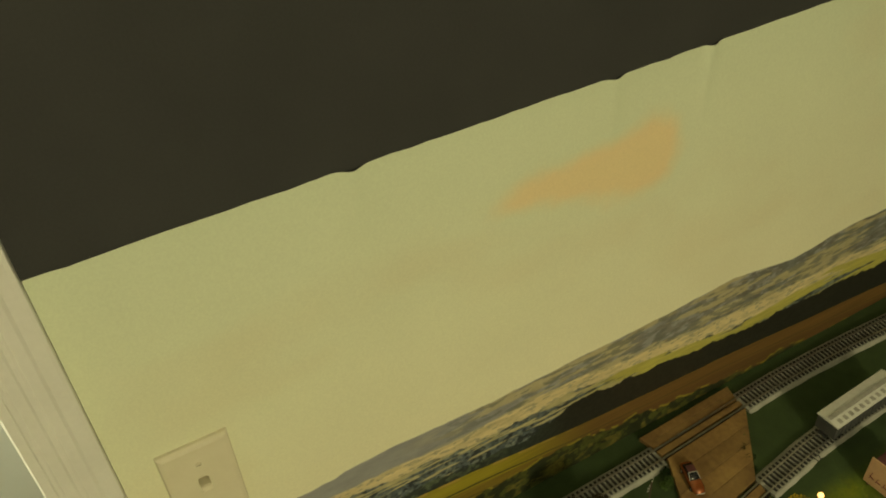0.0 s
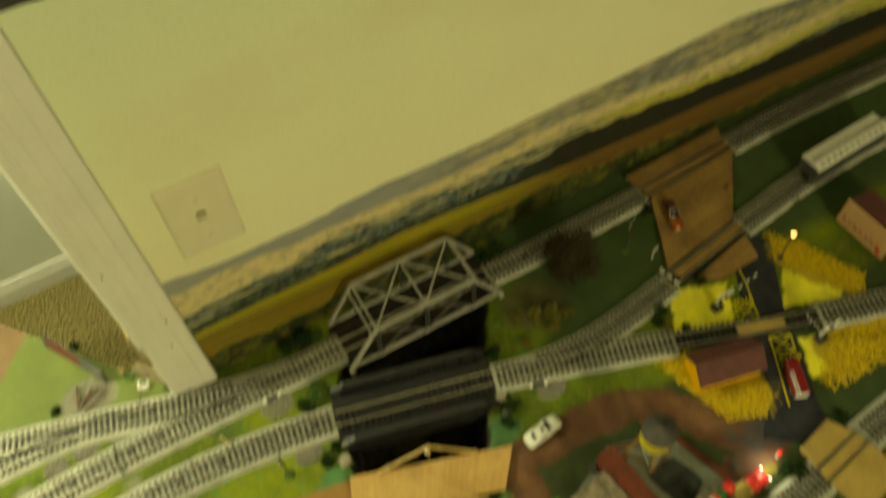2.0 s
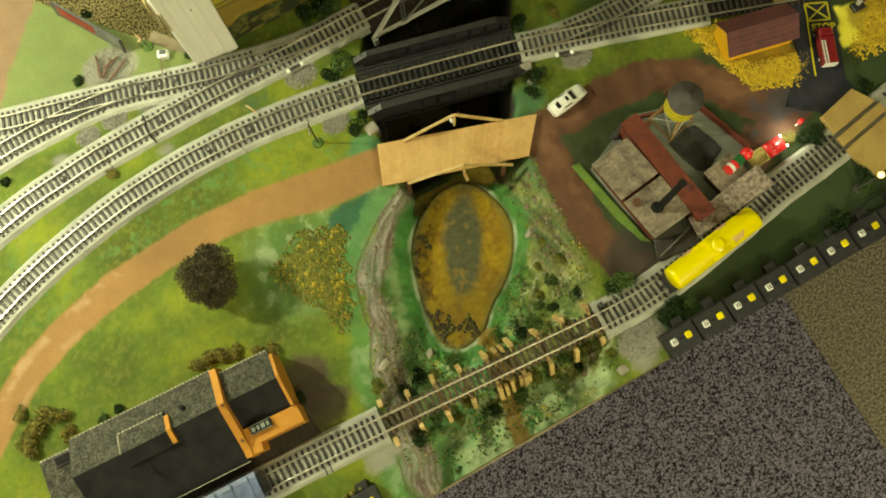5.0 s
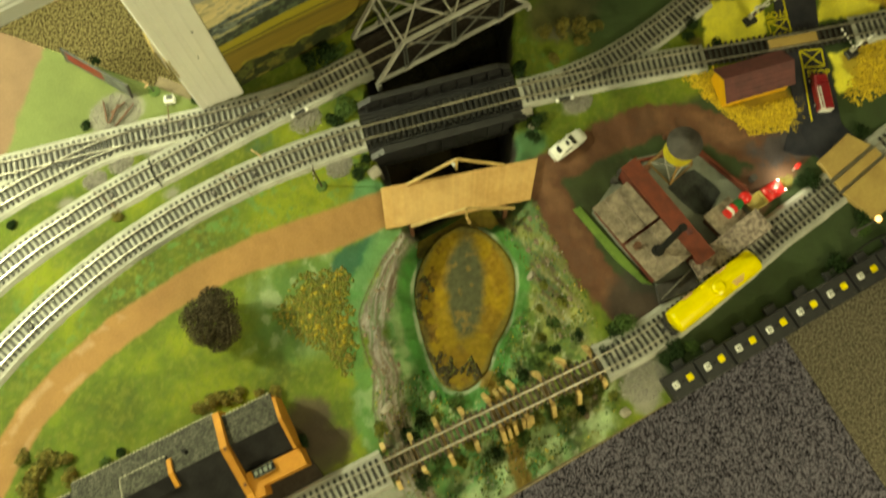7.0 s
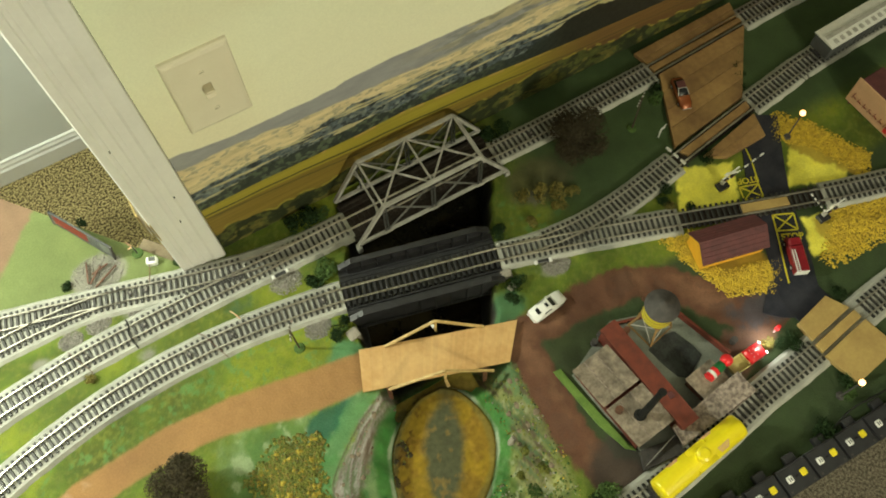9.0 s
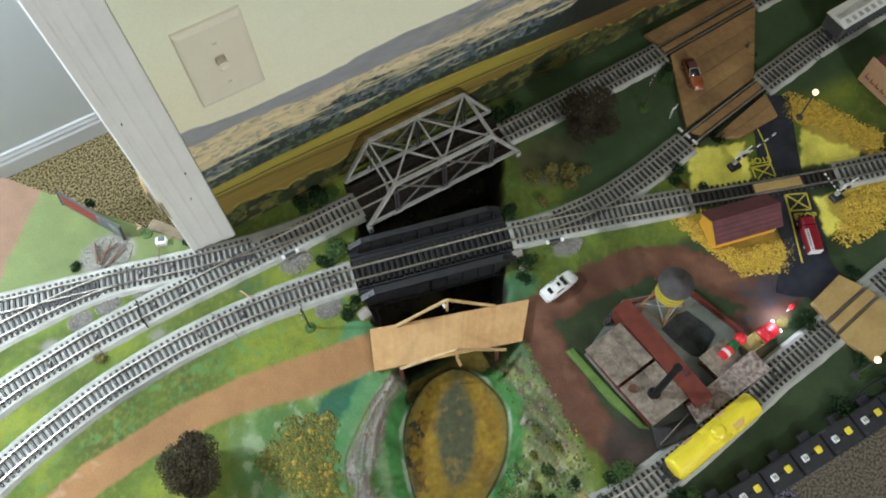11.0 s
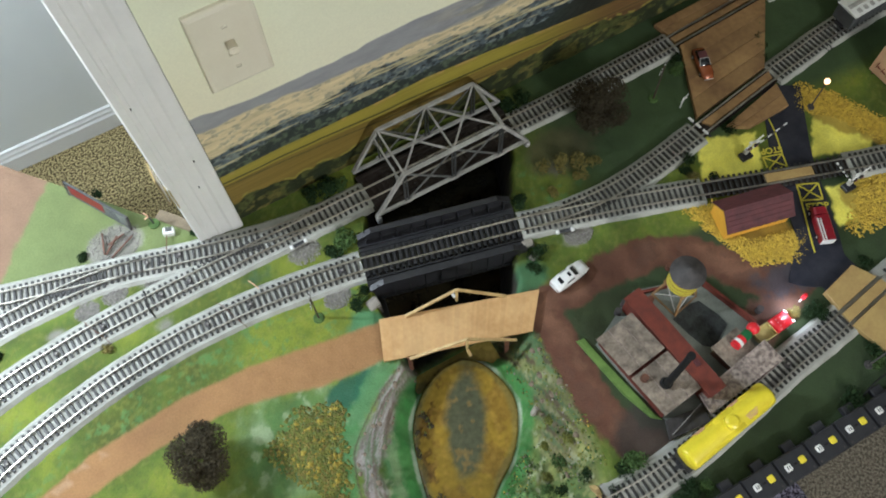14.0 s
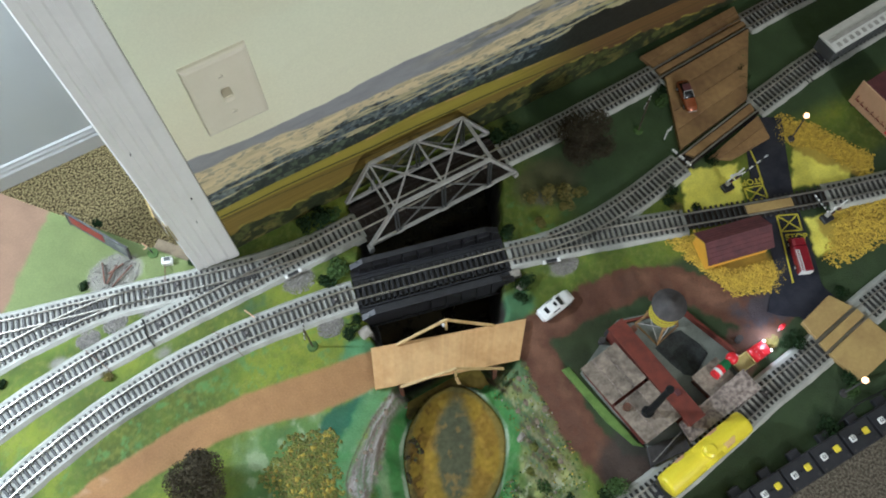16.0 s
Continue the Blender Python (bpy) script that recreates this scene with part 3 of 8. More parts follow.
    for poly in ([(0.475, -0.284), (0.53, -0.30), (0.60, -0.385), (0.555, -0.412), (0.505, -0.385)], [(0.73, -0.20), (0.765, -0.24), (0.80, -0.32), (0.765, -0.345), (0.70, -0.25)],
                 [(0.66, -0.35), (0.80, -0.37), (0.77, -0.42), (0.66, -0.42)]):
        over(step(-area_dist(X, Y, poly) + jag, 0, 0.008) * 0.85, (0.32, 0.215, 0.025), 0.35)
    # brush ground between the tracks at the gorge
    over(step(0.045 - np.hypot((X - 0.385) * 0.7, Y + 0.125) + jag, 0, 0.02) * 0.8, (0.075, 0.07, 0.03), 0.4)
    # gorge walls, blackish brown and darker again towards the bottom
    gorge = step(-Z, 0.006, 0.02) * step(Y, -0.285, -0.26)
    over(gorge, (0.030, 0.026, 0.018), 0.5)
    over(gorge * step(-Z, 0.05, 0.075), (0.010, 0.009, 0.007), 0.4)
    return col


STEP = 0.0022
gx, gy = np.arange(-0.72, 1.62, STEP), np.arange(-0.622, 0.0005, STEP)
GX, GY = np.meshgrid(gx, gy)
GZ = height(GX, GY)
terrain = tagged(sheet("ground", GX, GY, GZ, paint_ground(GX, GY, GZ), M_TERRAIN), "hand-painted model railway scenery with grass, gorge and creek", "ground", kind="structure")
uu, vv = np.meshgrid(np.linspace(0, 1, 220), np.linspace(0, 1, 180))
EY = vv * 0.50 + 0.0002
EX = -0.72 + uu * (-0.089 - 0.83 * EY + 0.72)
EZ = height(EX, -0.0 * EY) * 0 + (fbm(EX, EY, 60, 3, 9) - 0.5) * 0.0015
ext = tagged(sheet("ground", EX, EY, EZ, paint_ground(EX, EY, EZ), M_TERRAIN), "pale green grass mat reaching through the doorway", "ground", kind="structure")


def ground_z(x, y):
    return float(height(np.array([[x]]), np.array([[y]]))[0, 0])


# ---- room ----
FLOOR_Z, CEIL_Z = -1.0, 1.42
DOOR_L, DOOR_R, DOOR_TOP = -0.93, -0.0885, 1.03


def slab(name, a, b, material, label, category):
    bm = bmesh.new()
    box(bm, [(p + q) / 2 for p, q in zip(a, b)], [abs(q - p) for p, q in zip(a, b)])
    return tagged(part(name, bm, material), label, category, kind="structure")


bm = bmesh.new()
box(bm, ((DOOR_R + 2.4) / 2, 0.06, (FLOOR_Z + CEIL_Z) / 2), (2.4 - DOOR_R, 0.12, CEIL_Z - FLOOR_Z))
box(bm, ((-1.9 + DOOR_L) / 2, 0.06, (FLOOR_Z + CEIL_Z) / 2), (1.9 + DOOR_L, 0.12, CEIL_Z - FLOOR_Z))
box(bm, ((DOOR_L + DOOR_R) / 2, 0.06, (DOOR_TOP + CEIL_Z) / 2), (DOOR_R - DOOR_L, 0.12, CEIL_Z - DOOR_TOP))
tagged(part("wall_north", bm, M_WALL_DARK), "dark grey-brown painted wall with a doorway", "wall", kind="structure")
slab("wall_south", (-1.9, -3.3, FLOOR_Z), (2.4, -3.2, CEIL_Z), M_WALL_DARK, "plain dark painted room wall", "wall")
slab("wall_east", (2.4, -3.3, FLOOR_Z), (2.5, 0.12, CEIL_Z), M_WALL_DARK, "plain dark painted room wall", "wall")
slab("wall_west", (-2.0, -3.3, FLOOR_Z), (-1.9, 1.15, CEIL_Z), M_WALL_DARK, "plain dark painted room wall", "wall")
slab("wall_hall_west", (-1.9, 0.12, FLOOR_Z), (-1.85, 1.03, CEIL_Z), M_WALL, "white painted hallway wall", "wall")
slab("wall_hall", (-1.9, 1.03, FLOOR_Z), (0.9, 1.13, CEIL_Z), M_WALL, "white painted hallway wall", "wall")
slab("wall_hall_end", (0.8, 0.12, FLOOR_Z), (0.9, 1.03, CEIL_Z), M_WALL, "white painted hallway wall", "wall")
slab("ceiling", (-2.0, -3.3, CEIL_Z), (2.5, 1.15, CEIL_Z + 0.1), M_CEIL, "plain white ceiling", "ceiling")
slab("floor", (-2.0, -3.3, FLOOR_Z - 0.1), (2.5, 0.06, FLOOR_Z), M_TAN_CARPET2, "worn tan carpet in the train room", "floor")
slab("floor_hall", (-2.0, 0.06, FLOOR_Z - 0.1), (0.9, 1.15, FLOOR_Z), M_TAN_CARPET, "nubbly tan and brown hallway carpet", "floor")
bm = bmesh.new()
box(bm, (-0.45, -1.35, FLOOR_Z + 0.006), (2.48, 2.3, 0.012), bevel=0.004)
tagged(part("rug", bm, M_RUG), "charcoal grey speckled rug on the carpet", "rug")

# hallway baseboard with a moulded top
bm = bmesh.new()
profile_x(bm, [(1.03, FLOOR_Z), (1.016, FLOOR_Z), (1.016, FLOOR_Z + 0.052), (1.020, FLOOR_Z + 0.058), (1.020, FLOOR_Z + 0.066), (1.024, FLOOR_Z + 0.074), (1.024, FLOOR_Z + 0.080), (1.03, FLOOR_Z + 0.083)], -1.9, 0.8)
tagged(part("baseboard", bm, M_TRIM), "white moulded baseboard", "baseboard", kind="structure")

# door lining and fluted casing
bm = bmesh.new()
box(bm, (DOOR_R - 0.0005, 0.06, (FLOOR_Z + DOOR_TOP) / 2), (0.012, 0.118, DOOR_TOP - FLOOR_Z))
box(bm, (DOOR_L, 0.06, (FLOOR_Z + DOOR_TOP) / 2), (0.012, 0.118, DOOR_TOP - FLOOR_Z))
box(bm, ((DOOR_L + DOOR_R) / 2, 0.06, DOOR_TOP - 0.006), (DOOR_R - DOOR_L - 0.014, 0.118, 0.012))
tagged(part("door_lining", bm, M_TRIM), "white painted door lining", "door frame", kind="structure")
CAS_L, CAS_R = -0.0935, -0.0350


def casing(u0, u1, flip=1):
    w = u1 - u0
    prof = [(0.0, 0.0), (0.0, -0.008), (0.03, -0.0095), (0.16, -0.0095), (0.19, -0.0115), (0.24, -0.0115), (0.27, -0.0098), (0.42, -0.0108), (0.46, -0.0128),
            (0.52, -0.0128), (0.55, -0.0112), (0.70, -0.0125), (0.76, -0.0155), (0.93, -0.0160), (0.985, -0.0145), (1.0, -0.0115), (1.0, 0.0)]
    prof = [(p, y if y > -0.009 else -0.0095 + (y + 0.0095) * 0.6) for p, y in prof]
    return [(u0 + w * p if flip > 0 else u1 - w * p, y) for p, y in prof]


bm = bmesh.new()
profile_z(bm, casing(CAS_L, CAS_R), FLOOR_Z, DOOR_TOP + 0.055)
trim = tagged(part("trim", bm, M_TRIM), "white fluted wooden door casing with nail holes", "door trim", kind="structure")
bm = bmesh.new()
profile_z(bm, casing(-0.994, -0.936, -1), FLOOR_Z, DOOR_TOP + 0.055)
tagged(part("trim", bm, M_TRIM), "white fluted wooden door casing", "door trim", kind="structure")
bm = bmesh.new()
box(bm, ((CAS_L - 0.936) / 2, -0.006, DOOR_TOP + 0.028), (-0.936 - CAS_L, 0.012, 0.055), bevel=0.002)
tagged(part("trim", bm, M_TRIM), "white door head casing", "door trim", kind="structure")
for x, z in ((-0.0505, 0.178), (-0.060, 0.125), (-0.079, 0.30)):
    bm = bmesh.new()
    beam(bm, (x, -0.0138, z), (x, -0.0095, z), 0, r=0.0010 if z == 0.178 else 0.0005, seg=8)
    part("nail_hole", bm, M_RUBBER, trim, "small dark nail hole")
# strike plate wrapped round the lining's edge
bm = bmesh.new()
box(bm, (-0.1005, 0.018, 0.122), (0.0025, 0.03, 0.058), bevel=0.0008)
pts = [(-0.0985, -0.002), (-0.0955, -0.008), (-0.0925, -0.0115)]
for (ax, ay), (bx, by) in zip(pts, pts[1:]):
    beam(bm, (ax + 0.004, ay, 0.122), (bx + 0.001, by, 0.122), 0.0014, 0.040, up=(0, 0, 1))
part("strike_plate", bm, M_BRASS, trim, "brass strike plate")

# ---- printed landscape on the wall ----
zs = np.r_[np.arange(-0.015, 0.262, 0.0012), np.linspace(0.264, 0.6150, 60)]
xs = np.r_[np.arange(-0.0345, 0.90, 0.0014), np.arange(0.90, 1.75, 0.004)]
BX, BZ = np.meshgrid(xs, zs)


def paint_backdrop(X, Z):
    nz = lambda fx, fz, s, o=4: fbm(X * fx, Z * fz, 1.0, o, s)  # noqa: E731
    rgb = lambda *c: np.array(c)[None, None, :]  # noqa: E731
    row = lambda xs_, zs_: np.interp(X, xs_, zs_)  # noqa: E731
    g = np.clip((Z - 0.22) / 0.40, 0, 1)[..., None]
    col = rgb(0.90, 0.88, 0.66) * (1 - g) + rgb(0.74, 0.81, 0.62) * g

    def over(mask, color, vary=None):
        nonlocal col
        c = rgb(*color) * np.ones(X.shape + (1,))
        if vary is not None:
            c = c * vary[..., None]
        m = np.clip(mask, 0, 1)[..., None]
        col = col * (1 - m) + c * m

    # evening cloud: billowed top, soft tail
    puff = sum(a * np.exp(-((X - cx) / rx) ** 2 - ((Z - cz) / rz) ** 2) for cx, cz, rx, rz, a in
               ((0.588, 0.508, 0.036, 0.048, 1.0), (0.540, 0.500, 0.045, 0.044, 0.9), (0.480, 0.508, 0.040, 0.028, 0.8), (0.430, 0.520, 0.030, 0.026, 0.7), (0.395, 0.505, 0.035, 0.018, 0.45)))
    over(step(puff + (nz(28, 36, 3) - 0.5) * 0.5, 0.15, 0.85) * 0.75, (0.93, 0.70, 0.40))
    over(step(nz(4, 7, 8) - 0.50, 0, 0.25) * 0.25, (0.76, 0.66, 0.46))
    leaf = 0.35 + 1.3 * nz(260, 300, 29)
    wob = lambda f, a, s: (nz(f, 0, s) - 0.5) * a  # noqa: E731
    # far blue-grey ridge
    ridge = row([-0.03, 0.04, 0.165, 0.178, 0.23, 0.36, 0.48, 0.66, 0.765, 0.88, 0.99, 1.2], [0.233, 0.221, 0.221, 0.226, 0.228, 0.222, 0.226, 0.229, 0.236, 0.216, 0.228, 0.224]) + wob(45, 0.004, 12)
    haze = 0.85 + 0.3 * nz(50, 160, 13)
    hill = step(ridge - Z, 0, 0.0016)
    over(hill, (0.33, 0.335, 0.35), haze)
    over(hill * step(X, 0.30, 0.5) * step(nz(60, 130, 15), 0.42, 0.62) * 0.7, (0.20, 0.185, 0.150), haze)
    over(hill * step(X, 0.55, 0.8) * step(nz(90, 160, 16), 0.46, 0.58) * 0.7, (0.115, 0.110, 0.085), haze)
    over(hill * step(X, 0.22, 0.40) * step(nz(16, 120, 81), 0.46, 0.58) * 0.75, (0.56, 0.49, 0.28), haze)
    over(hill * step(X, 0.22, 0.40) * step(nz(50, 200, 82), 0.52, 0.62) * 0.7, (0.15, 0.165, 0.15), haze)
    # pale hay fields, dotted with hedges
    f1 = row([-0.03, 0.04, 0.10, 0.25, 0.34, 0.48, 0.60, 0.80, 1.0, 1.2], [0.206, 0.206, 0.195, 0.191, 0.184, 0.188, 0.176, 0.160, 0.160, 0.150]) + wob(16, 0.012, 17) + wob(70, 0.004, 18)
    hay = step(f1 - Z, 0, 0.003)
    over(hay, (0.72, 0.61, 0.37), 0.8 + 0.4 * nz(30, 200, 19))
    over(hay * step(nz(30, 190, 23, 4), 0.52, 0.66) * 0.45, (0.44, 0.39, 0.23), 0.7 + 0.6 * nz(150, 200, 24))
    over(hay * step(nz(120, 300, 53, 4), 0.59, 0.67) * 0.6, (0.26, 0.27, 0.22), 0.5 + nz(150, 200, 54))
    # wooded belts, blue with distance, pale slivers of field between
    f2 = row([-0.03, 0.05, 0.10, 0.18, 0.29, 0.38, 0.50, 0.63, 0.80, 1.0, 1.2], [0.150, 0.164, 0.160, 0.174, 0.168, 0.156, 0.162, 0.150, 0.128, 0.135, 0.120]) + wob(26, 0.016, 27) + wob(150, 0.007, 28)
    woods = step(f2 - Z, 0, 0.002)
    over(woods, (0.098, 0.122, 0.140), leaf)
    over(woods * step(nz(130, 190, 51, 4), 0.48, 0.60), (0.19, 0.22, 0.205), leaf)
    over(woods * step(nz(150, 210, 52, 4), 0.54, 0.62), (0.028, 0.038, 0.044), leaf)
    over(woods * step(nz(17, 210, 31, 4), 0.54, 0.61) * step(Z, 0.118, 0.128), (0.50, 0.45, 0.26), 0.7 + 0.6 * nz(80, 220, 32))
    # sunlit strip further along
    band = row([0.40, 0.48, 0.60, 0.79, 0.88, 0.99, 1.11, 1.3], [0.148, 0.160, 0.158, 0.128, 0.136, 0.152, 0.130, 0.12]) + wob(40, 0.006, 71)
    over(step(band - Z, 0, 0.002) * step(X, 0.50, 0.58) * step(nz(14, 120, 72), 0.30, 0.42), (0.50, 0.46, 0.13), 0.75 + 0.5 * nz(40, 260, 73))
    # nearer dark belt above the field
    f3 = row([-0.03, 0.05, 0.15, 0.26, 0.34, 0.43, 0.50, 0.63, 0.79, 1.0, 1.2], [0.128, 0.138, 0.134, 0.132, 0.118, 0.118, 0.142, 0.132, 0.112, 0.110, 0.092]) + wob(34, 0.014, 34) + wob(160, 0.006, 35)
    belt = step(f3 - Z, 0, 0.002)
    over(belt, (0.030, 0.040, 0.034), leaf)
    over(belt * step(nz(140, 180, 56, 4), 0.50, 0.60) * step(-X, -0.45, -0.30), (0.095, 0.120, 0.080), leaf)
    over(belt * step(X, 0.42, 0.5) * 0.8, (0.018, 0.016, 0.011), leaf)
    # yellow-green field, turning brown further along
    f4 = row([-0.03, 0.04, 0.18, 0.25, 0.34, 0.43, 0.59, 0.80, 1.15], [0.108, 0.111, 0.111, 0.113, 0.105, 0.095, 0.080, 0.070, 0.040]) + wob(12, 0.004, 38)
    fld = step(f4 - Z, 0, 0.0018)
    brown = step(X, 0.36, 0.56)
    over(fld, (0.33, 0.275, 0.035), 0.75 + 0.5 * nz(14, 420, 39))
    over(fld * brown, (0.165, 0.092, 0.030), 0.7 + 0.6 * nz(14, 380, 40))
    over(step(0.003 - np.abs(Z - f4 + 0.003), 0, 0.002) * step(nz(60, 40, 77), 0.50, 0.60) * (1 - brown), (0.46, 0.31, 0.09))
    dip = f4 - row([-0.03, 0.10, 0.25, 0.44], [0.016, 0.021, 0.030, 0.026])
    over(step(0.0022 - np.abs(Z - dip - wob(10, 0.006, 41)), 0, 0.0014) * (1 - 0.5 * brown), (0.050, 0.046, 0.018))
    over(step(dip - 0.004 - Z, 0, 0.003), (0.215, 0.150, 0.028), 0.7 + 0.6 * nz(12, 340, 44))
    over(step(dip - 0.004 - Z, 0, 0.003) * brown, (0.130, 0.070, 0.026), 0.7 + 0.6 * nz(12, 340, 45))
    over(step(0.0016 - np.abs(Z - dip + 0.014 + 0.04 * (X - 0.1)), 0, 0.001), (0.080, 0.062, 0.020))
    # dark brush and rounded bushes at the foot
    f6 = row([-0.03, 0.0, 0.05, 0.30, 0.42, 0.50, 0.64, 0.82, 1.18], [0.044, 0.056, 0.038, 0.036, 0.052, 0.050, 0.034, 0.012, -0.02]) + wob(24, 0.026, 47) + wob(80, 0.010, 48)
    over(step(0.0050 - np.abs(Z - f6), 0, 0.003) * step(nz(90, 120, 50), 0.46, 0.56), (0.30, 0.255, 0.045))
    over(step(f6 - Z, 0, 0.002), (0.024, 0.031, 0.013), leaf)
    over(step(f6 - Z, 0, 0.002) * step(nz(80, 100, 58, 4), 0.52, 0.62), (0.080, 0.088, 0.024), leaf)
    over(step(f6 - 0.014 - Z, 0, 0.004) * step(nz(60, 80, 59, 4), 0.57, 0.64), (0.13, 0.115, 0.03), leaf)
    return col


lift = 0.0035 * np.exp(-((BX - 0.236) / 0.010) ** 2) + 0.003 * np.exp(-((BX - 0.522) / 0.009) ** 2) + 0.0035 * np.exp(-((BX - 0.648) / 0.008) ** 2)
topw = step(BZ, 0.50, 0.615)
BY = -0.0015 - lift * topw - (fbm(BX, BZ, 5, 3, 61) - 0.5) * 0.0016
crease = sum(0.0014 * np.exp(-(((BZ - z0) - k * (BX - x0)) / 0.0025) ** 2) * step(0.045 - np.abs(BX - x0), 0, 0.02) for x0, z0, k in
             ((0.13, 0.325, 0.28), (0.62, 0.44, 0.45), (0.40, 0.305, 0.2), (0.30, 0.29, 0.15), (0.16, 0.27, 0.1), (0.52, 0.30, 0.3)))
BY = np.minimum(BY - crease, -0.0006)
tilt = 0.004 * np.maximum(0, np.abs(((BX * 3.4) % 1) - 0.5) - 0.44) * 6
BZ2 = BZ - topw * (tilt + (fbm(BX, BX * 0, 40, 3, 66) - 0.5) * 0.002) - (BZ > 0.6135) * lift * 0.7
tagged(sheet("backdrop", BX, BY, BZ2, paint_backdrop(BX, BZ), M_BACKDROP), "wrinkled printed paper backdrop of hills, fields and evening sky", "backdrop", kind="structure")

# fascia of the layout board
bm = bmesh.new()
box(bm, (0.45, -0.6234, -0.052), (2.34, 0.0022, 0.085))
box(bm, (0.45, -0.30, -0.13), (2.34, 0.64, 0.012))
tagged(part("layout_frame", bm, M_FASCIA), "plain wooden frame under the model railway", "frame", kind="structure")
bm = bmesh.new()
a, b = Vector((-0.092, 0.004, 0)), Vector((-0.50, 0.4965, 0))
c = a.lerp(b, 0.11)
beam(bm, (a.x + 0.001, a.y, -0.008), (c.x + 0.001, c.y, -0.008), 0.034, 0.0030, up=(0, 0, 1))
prism(bm, [(-0.72, 0.001), (-0.095, 0.001), (-0.508, 0.498), (-0.72, 0.498)], -0.022, -0.003)
tagged(part("layout_frame", bm, M_FASCIA), "thin wooden edge strip of the doorway section", "frame", kind="structure")

# ---- tracks ----
BED, TIE_TOP, GAUGE = 0.0045, 0.0066, 0.0165
tie_mesh = None


def make_tie_mesh():
    bm = bmesh.new()
    box(bm, (0, 0, (BED + TIE_TOP) / 2), (0.0033, 0.030, TIE_TOP - BED), bevel=0.0003)
    for s in (-1, 1):
        box(bm, (0, s * (GAUGE / 2 + 0.0017), TIE_TOP + 0.0003), (0.0018, 0.0011, 0.0007))
        box(bm, (0, s * (GAUGE / 2 - 0.0013), TIE_TOP + 0.0003), (0.0018, 0.0011, 0.0007))
    me = bpy.data.meshes.new("tie")
    bm.to_mesh(me)
    bm.free()
    me.materials.append(M_TIE)
    return me


tie_mesh = make_tie_mesh()


def rails(pts, parent, z=TIE_TOP, names=("rail", "rail"), fine=0.006):
    line = spline(pts, fine)
    for s, nm in zip((-1, 1), names):
        bm = bmesh.new()
        o = s * (GAUGE / 2 + 0.00045)
        sweep(bm, line, [(o - 0.0011, z), (o + 0.0011, z), (o + 0.0011, z + 0.0005), (o + 0.0004, z + 0.0008), (o + 0.0004, z + 0.0017), (o + 0.00065, z + 0.0019),
                         (o + 0.00065, z + 0.0026), (o - 0.00065, z + 0.0026), (o - 0.00065, z + 0.0019), (o - 0.0004, z + 0.0017), (o - 0.0004, z + 0.0008), (o - 0.0011, z + 0.0005)])
        part(nm, bm, M_RAIL, parent)


def track(pts, label, bed=True, ties=True, skip=(), width=0.0198, spacing=0.0076, dz=0.0):
    line = spline(pts, 0.008)
    bm = bmesh.new()
    if bed:
        w = width
        sweep(bm, line, [(-w - 0.005, -0.0015), (-w, BED - 0.0006 - dz), (-w + 0.0008, BED - dz), (w - 0.0008, BED - dz), (w, BED - 0.0006 - dz), (w + 0.005, -0.0015)])
    else:
        sweep(bm, line, [(-0.012, 0.0012), (-0.012, 0.003), (0.012, 0.003), (0.012, 0.0012)])
    root = tagged(part("railway_track", bm, M_ROADBED if bed else M_DECK), label, "track", group="model railway tracks")
    rails(pts, root)
    if ties:
        tl = spline(pts, spacing)
        d = np.gradient(tl, axis=0)
        for p, q in zip(tl[1:-1] if len(tl) > 3 else tl, d[1:-1] if len(tl) > 3 else d):
            if any(a <= p[0] <= b for a, b in skip):
                continue
            ob = new("tie", tie_mesh)
            ob.matrix_local = Matrix.Translation((p[0], p[1], -dz * 0.6)) @ Matrix.Rotation(math.atan2(q[1], q[0]) + random.uniform(-0.012, 0.012), 4, "Z")
            ob.parent = root
    return root


TRK_L = [(-0.62, -0.300), (-0.52, -0.215), (-0.46, -0.184), (-0.398, -0.161), (-0.332, -0.143), (-0.255, -0.128), (-0.177, -0.121), (-0.130, -0.1205), (-0.074, -0.1225), (-0.006, -0.130), (0.050, -0.139), (0.073, -0.1435)]
TRK_M = [(-0.62, -0.150), (-0.50, -0.106), (-0.381, -0.074), (-0.305, -0.063), (-0.244, -0.0575), (-0.167, -0.055), (-0.127, -0.0545), (-0.070, -0.0545), (-0.016, -0.055), (0.041, -0.0555), (0.126, -0.0555)]
TRK_N = [(-0.66, 0.140), (-0.50, 0.090), (-0.345, 0.043), (-0.311, 0.0335), (-0.276, 0.0245), (-0.240, 0.015), (-0.205, 0.0055), (-0.170, -0.004), (-0.135, -0.0145), (-0.099, -0.0245), (-0.063, -0.034), (-0.026, -0.0425), (0.02, -0.0505), (0.055, -0.0545)]
TRK_N2 = [(-0.66, -0.045), (-0.50, -0.008), (-0.42, 0.003), (-0.356, 0.009), (-0.318, 0.0105), (-0.280, 0.0105), (-0.243, 0.009), (-0.205, 0.0045), (-0.170, -0.004)]
TRK_T = [(0.347, -0.0575), (0.40, -0.0585), (0.447, -0.0585), (0.496, -0.0575), (0.545, -0.0565), (0.595, -0.0555), (0.70, -0.050), (0.80, -0.044), (0.90, -0.042), (1.067, -0.046), (1.30, -0.06), (1.5, -0.08)]
TRK_S = [(0.276, -0.1945), (0.346, -0.216), (0.420, -0.2395), (0.493, -0.2645), (0.567, -0.2905), (0.620, -0.309), (0.676, -0.328), (0.741, -0.349), (0.85, -0.378), (1.0, -0.40)]
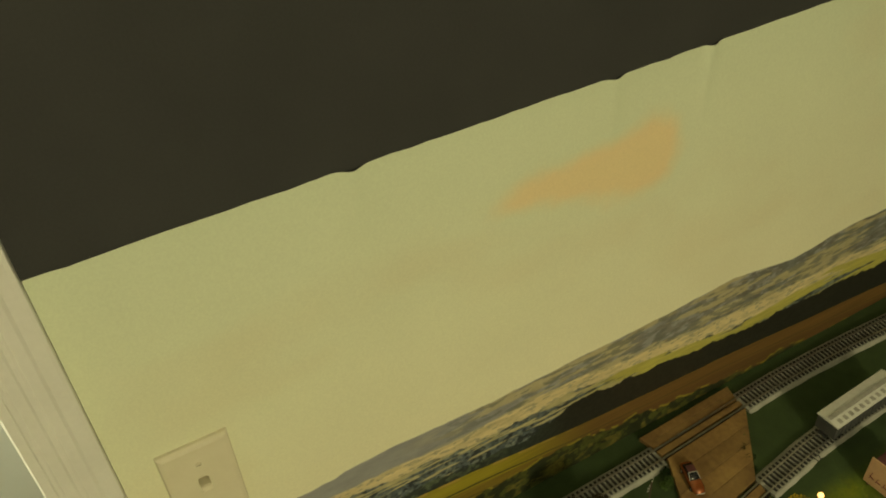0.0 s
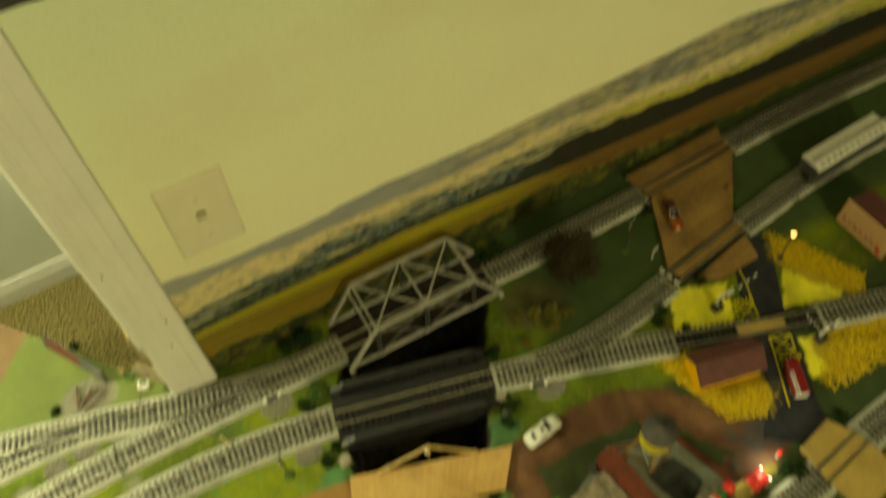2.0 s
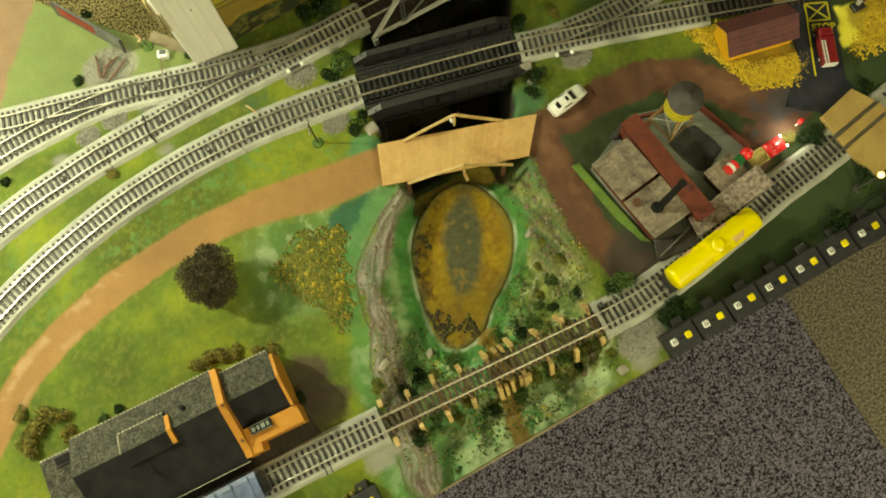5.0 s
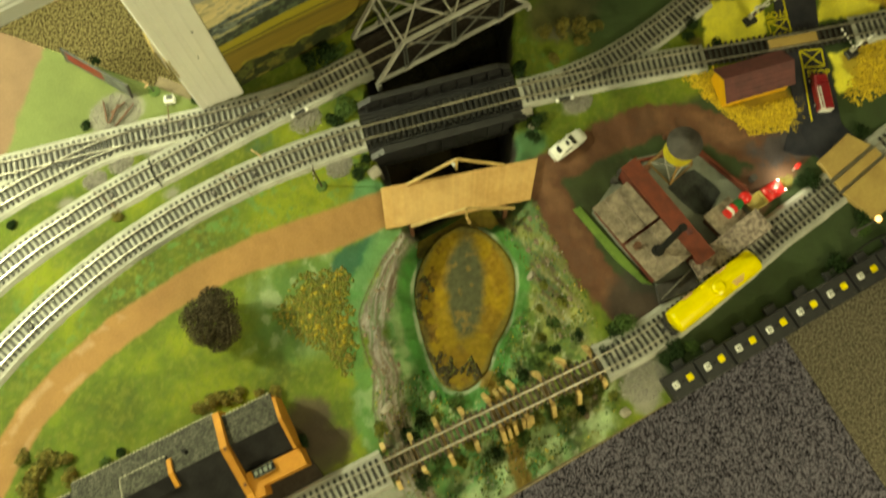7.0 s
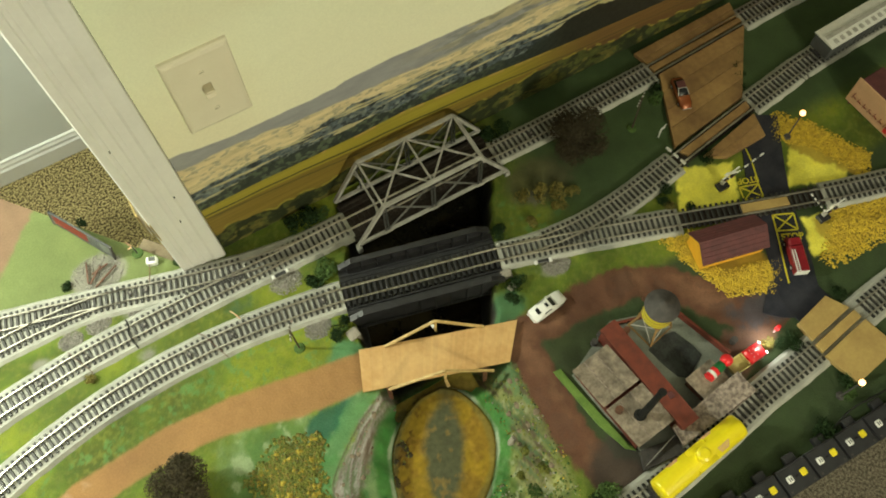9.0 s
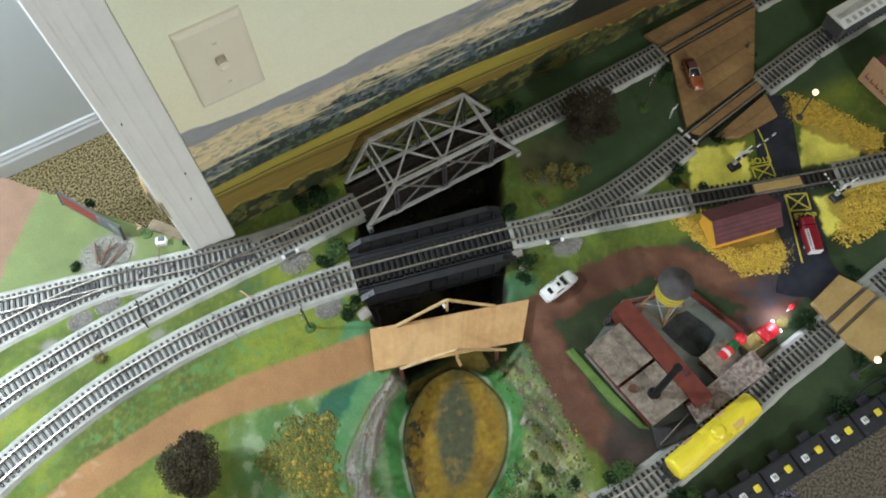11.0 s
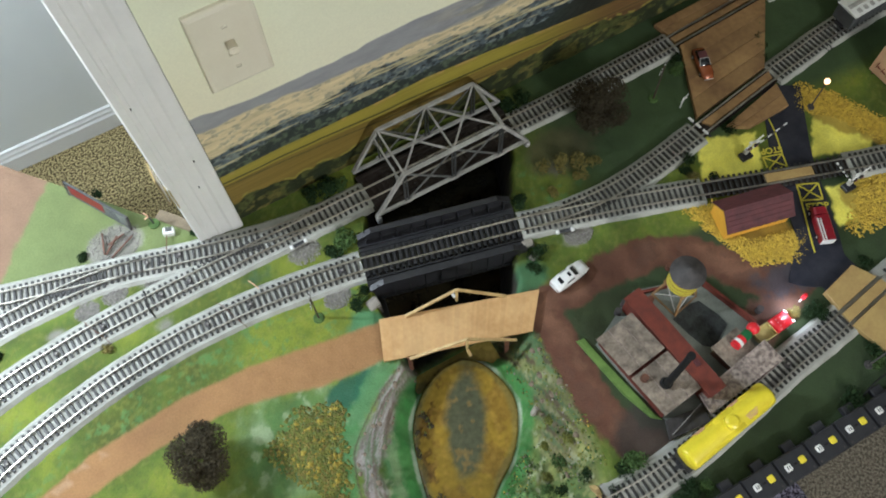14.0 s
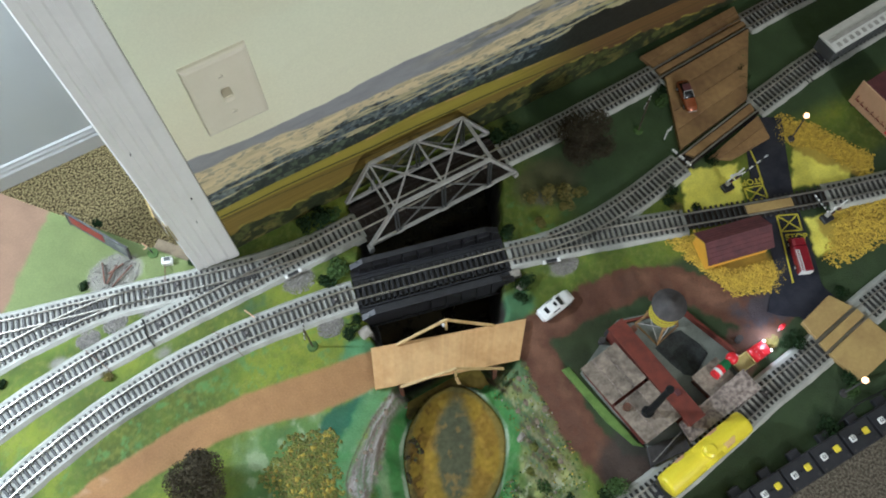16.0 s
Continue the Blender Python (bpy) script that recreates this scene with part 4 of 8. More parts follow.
TRK_D = [(0.290, -0.1985), (0.325, -0.2065), (0.358, -0.2110), (0.395, -0.2135), (0.438, -0.2125), (0.488, -0.207), (0.530, -0.200), (0.642, -0.181), (0.711, -0.170), (0.766, -0.1625), (0.825, -0.1545), (0.96, -0.147), (1.15, -0.150), (1.35, -0.17)]
TRK_F1 = [(-0.60, -0.500), (-0.45, -0.507), (-0.34, -0.5105), (-0.245, -0.5150), (-0.178, -0.5185), (-0.100, -0.5235)]
TRK_F2 = [(0.182, -0.5440), (0.235, -0.5455), (0.30, -0.5400), (0.38, -0.5270), (0.461, -0.5130), (0.527, -0.5055), (0.615, -0.4925), (0.75, -0.478), (0.95, -0.465)]
track(TRK_L, "curved model track with shiny nickel rails on pale roadbed")
track(TRK_M, "middle model track leading to the truss bridge")
track(TRK_N, "yard track branching behind the main line", ties=True, skip=((-0.020, 0.06),), dz=0.0005)
track(TRK_N2, "yard siding joining at a turnout", skip=((-0.215, -0.16),), dz=0.0010)
track(TRK_T[:6] + [(0.618, -0.0545)], "model track running along the painted backdrop", width=0.0176)
track([(0.618, -0.0545), (0.70, -0.050), (0.785, -0.0450)], "rails set into the weathered plank crossing", bed=False, ties=False)
track([(0.785, -0.0450)] + TRK_T[8:], "model track beyond the plank crossing by the backdrop", width=0.0176)
track(TRK_S[:4] + [(0.512, -0.271)], "straight turnout track leaving the plate girder bridge", width=0.0176)
track([(0.512, -0.271), (0.567, -0.2905), (0.620, -0.309), (0.676, -0.328), (0.700, -0.336)], "track set in dark ballast at the road crossing", bed=False)
track([(0.700, -0.336), (0.741, -0.349), (0.85, -0.378), (1.0, -0.40)], "track beyond the road crossing", width=0.0176)
track(TRK_D[:7] + [(0.560, -0.1950)], "diverging turnout track curving toward the plank crossing", skip=((0.28, 0.335),), dz=0.0006, width=0.0172)
track([(0.560, -0.1950), (0.642, -0.181), (0.705, -0.1708)], "curved rails set into the weathered plank crossing", bed=False, ties=False)
track([(0.705, -0.1708)] + TRK_D[9:], "curved track under the grey freight car", width=0.0176)
track(TRK_F1, "front track beside the station")
track(TRK_F2, "front track carrying the yellow tank car", skip=((0.553, 0.635),))

# ---- foliage and crumbs ----


def mesh_of(name, verts, faces, material, parent=None, label=""):
    me = bpy.data.meshes.new(name)
    me.from_pydata([tuple(v) for v in verts], [], faces)
    me.materials.append(material)
    ob = new(name, me)
    if parent is not None:
        ob.parent = parent
    if label:
        ob["label"] = label
    return ob


OCTA = np.array([(1, 0, 0), (-1, 0, 0), (0, 1, 0), (0, -1, 0), (0, 0, 1), (0, 0, -1)], float)
OCTF = [(0, 2, 4), (2, 1, 4), (1, 3, 4), (3, 0, 4), (2, 0, 5), (1, 2, 5), (3, 1, 5), (0, 3, 5)]


def crumbs(name, spots, size, material, parent=None, rng=None, flat=0.8):
    """Small irregular lumps at the given spots, one mesh."""
    rng = rng or np.random.RandomState(3)
    verts, faces = [], []
    for s in spots:
        k = len(verts)
        r = size * rng.uniform(0.5, 1.5)
        a = rng.uniform(0, 6.3)
        ca, sa = math.cos(a), math.sin(a)
        for v in OCTA:
            v = v * r * rng.uniform(0.6, 1.3, 3)
            verts.append((s[0] + ca * v[0] - sa * v[1], s[1] + sa * v[0] + ca * v[1], s[2] + v[2] * flat))
        faces += [tuple(k + i for i in f) for f in OCTF]
    return mesh_of(name, verts, faces, material, parent)


def leaves(name, lobes, n, size, material, parent=None, rng=None):
    """Many small bent leaves in and on the given lobes (centre, radii)."""
    rng = rng or np.random.RandomState(4)
    verts, faces = [], []
    for c, r in lobes:
        for _ in range(n):
            d = rng.normal(size=3)
            d /= np.linalg.norm(d)
            rad = rng.uniform(0.35, 1.08) ** 0.5
            p = np.array(c) + d * np.array(r) * rad
            u = rng.normal(size=3)
            u /= np.linalg.norm(u)
            w = np.cross(u, d + rng.normal(size=3) * 0.5)
            w /= np.linalg.norm(w) + 1e-9
            s = size * rng.uniform(0.6, 1.5)
            k = len(verts)
            verts += [p - u * s, p + w * s * 0.6, p + u * s + d * s * 0.4, p - w * s * 0.6]
            faces += [(k, k + 1, k + 2), (k, k + 2, k + 3)]
    return mesh_of(name, verts, faces, material, parent)


def bush(x, y, r, material, label, seed, z=None, h=0.8, n=130, name="bush"):
    rng = np.random.RandomState(seed)
    z = ground_z(x, y) if z is None else z
    ob = thing(name, label, "bush", pose(x, y, z), group="model bushes")
    lobes = [((rng.uniform(-0.5, 0.5) * r, rng.uniform(-0.5, 0.5) * r, r * h * rng.uniform(0.2, 0.6)), (r * rng.uniform(0.45, 0.75), r * rng.uniform(0.45, 0.75), r * h * rng.uniform(0.4, 0.7))) for _ in range(5)]
    leaves("foliage", lobes, n, max(0.0011, r * 0.10), material, ob, rng)
    bm = bmesh.new()
    for i in range(3):
        a = i * 2.1
        beam(bm, (0, 0, -0.002), (math.cos(a) * r * 0.4, math.sin(a) * r * 0.4, r * h * 0.6), 0, r=(0.0008, 0.0003), seg=5)
    part("stems", bm, M_TRUNK, ob)
    return ob


def tree(x, y, r, top, label, seed, material=None):
    rng = np.random.RandomState(seed)
    z = ground_z(x, y)
    ob = thing("tree", label, "tree", pose(x, y, z), group="model trees")
    bm = bmesh.new()
    beam(bm, (0, 0, -0.003), (0.001, 0, top * 0.55), 0, r=(0.0032, 0.002), seg=8)
    for i in range(9):
        a = i * 2.4
        z0 = top * rng.uniform(0.25, 0.5)
        beam(bm, (0, 0, z0), (math.cos(a) * r * 0.75, math.sin(a) * r * 0.75, z0 + r * rng.uniform(0.2, 0.8)), 0, r=(0.0013, 0.0004), seg=5)
    part("trunk", bm, M_TRUNK, ob)
    cz = top - r * 0.85
    lobes = [((0, 0, cz), (r * 0.82, r * 0.82, r * 0.75))]
    for i in range(16):
        d = rng.normal(size=3)
        d /= np.linalg.norm(d)
        lobes.append((tuple(d * np.array((r, r, r * 0.85)) * 0.62 + np.array((0, 0, cz))), (r * 0.38, r * 0.38, r * 0.34)))
    leaves("crown", lobes, 1000, 0.0012, material or M_FOAM_BR, ob, rng)
    return ob


# ---- light switch ----
sw = thing("light_switch", "ivory single toggle light switch plate on the papered wall", "light switch", pose(0.0352, -0.002, 0.3195))
bm = bmesh.new()
w, h = 0.0352, 0.0572
rings = []
for inset, y in ((0.0, 0.0), (0.0, -0.0036), (0.0016, -0.0058), (0.0050, -0.0070)):
    rings.append([bm.verts.new((sx * (w - inset), y, sz * (h - inset))) for sx, sz in ((-1, -1), (1, -1), (1, 1), (-1, 1))])
slot = [bm.verts.new((sx * 0.0051, -0.0070, sz * 0.0119)) for sx, sz in ((-1, -1), (1, -1), (1, 1), (-1, 1))]
slot_in = [bm.verts.new((sx * 0.0049, -0.0030, sz * 0.0117)) for sx, sz in ((-1, -1), (1, -1), (1, 1), (-1, 1))]
rings += [slot, slot_in]
for a, b in zip(rings, rings[1:]):
    for i in range(4):
        bm.faces.new((a[i], a[(i + 1) % 4], b[(i + 1) % 4], b[i]))
bm.faces.new(slot_in)
part("cover_plate", bm, M_PLATE, sw)
bm = bmesh.new()
beam(bm, (0, -0.003, 0.002), (0, -0.0190, 0.0070), 0.0072, 0.0100, up=(1, 0, 0))
bmesh.ops.bevel(bm, geom=bm.edges[:], offset=0.0012, segments=2, affect="EDGES")
part("toggle", bm, M_TOGGLE, sw)
for z in (-0.0302, 0.0302):
    bm = bmesh.new()
    beam(bm, (0, -0.0068, z), (0, -0.0080, z), 0, r=(0.0034, 0.0026), seg=14)
    sc = part("screw", bm, M_PLATE, sw)
    bm = bmesh.new()
    box(bm, (0, -0.0081, z), (0.0048, 0.0004, 0.0009))
    part("slot", bm, M_SCREW, sc)

M_GREYDIM = mat("mid_grey_plastic", (0.20, 0.20, 0.195), (0.12, 0.12, 0.115), 60, 0.5)
# ---- truss bridge ----
truss = thing("truss_bridge", "silver-grey plastic through truss railway bridge over the gorge", "bridge", pose(0.2365, -0.0565, 0.0))
Y0, ZB, ZT = 0.0365, 0.0105, 0.080
XB, XT = (-0.1125, -0.0705, 0.0, 0.0705, 0.1125), (-0.0705, 0.0, 0.0705)


def strut(name, a, b, w, h, material=M_SILVER, label=""):
    bm = bmesh.new()
    beam(bm, a, b, w, h)
    return part(name, bm, material, truss, label)


for s in (-1, 1):
    y = s * Y0
    strut("bottom_chord", (XB[0], y, ZB), (XB[4], y, ZB), 0.0038, 0.0048)
    strut("top_chord", (XT[0], y, ZT), (XT[2], y, ZT), 0.0044, 0.0046)
    strut("end_post", (XB[0], y, ZB), (XT[0], y, ZT), 0.0045, 0.0045)
    strut("end_post", (XB[4], y, ZB), (XT[2], y, ZT), 0.0045, 0.0045)
    for x in XT:
        bm = bmesh.new()
        for o in (-0.0022, 0.0022):
            beam(bm, (x + o, y, ZB), (x + o, y, ZT - 0.003), 0.0013, 0.003)
        for k in range(8):
            z = ZB + 0.006 + k * 0.0075
            beam(bm, (x - 0.0022, y, z), (x + 0.0022, y, z + 0.004), 0.0009, 0.0009)
        part("vertical_post", bm, M_DARKGREY, truss)
    for a, b in ((XB[1], XB[2]), (XB[2], XB[3])):
        strut("diagonal", (a, y, ZB), (b, y, ZT), 0.0016, 0.0022, M_GREYDIM)
        strut("diagonal", (b, y, ZB), (a, y, ZT), 0.0016, 0.0022, M_GREYDIM)
    for x in (XB[1], XB[2], XB[3]):
        bm = bmesh.new()
        box(bm, (x, y - s * -0.0030, ZB + 0.002), (0.012, 0.0014, 0.006), bevel=0.0004)
        part("gusset_plate", bm, M_SILVER, truss)
for x in XT:
    strut("cross_strut", (x, -Y0, ZT), (x, Y0, ZT), 0.0025, 0.0026)
for a, b in ((XT[0], XT[1]), (XT[1], XT[2])):
    strut("top_lateral", (a, -Y0, ZT + 0.0004), (b, Y0, ZT + 0.0004), 0.0023, 0.0020)
    strut("top_lateral", (a, Y0, ZT - 0.0014), (b, -Y0, ZT - 0.0014), 0.0023, 0.0020)
for sx in (-1, 1):
    for sy in (-1, 1):
        strut("portal_brace", (sx * 0.0800, sy * Y0, ZT - 0.018), (sx * 0.0760, sy * 0.016, ZT - 0.010), 0.0020, 0.0026)
    strut("portal_strut", (sx * 0.0770, -Y0 * 0.98, ZT - 0.0115), (sx * 0.0770, Y0 * 0.98, ZT - 0.0115), 0.0022, 0.0026)
    bm = bmesh.new()
    box(bm, (sx * 0.1135, -Y0, 0.0), (0.007, 0.009, 0.014), bevel=0.001)
    part("bearing_shoe", bm, M_SILVER, truss)
bm = bmesh.new()
box(bm, (0, 0, 0.0015), (0.226, 0.066, 0.004))
for x in np.linspace(-0.109, 0.109, 29):
    box(bm, (x, 0, 0.0050), (0.0030, 0.032, 0.0026))
for sy in (-1, 1):
    for yy in (0.021, 0.028):
        beam(bm, (-0.112, sy * yy, 0.0042), (0.112, sy * yy, 0.0042), 0.0018, 0.0016)
part("bridge_floor", bm, M_DECK, truss, "dark brown floor with ties")
rails([(-0.118, 0.0), (-0.04, 0.0), (0.04, 0.0), (0.114, 0.0)], truss)

# ---- plate girder bridge ----
A, B = Vector((0.0735, -0.1437, 0)), Vector((0.2755, -0.1943, 0))
ang = math.degrees(math.atan2(B.y - A.y, B.x - A.x))
LEN = (B - A).length
girder = thing("girder_bridge", "black plastic plate girder deck bridge with ribbed sides", "bridge", pose((A.x + B.x) / 2, (A.y + B.y) / 2, 0, 0, 0, ang))
for s in (-1, 1):
    y = s * 0.0365
    bm = bmesh.new()
    hl = LEN / 2 - 0.002
    prof = [(-hl, -0.022), (hl, -0.022), (hl, 0.010), (hl - 0.018, 0.0215), (-hl + 0.018, 0.0215), (-hl, 0.010)]
    lo = [bm.verts.new((x, y - 0.001, z)) for x, z in prof]
    hi = [bm.verts.new((x, y + 0.001, z)) for x, z in prof]
    bm.faces.new(lo)
    bm.faces.new(hi[::-1])
    for i in range(6):
        bm.faces.new((lo[i], lo[(i + 1) % 6], hi[(i + 1) % 6], hi[i]))
    side = part("girder_web", bm, M_BLACK, girder)
    bm = bmesh.new()
    for (x0, z0), (x1, z1) in zip(prof[2:], prof[3:]):
        beam(bm, (x0, y, z0 + 0.0005), (x1, y, z1 + 0.0005), 0.0014, 0.0075, up=(0, 1, 0))
    beam(bm, (-hl, y, -0.022), (hl, y, -0.022), 0.0014, 0.0075, up=(0, 1, 0))
    part("girder_flange", bm, M_BLACK, girder)
    for x in np.linspace(-hl + 0.010, hl - 0.010, 10):
        bm = bmesh.new()
        prism(bm, [(x - 0.0007, y - s * 0.0005), (x + 0.0007, y - s * 0.0005), (x + 0.0007, y - s * 0.0065), (x - 0.0007, y - s * 0.0065)], -0.004, 0.0135)
        box(bm, (x, y + s * 0.0020, -0.001), (0.0014, 0.0028, 0.040))
        part("stiffener", bm, M_BLACK, girder)
bm = bmesh.new()
box(bm, (0, 0, -0.0015), (LEN, 0.071, 0.005))
for x in np.linspace(-LEN / 2 + 0.004, LEN / 2 - 0.004, 27):
    box(bm, (x, 0, 0.0040), (0.0034, 0.034, 0.0052))
for y in (0.020, 0.0265, -0.020, -0.0265):
    box(bm, (0, y, 0.0020), (LEN, 0.0018, 0.0026))
part("bridge_deck", bm, M_BLACK, girder, "black deck with moulded ties")
rails([(-LEN / 2 - 0.002, 0.0), (-0.03, 0.0), (0.03, 0.0), (LEN / 2 + 0.012, 0.0)], girder)
# stone abutments
for x, y, s, a in ((0.062, -0.196, 0.016, 12), (0.272, -0.222, 0.014, -14), (0.268, -0.240, 0.011, 20)):
    bm = bmesh.new()
    box(bm, (0, 0, -0.010), (s, s * 0.9, 0.028), bevel=0.002)
    for v in bm.verts:
        v.co += Vector((random.uniform(-1, 1), random.uniform(-1, 1), random.uniform(-1, 1))) * 0.0012
    ob = tagged(part("bridge_abutment", bm, M_ROCK), "rough grey stone block under the girder bridge end", "abutment")
    ob.matrix_world = pose(x, y, 0, 0, 0, a)

# ---- wooden road bridge ----
C = [Vector((0.0575, -0.2195, 0)), Vector((0.2500, -0.2840, 0)), Vector((0.2140, -0.3260, 0)), Vector((0.0375, -0.2700, 0))]
road_bridge = thing("wooden_bridge", "pale balsa plank road bridge with king-post railings", "bridge", pose(0, 0, 0))
bm = bmesh.new()
prism(bm, [tuple(v) for v in C], 0.0035, 0.0060)
part("deck_board", bm, M_PLANK, road_bridge)
n_pl = 64
for i in range(n_pl):
    u0, u1 = i / n_pl, (i + 0.97) / n_pl
    bm = bmesh.new()
    q = [C[0].lerp(C[1], u0), C[0].lerp(C[1], u1), C[3].lerp(C[2], u1), C[3].lerp(C[2], u0)]
    prism(bm, [tuple(v) for v in q], 0.0060, 0.0070 + random.uniform(-0.0001, 0.0002))
    part("plank", bm, M_PLANK, road_bridge)
for p0, p1, apex, foot in (((0.0875, -0.2325), (0.2080, -0.2710), (0.1550, -0.2420), 1), ((0.0665, -0.2835), (0.1900, -0.3265), (0.1345, -0.3030), -1)):
    zt = 0.0330
    ax, ay = apex
    for p in (p0, p1):
        bm = bmesh.new()
        beam(bm, (p[0], p[1], 0.0085), (ax, ay, zt), 0.0030, 0.0034)
        part("railing_brace", bm, M_BEAM, road_bridge)
    bm = bmesh.new()
    beam(bm, (ax, ay, -0.004), (ax, ay, zt), 0.0026, 0.0026)
    part("king_post", bm, M_BEAM, road_bridge)
    bm = bmesh.new()
    beam(bm, (ax - 0.001, ay + foot * 0.003, 0.0015), (ax - 0.0015, ay + foot * 0.012, 0.0025), 0.0036, 0.0030)
    part("outrigger", bm, M_WHITE if foot > 0 else M_BEAM, road_bridge)
for (x, y) in ((0.070, -0.272), (0.186, -0.312), (0.086, -0.242), (0.205, -0.284)):
    bm = bmesh.new()
    beam(bm, (x, y, 0.0035), (x - 0.002, y - 0.006, -0.050), 0.0055, 0.0055)
    part("leg", bm, M_RUST, road_bridge)

M_TRESTLETIE = mat("brown_trestle_tie", (0.085, 0.063, 0.036), (0.03, 0.022, 0.014), 150, 0.8, bump=0.0003, per_object=0.4)
# ---- timber trestle at the front ----
trestle = thing("timber_trestle", "open timber pile trestle carrying the front track", "trestle", pose(0, 0, 0))
T0, T1 = Vector((-0.100, -0.5235, 0)), Vector((0.182, -0.5440, 0))
td = (T1 - T0).normalized()
tn = Vector((-td.y, td.x, 0))
rails([tuple(T0)[:2], tuple(T0.lerp(T1, 0.33))[:2], tuple(T0.lerp(T1, 0.66))[:2], tuple(T1)[:2]], trestle)
for i in range(38):
    p = T0.lerp(T1, (i + 0.5) / 38)
    bm = bmesh.new()
    ln = 0.0150 * random.uniform(0.92, 1.08)
    beam(bm, tuple(p - tn * ln + Vector((0, 0, 0.0052))), tuple(p + tn * ln + Vector((0, 0, 0.0052))), 0.0036, 0.0030)
    part("tie", bm, M_TRESTLETIE, trestle)
for s in (-1, 1):
    bm = bmesh.new()
    beam(bm, tuple(T0 + tn * s * 0.009 + Vector((0, 0, 0.001))), tuple(T1 + tn * s * 0.009 + Vector((0, 0, 0.001))), 0.005, 0.0055)
    part("stringer", bm, M_OLDWOOD, trestle)
def pile(p, o, reach, top, w=0.0056):
    q, g = p + tn * o, p + tn * (o + reach)
    bm = bmesh.new()
    beam(bm, (g.x, g.y, ground_z(g.x, g.y) - 0.004), (q.x, q.y, top), w, w)
    part("trestle_post", bm, M_BEAM, trestle)


for i in range(9):
    p = T0.lerp(T1, 0.02 + i * 0.12)
    bm = bmesh.new()
    wide = random.uniform(0.019, 0.023)
    beam(bm, tuple(p - tn * wide + Vector((0, 0, -0.0035))), tuple(p + tn * wide + Vector((0, 0, -0.0035))), 0.0050, 0.0050)
    part("bent_cap", bm, M_BEAM, trestle)
    for o in (-0.0195, -0.008, 0.008, 0.0195):
        out = abs(o) > 0.01
        pile(p, o, math.copysign(random.uniform(0.008, 0.014), o) if out else 0.0, random.uniform(0.0, 0.004) if out else -0.003)
    if 1 < i < 8:
        # sway braces beside the bent
        for sgn in (-1, 1):
            a_, b_ = p + td * 0.0032 - tn * 0.018 * sgn, p + td * 0.0032 + tn * 0.021 * sgn
            bm = bmesh.new()
            beam(bm, (a_.x, a_.y, -0.006), (b_.x, b_.y, -0.030), 0.0016, 0.0030)
            part("sway_brace", bm, M_OLDWOOD, trestle)
# extra timbers around the middle of the creek
for f_, o, reach in ((0.53, -0.020, -0.012), (0.56, -0.018, -0.014), (0.60, -0.019, -0.010), (0.51, 0.019, 0.006), (0.55, 0.021, 0.008), (0.58, 0.018, 0.010), (0.64, -0.020, -0.009)):
    pile(T0.lerp(T1, f_), o, reach, random.uniform(-0.006, 0.001), 0.0042)

# ---- pond ----
px, py = np.meshgrid(np.arange(-0.006, 0.175, 0.0022), np.arange(-0.498, -0.288, 0.0022))
pd = area_dist(px, py, POND)
n1, n2 = fbm(px, py, 45, 4, 71), fbm(px, py, 120, 3, 72)
# the dark channel leans with the valley
deep = 1 - np.hypot((px - 0.093 - 0.50 * (py + 0.372)) / 0.035, (py + 0.372) / 0.078)
n3 = fbm(px, py, 22, 3, 75)
pc = np.array((0.255, 0.170, 0.020))[None, None] * (0.65 + 0.7 * n1)[..., None]
left = step(0.030 + pd, 0, 0.018) * step(-(px - 0.062 - 0.35 * (py + 0.40)), -0.012, 0.012)
for m, c in ((step(n3, 0.42, 0.62) * 0.55, (0.200, 0.140, 0.020)), (step(n1, 0.50, 0.64) * 0.5, (0.130, 0.070, 0.016)), (left * step(n2 + 0.5 * n1, 0.70, 0.86) * 0.9, (0.045, 0.022, 0.009)),
             (step(deep + (n1 - 0.5) * 0.32 + (n2 - 0.5) * 0.2, 0.02, 0.40) * 0.95, (0.066, 0.074, 0.046)), (step(n2, 0.60, 0.72) * 0.35, (0.32, 0.20, 0.04)),
             (step(0.010 + pd + (n1 - 0.5) * 0.010, 0, 0.006) * 0.45, (0.13, 0.135, 0.050))):
    pc = pc * (1 - m[..., None]) + np.array(c)[None, None] * m[..., None]
pz = POND_Z + 0.0006 - step(pd, -0.001, 0.004) * 0.012 + (n1 - 0.5) * 0.0008
tagged(sheet("water", px, py, pz, pc, M_POND), "glossy amber resin pond with a dark olive middle", "pond", kind="structure")
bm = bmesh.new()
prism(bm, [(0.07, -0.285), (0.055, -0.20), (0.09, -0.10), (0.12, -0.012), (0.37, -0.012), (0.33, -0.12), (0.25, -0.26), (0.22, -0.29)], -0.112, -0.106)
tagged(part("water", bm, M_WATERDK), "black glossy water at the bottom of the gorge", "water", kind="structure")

# ---- asphalt road with markings ----
road_c = spline([(0.706, -0.190), (0.672, -0.245), (0.643, -0.295), (0.622, -0.345), (0.602, -0.392), (0.585, -0.43), (0.588, -0.462)], 0.006)
bm = bmesh.new()
sweep(bm, road_c, [(-0.0275, -0.002), (-0.0275, 0.0016), (0.0275, 0.0016), (0.0275, -0.002)])
road = tagged(part("road", bm, M_ASPHALT), "black asphalt model road with yellow markings", "road", kind="structure")
bm = bmesh.new()
sweep(bm, spline([(0.545, -0.413), (0.56, -0.428), (0.585, -0.44)], 0.006), [(-0.024, -0.002), (-0.024, 0.0013), (0.024, 0.0013), (0.024, -0.002)])
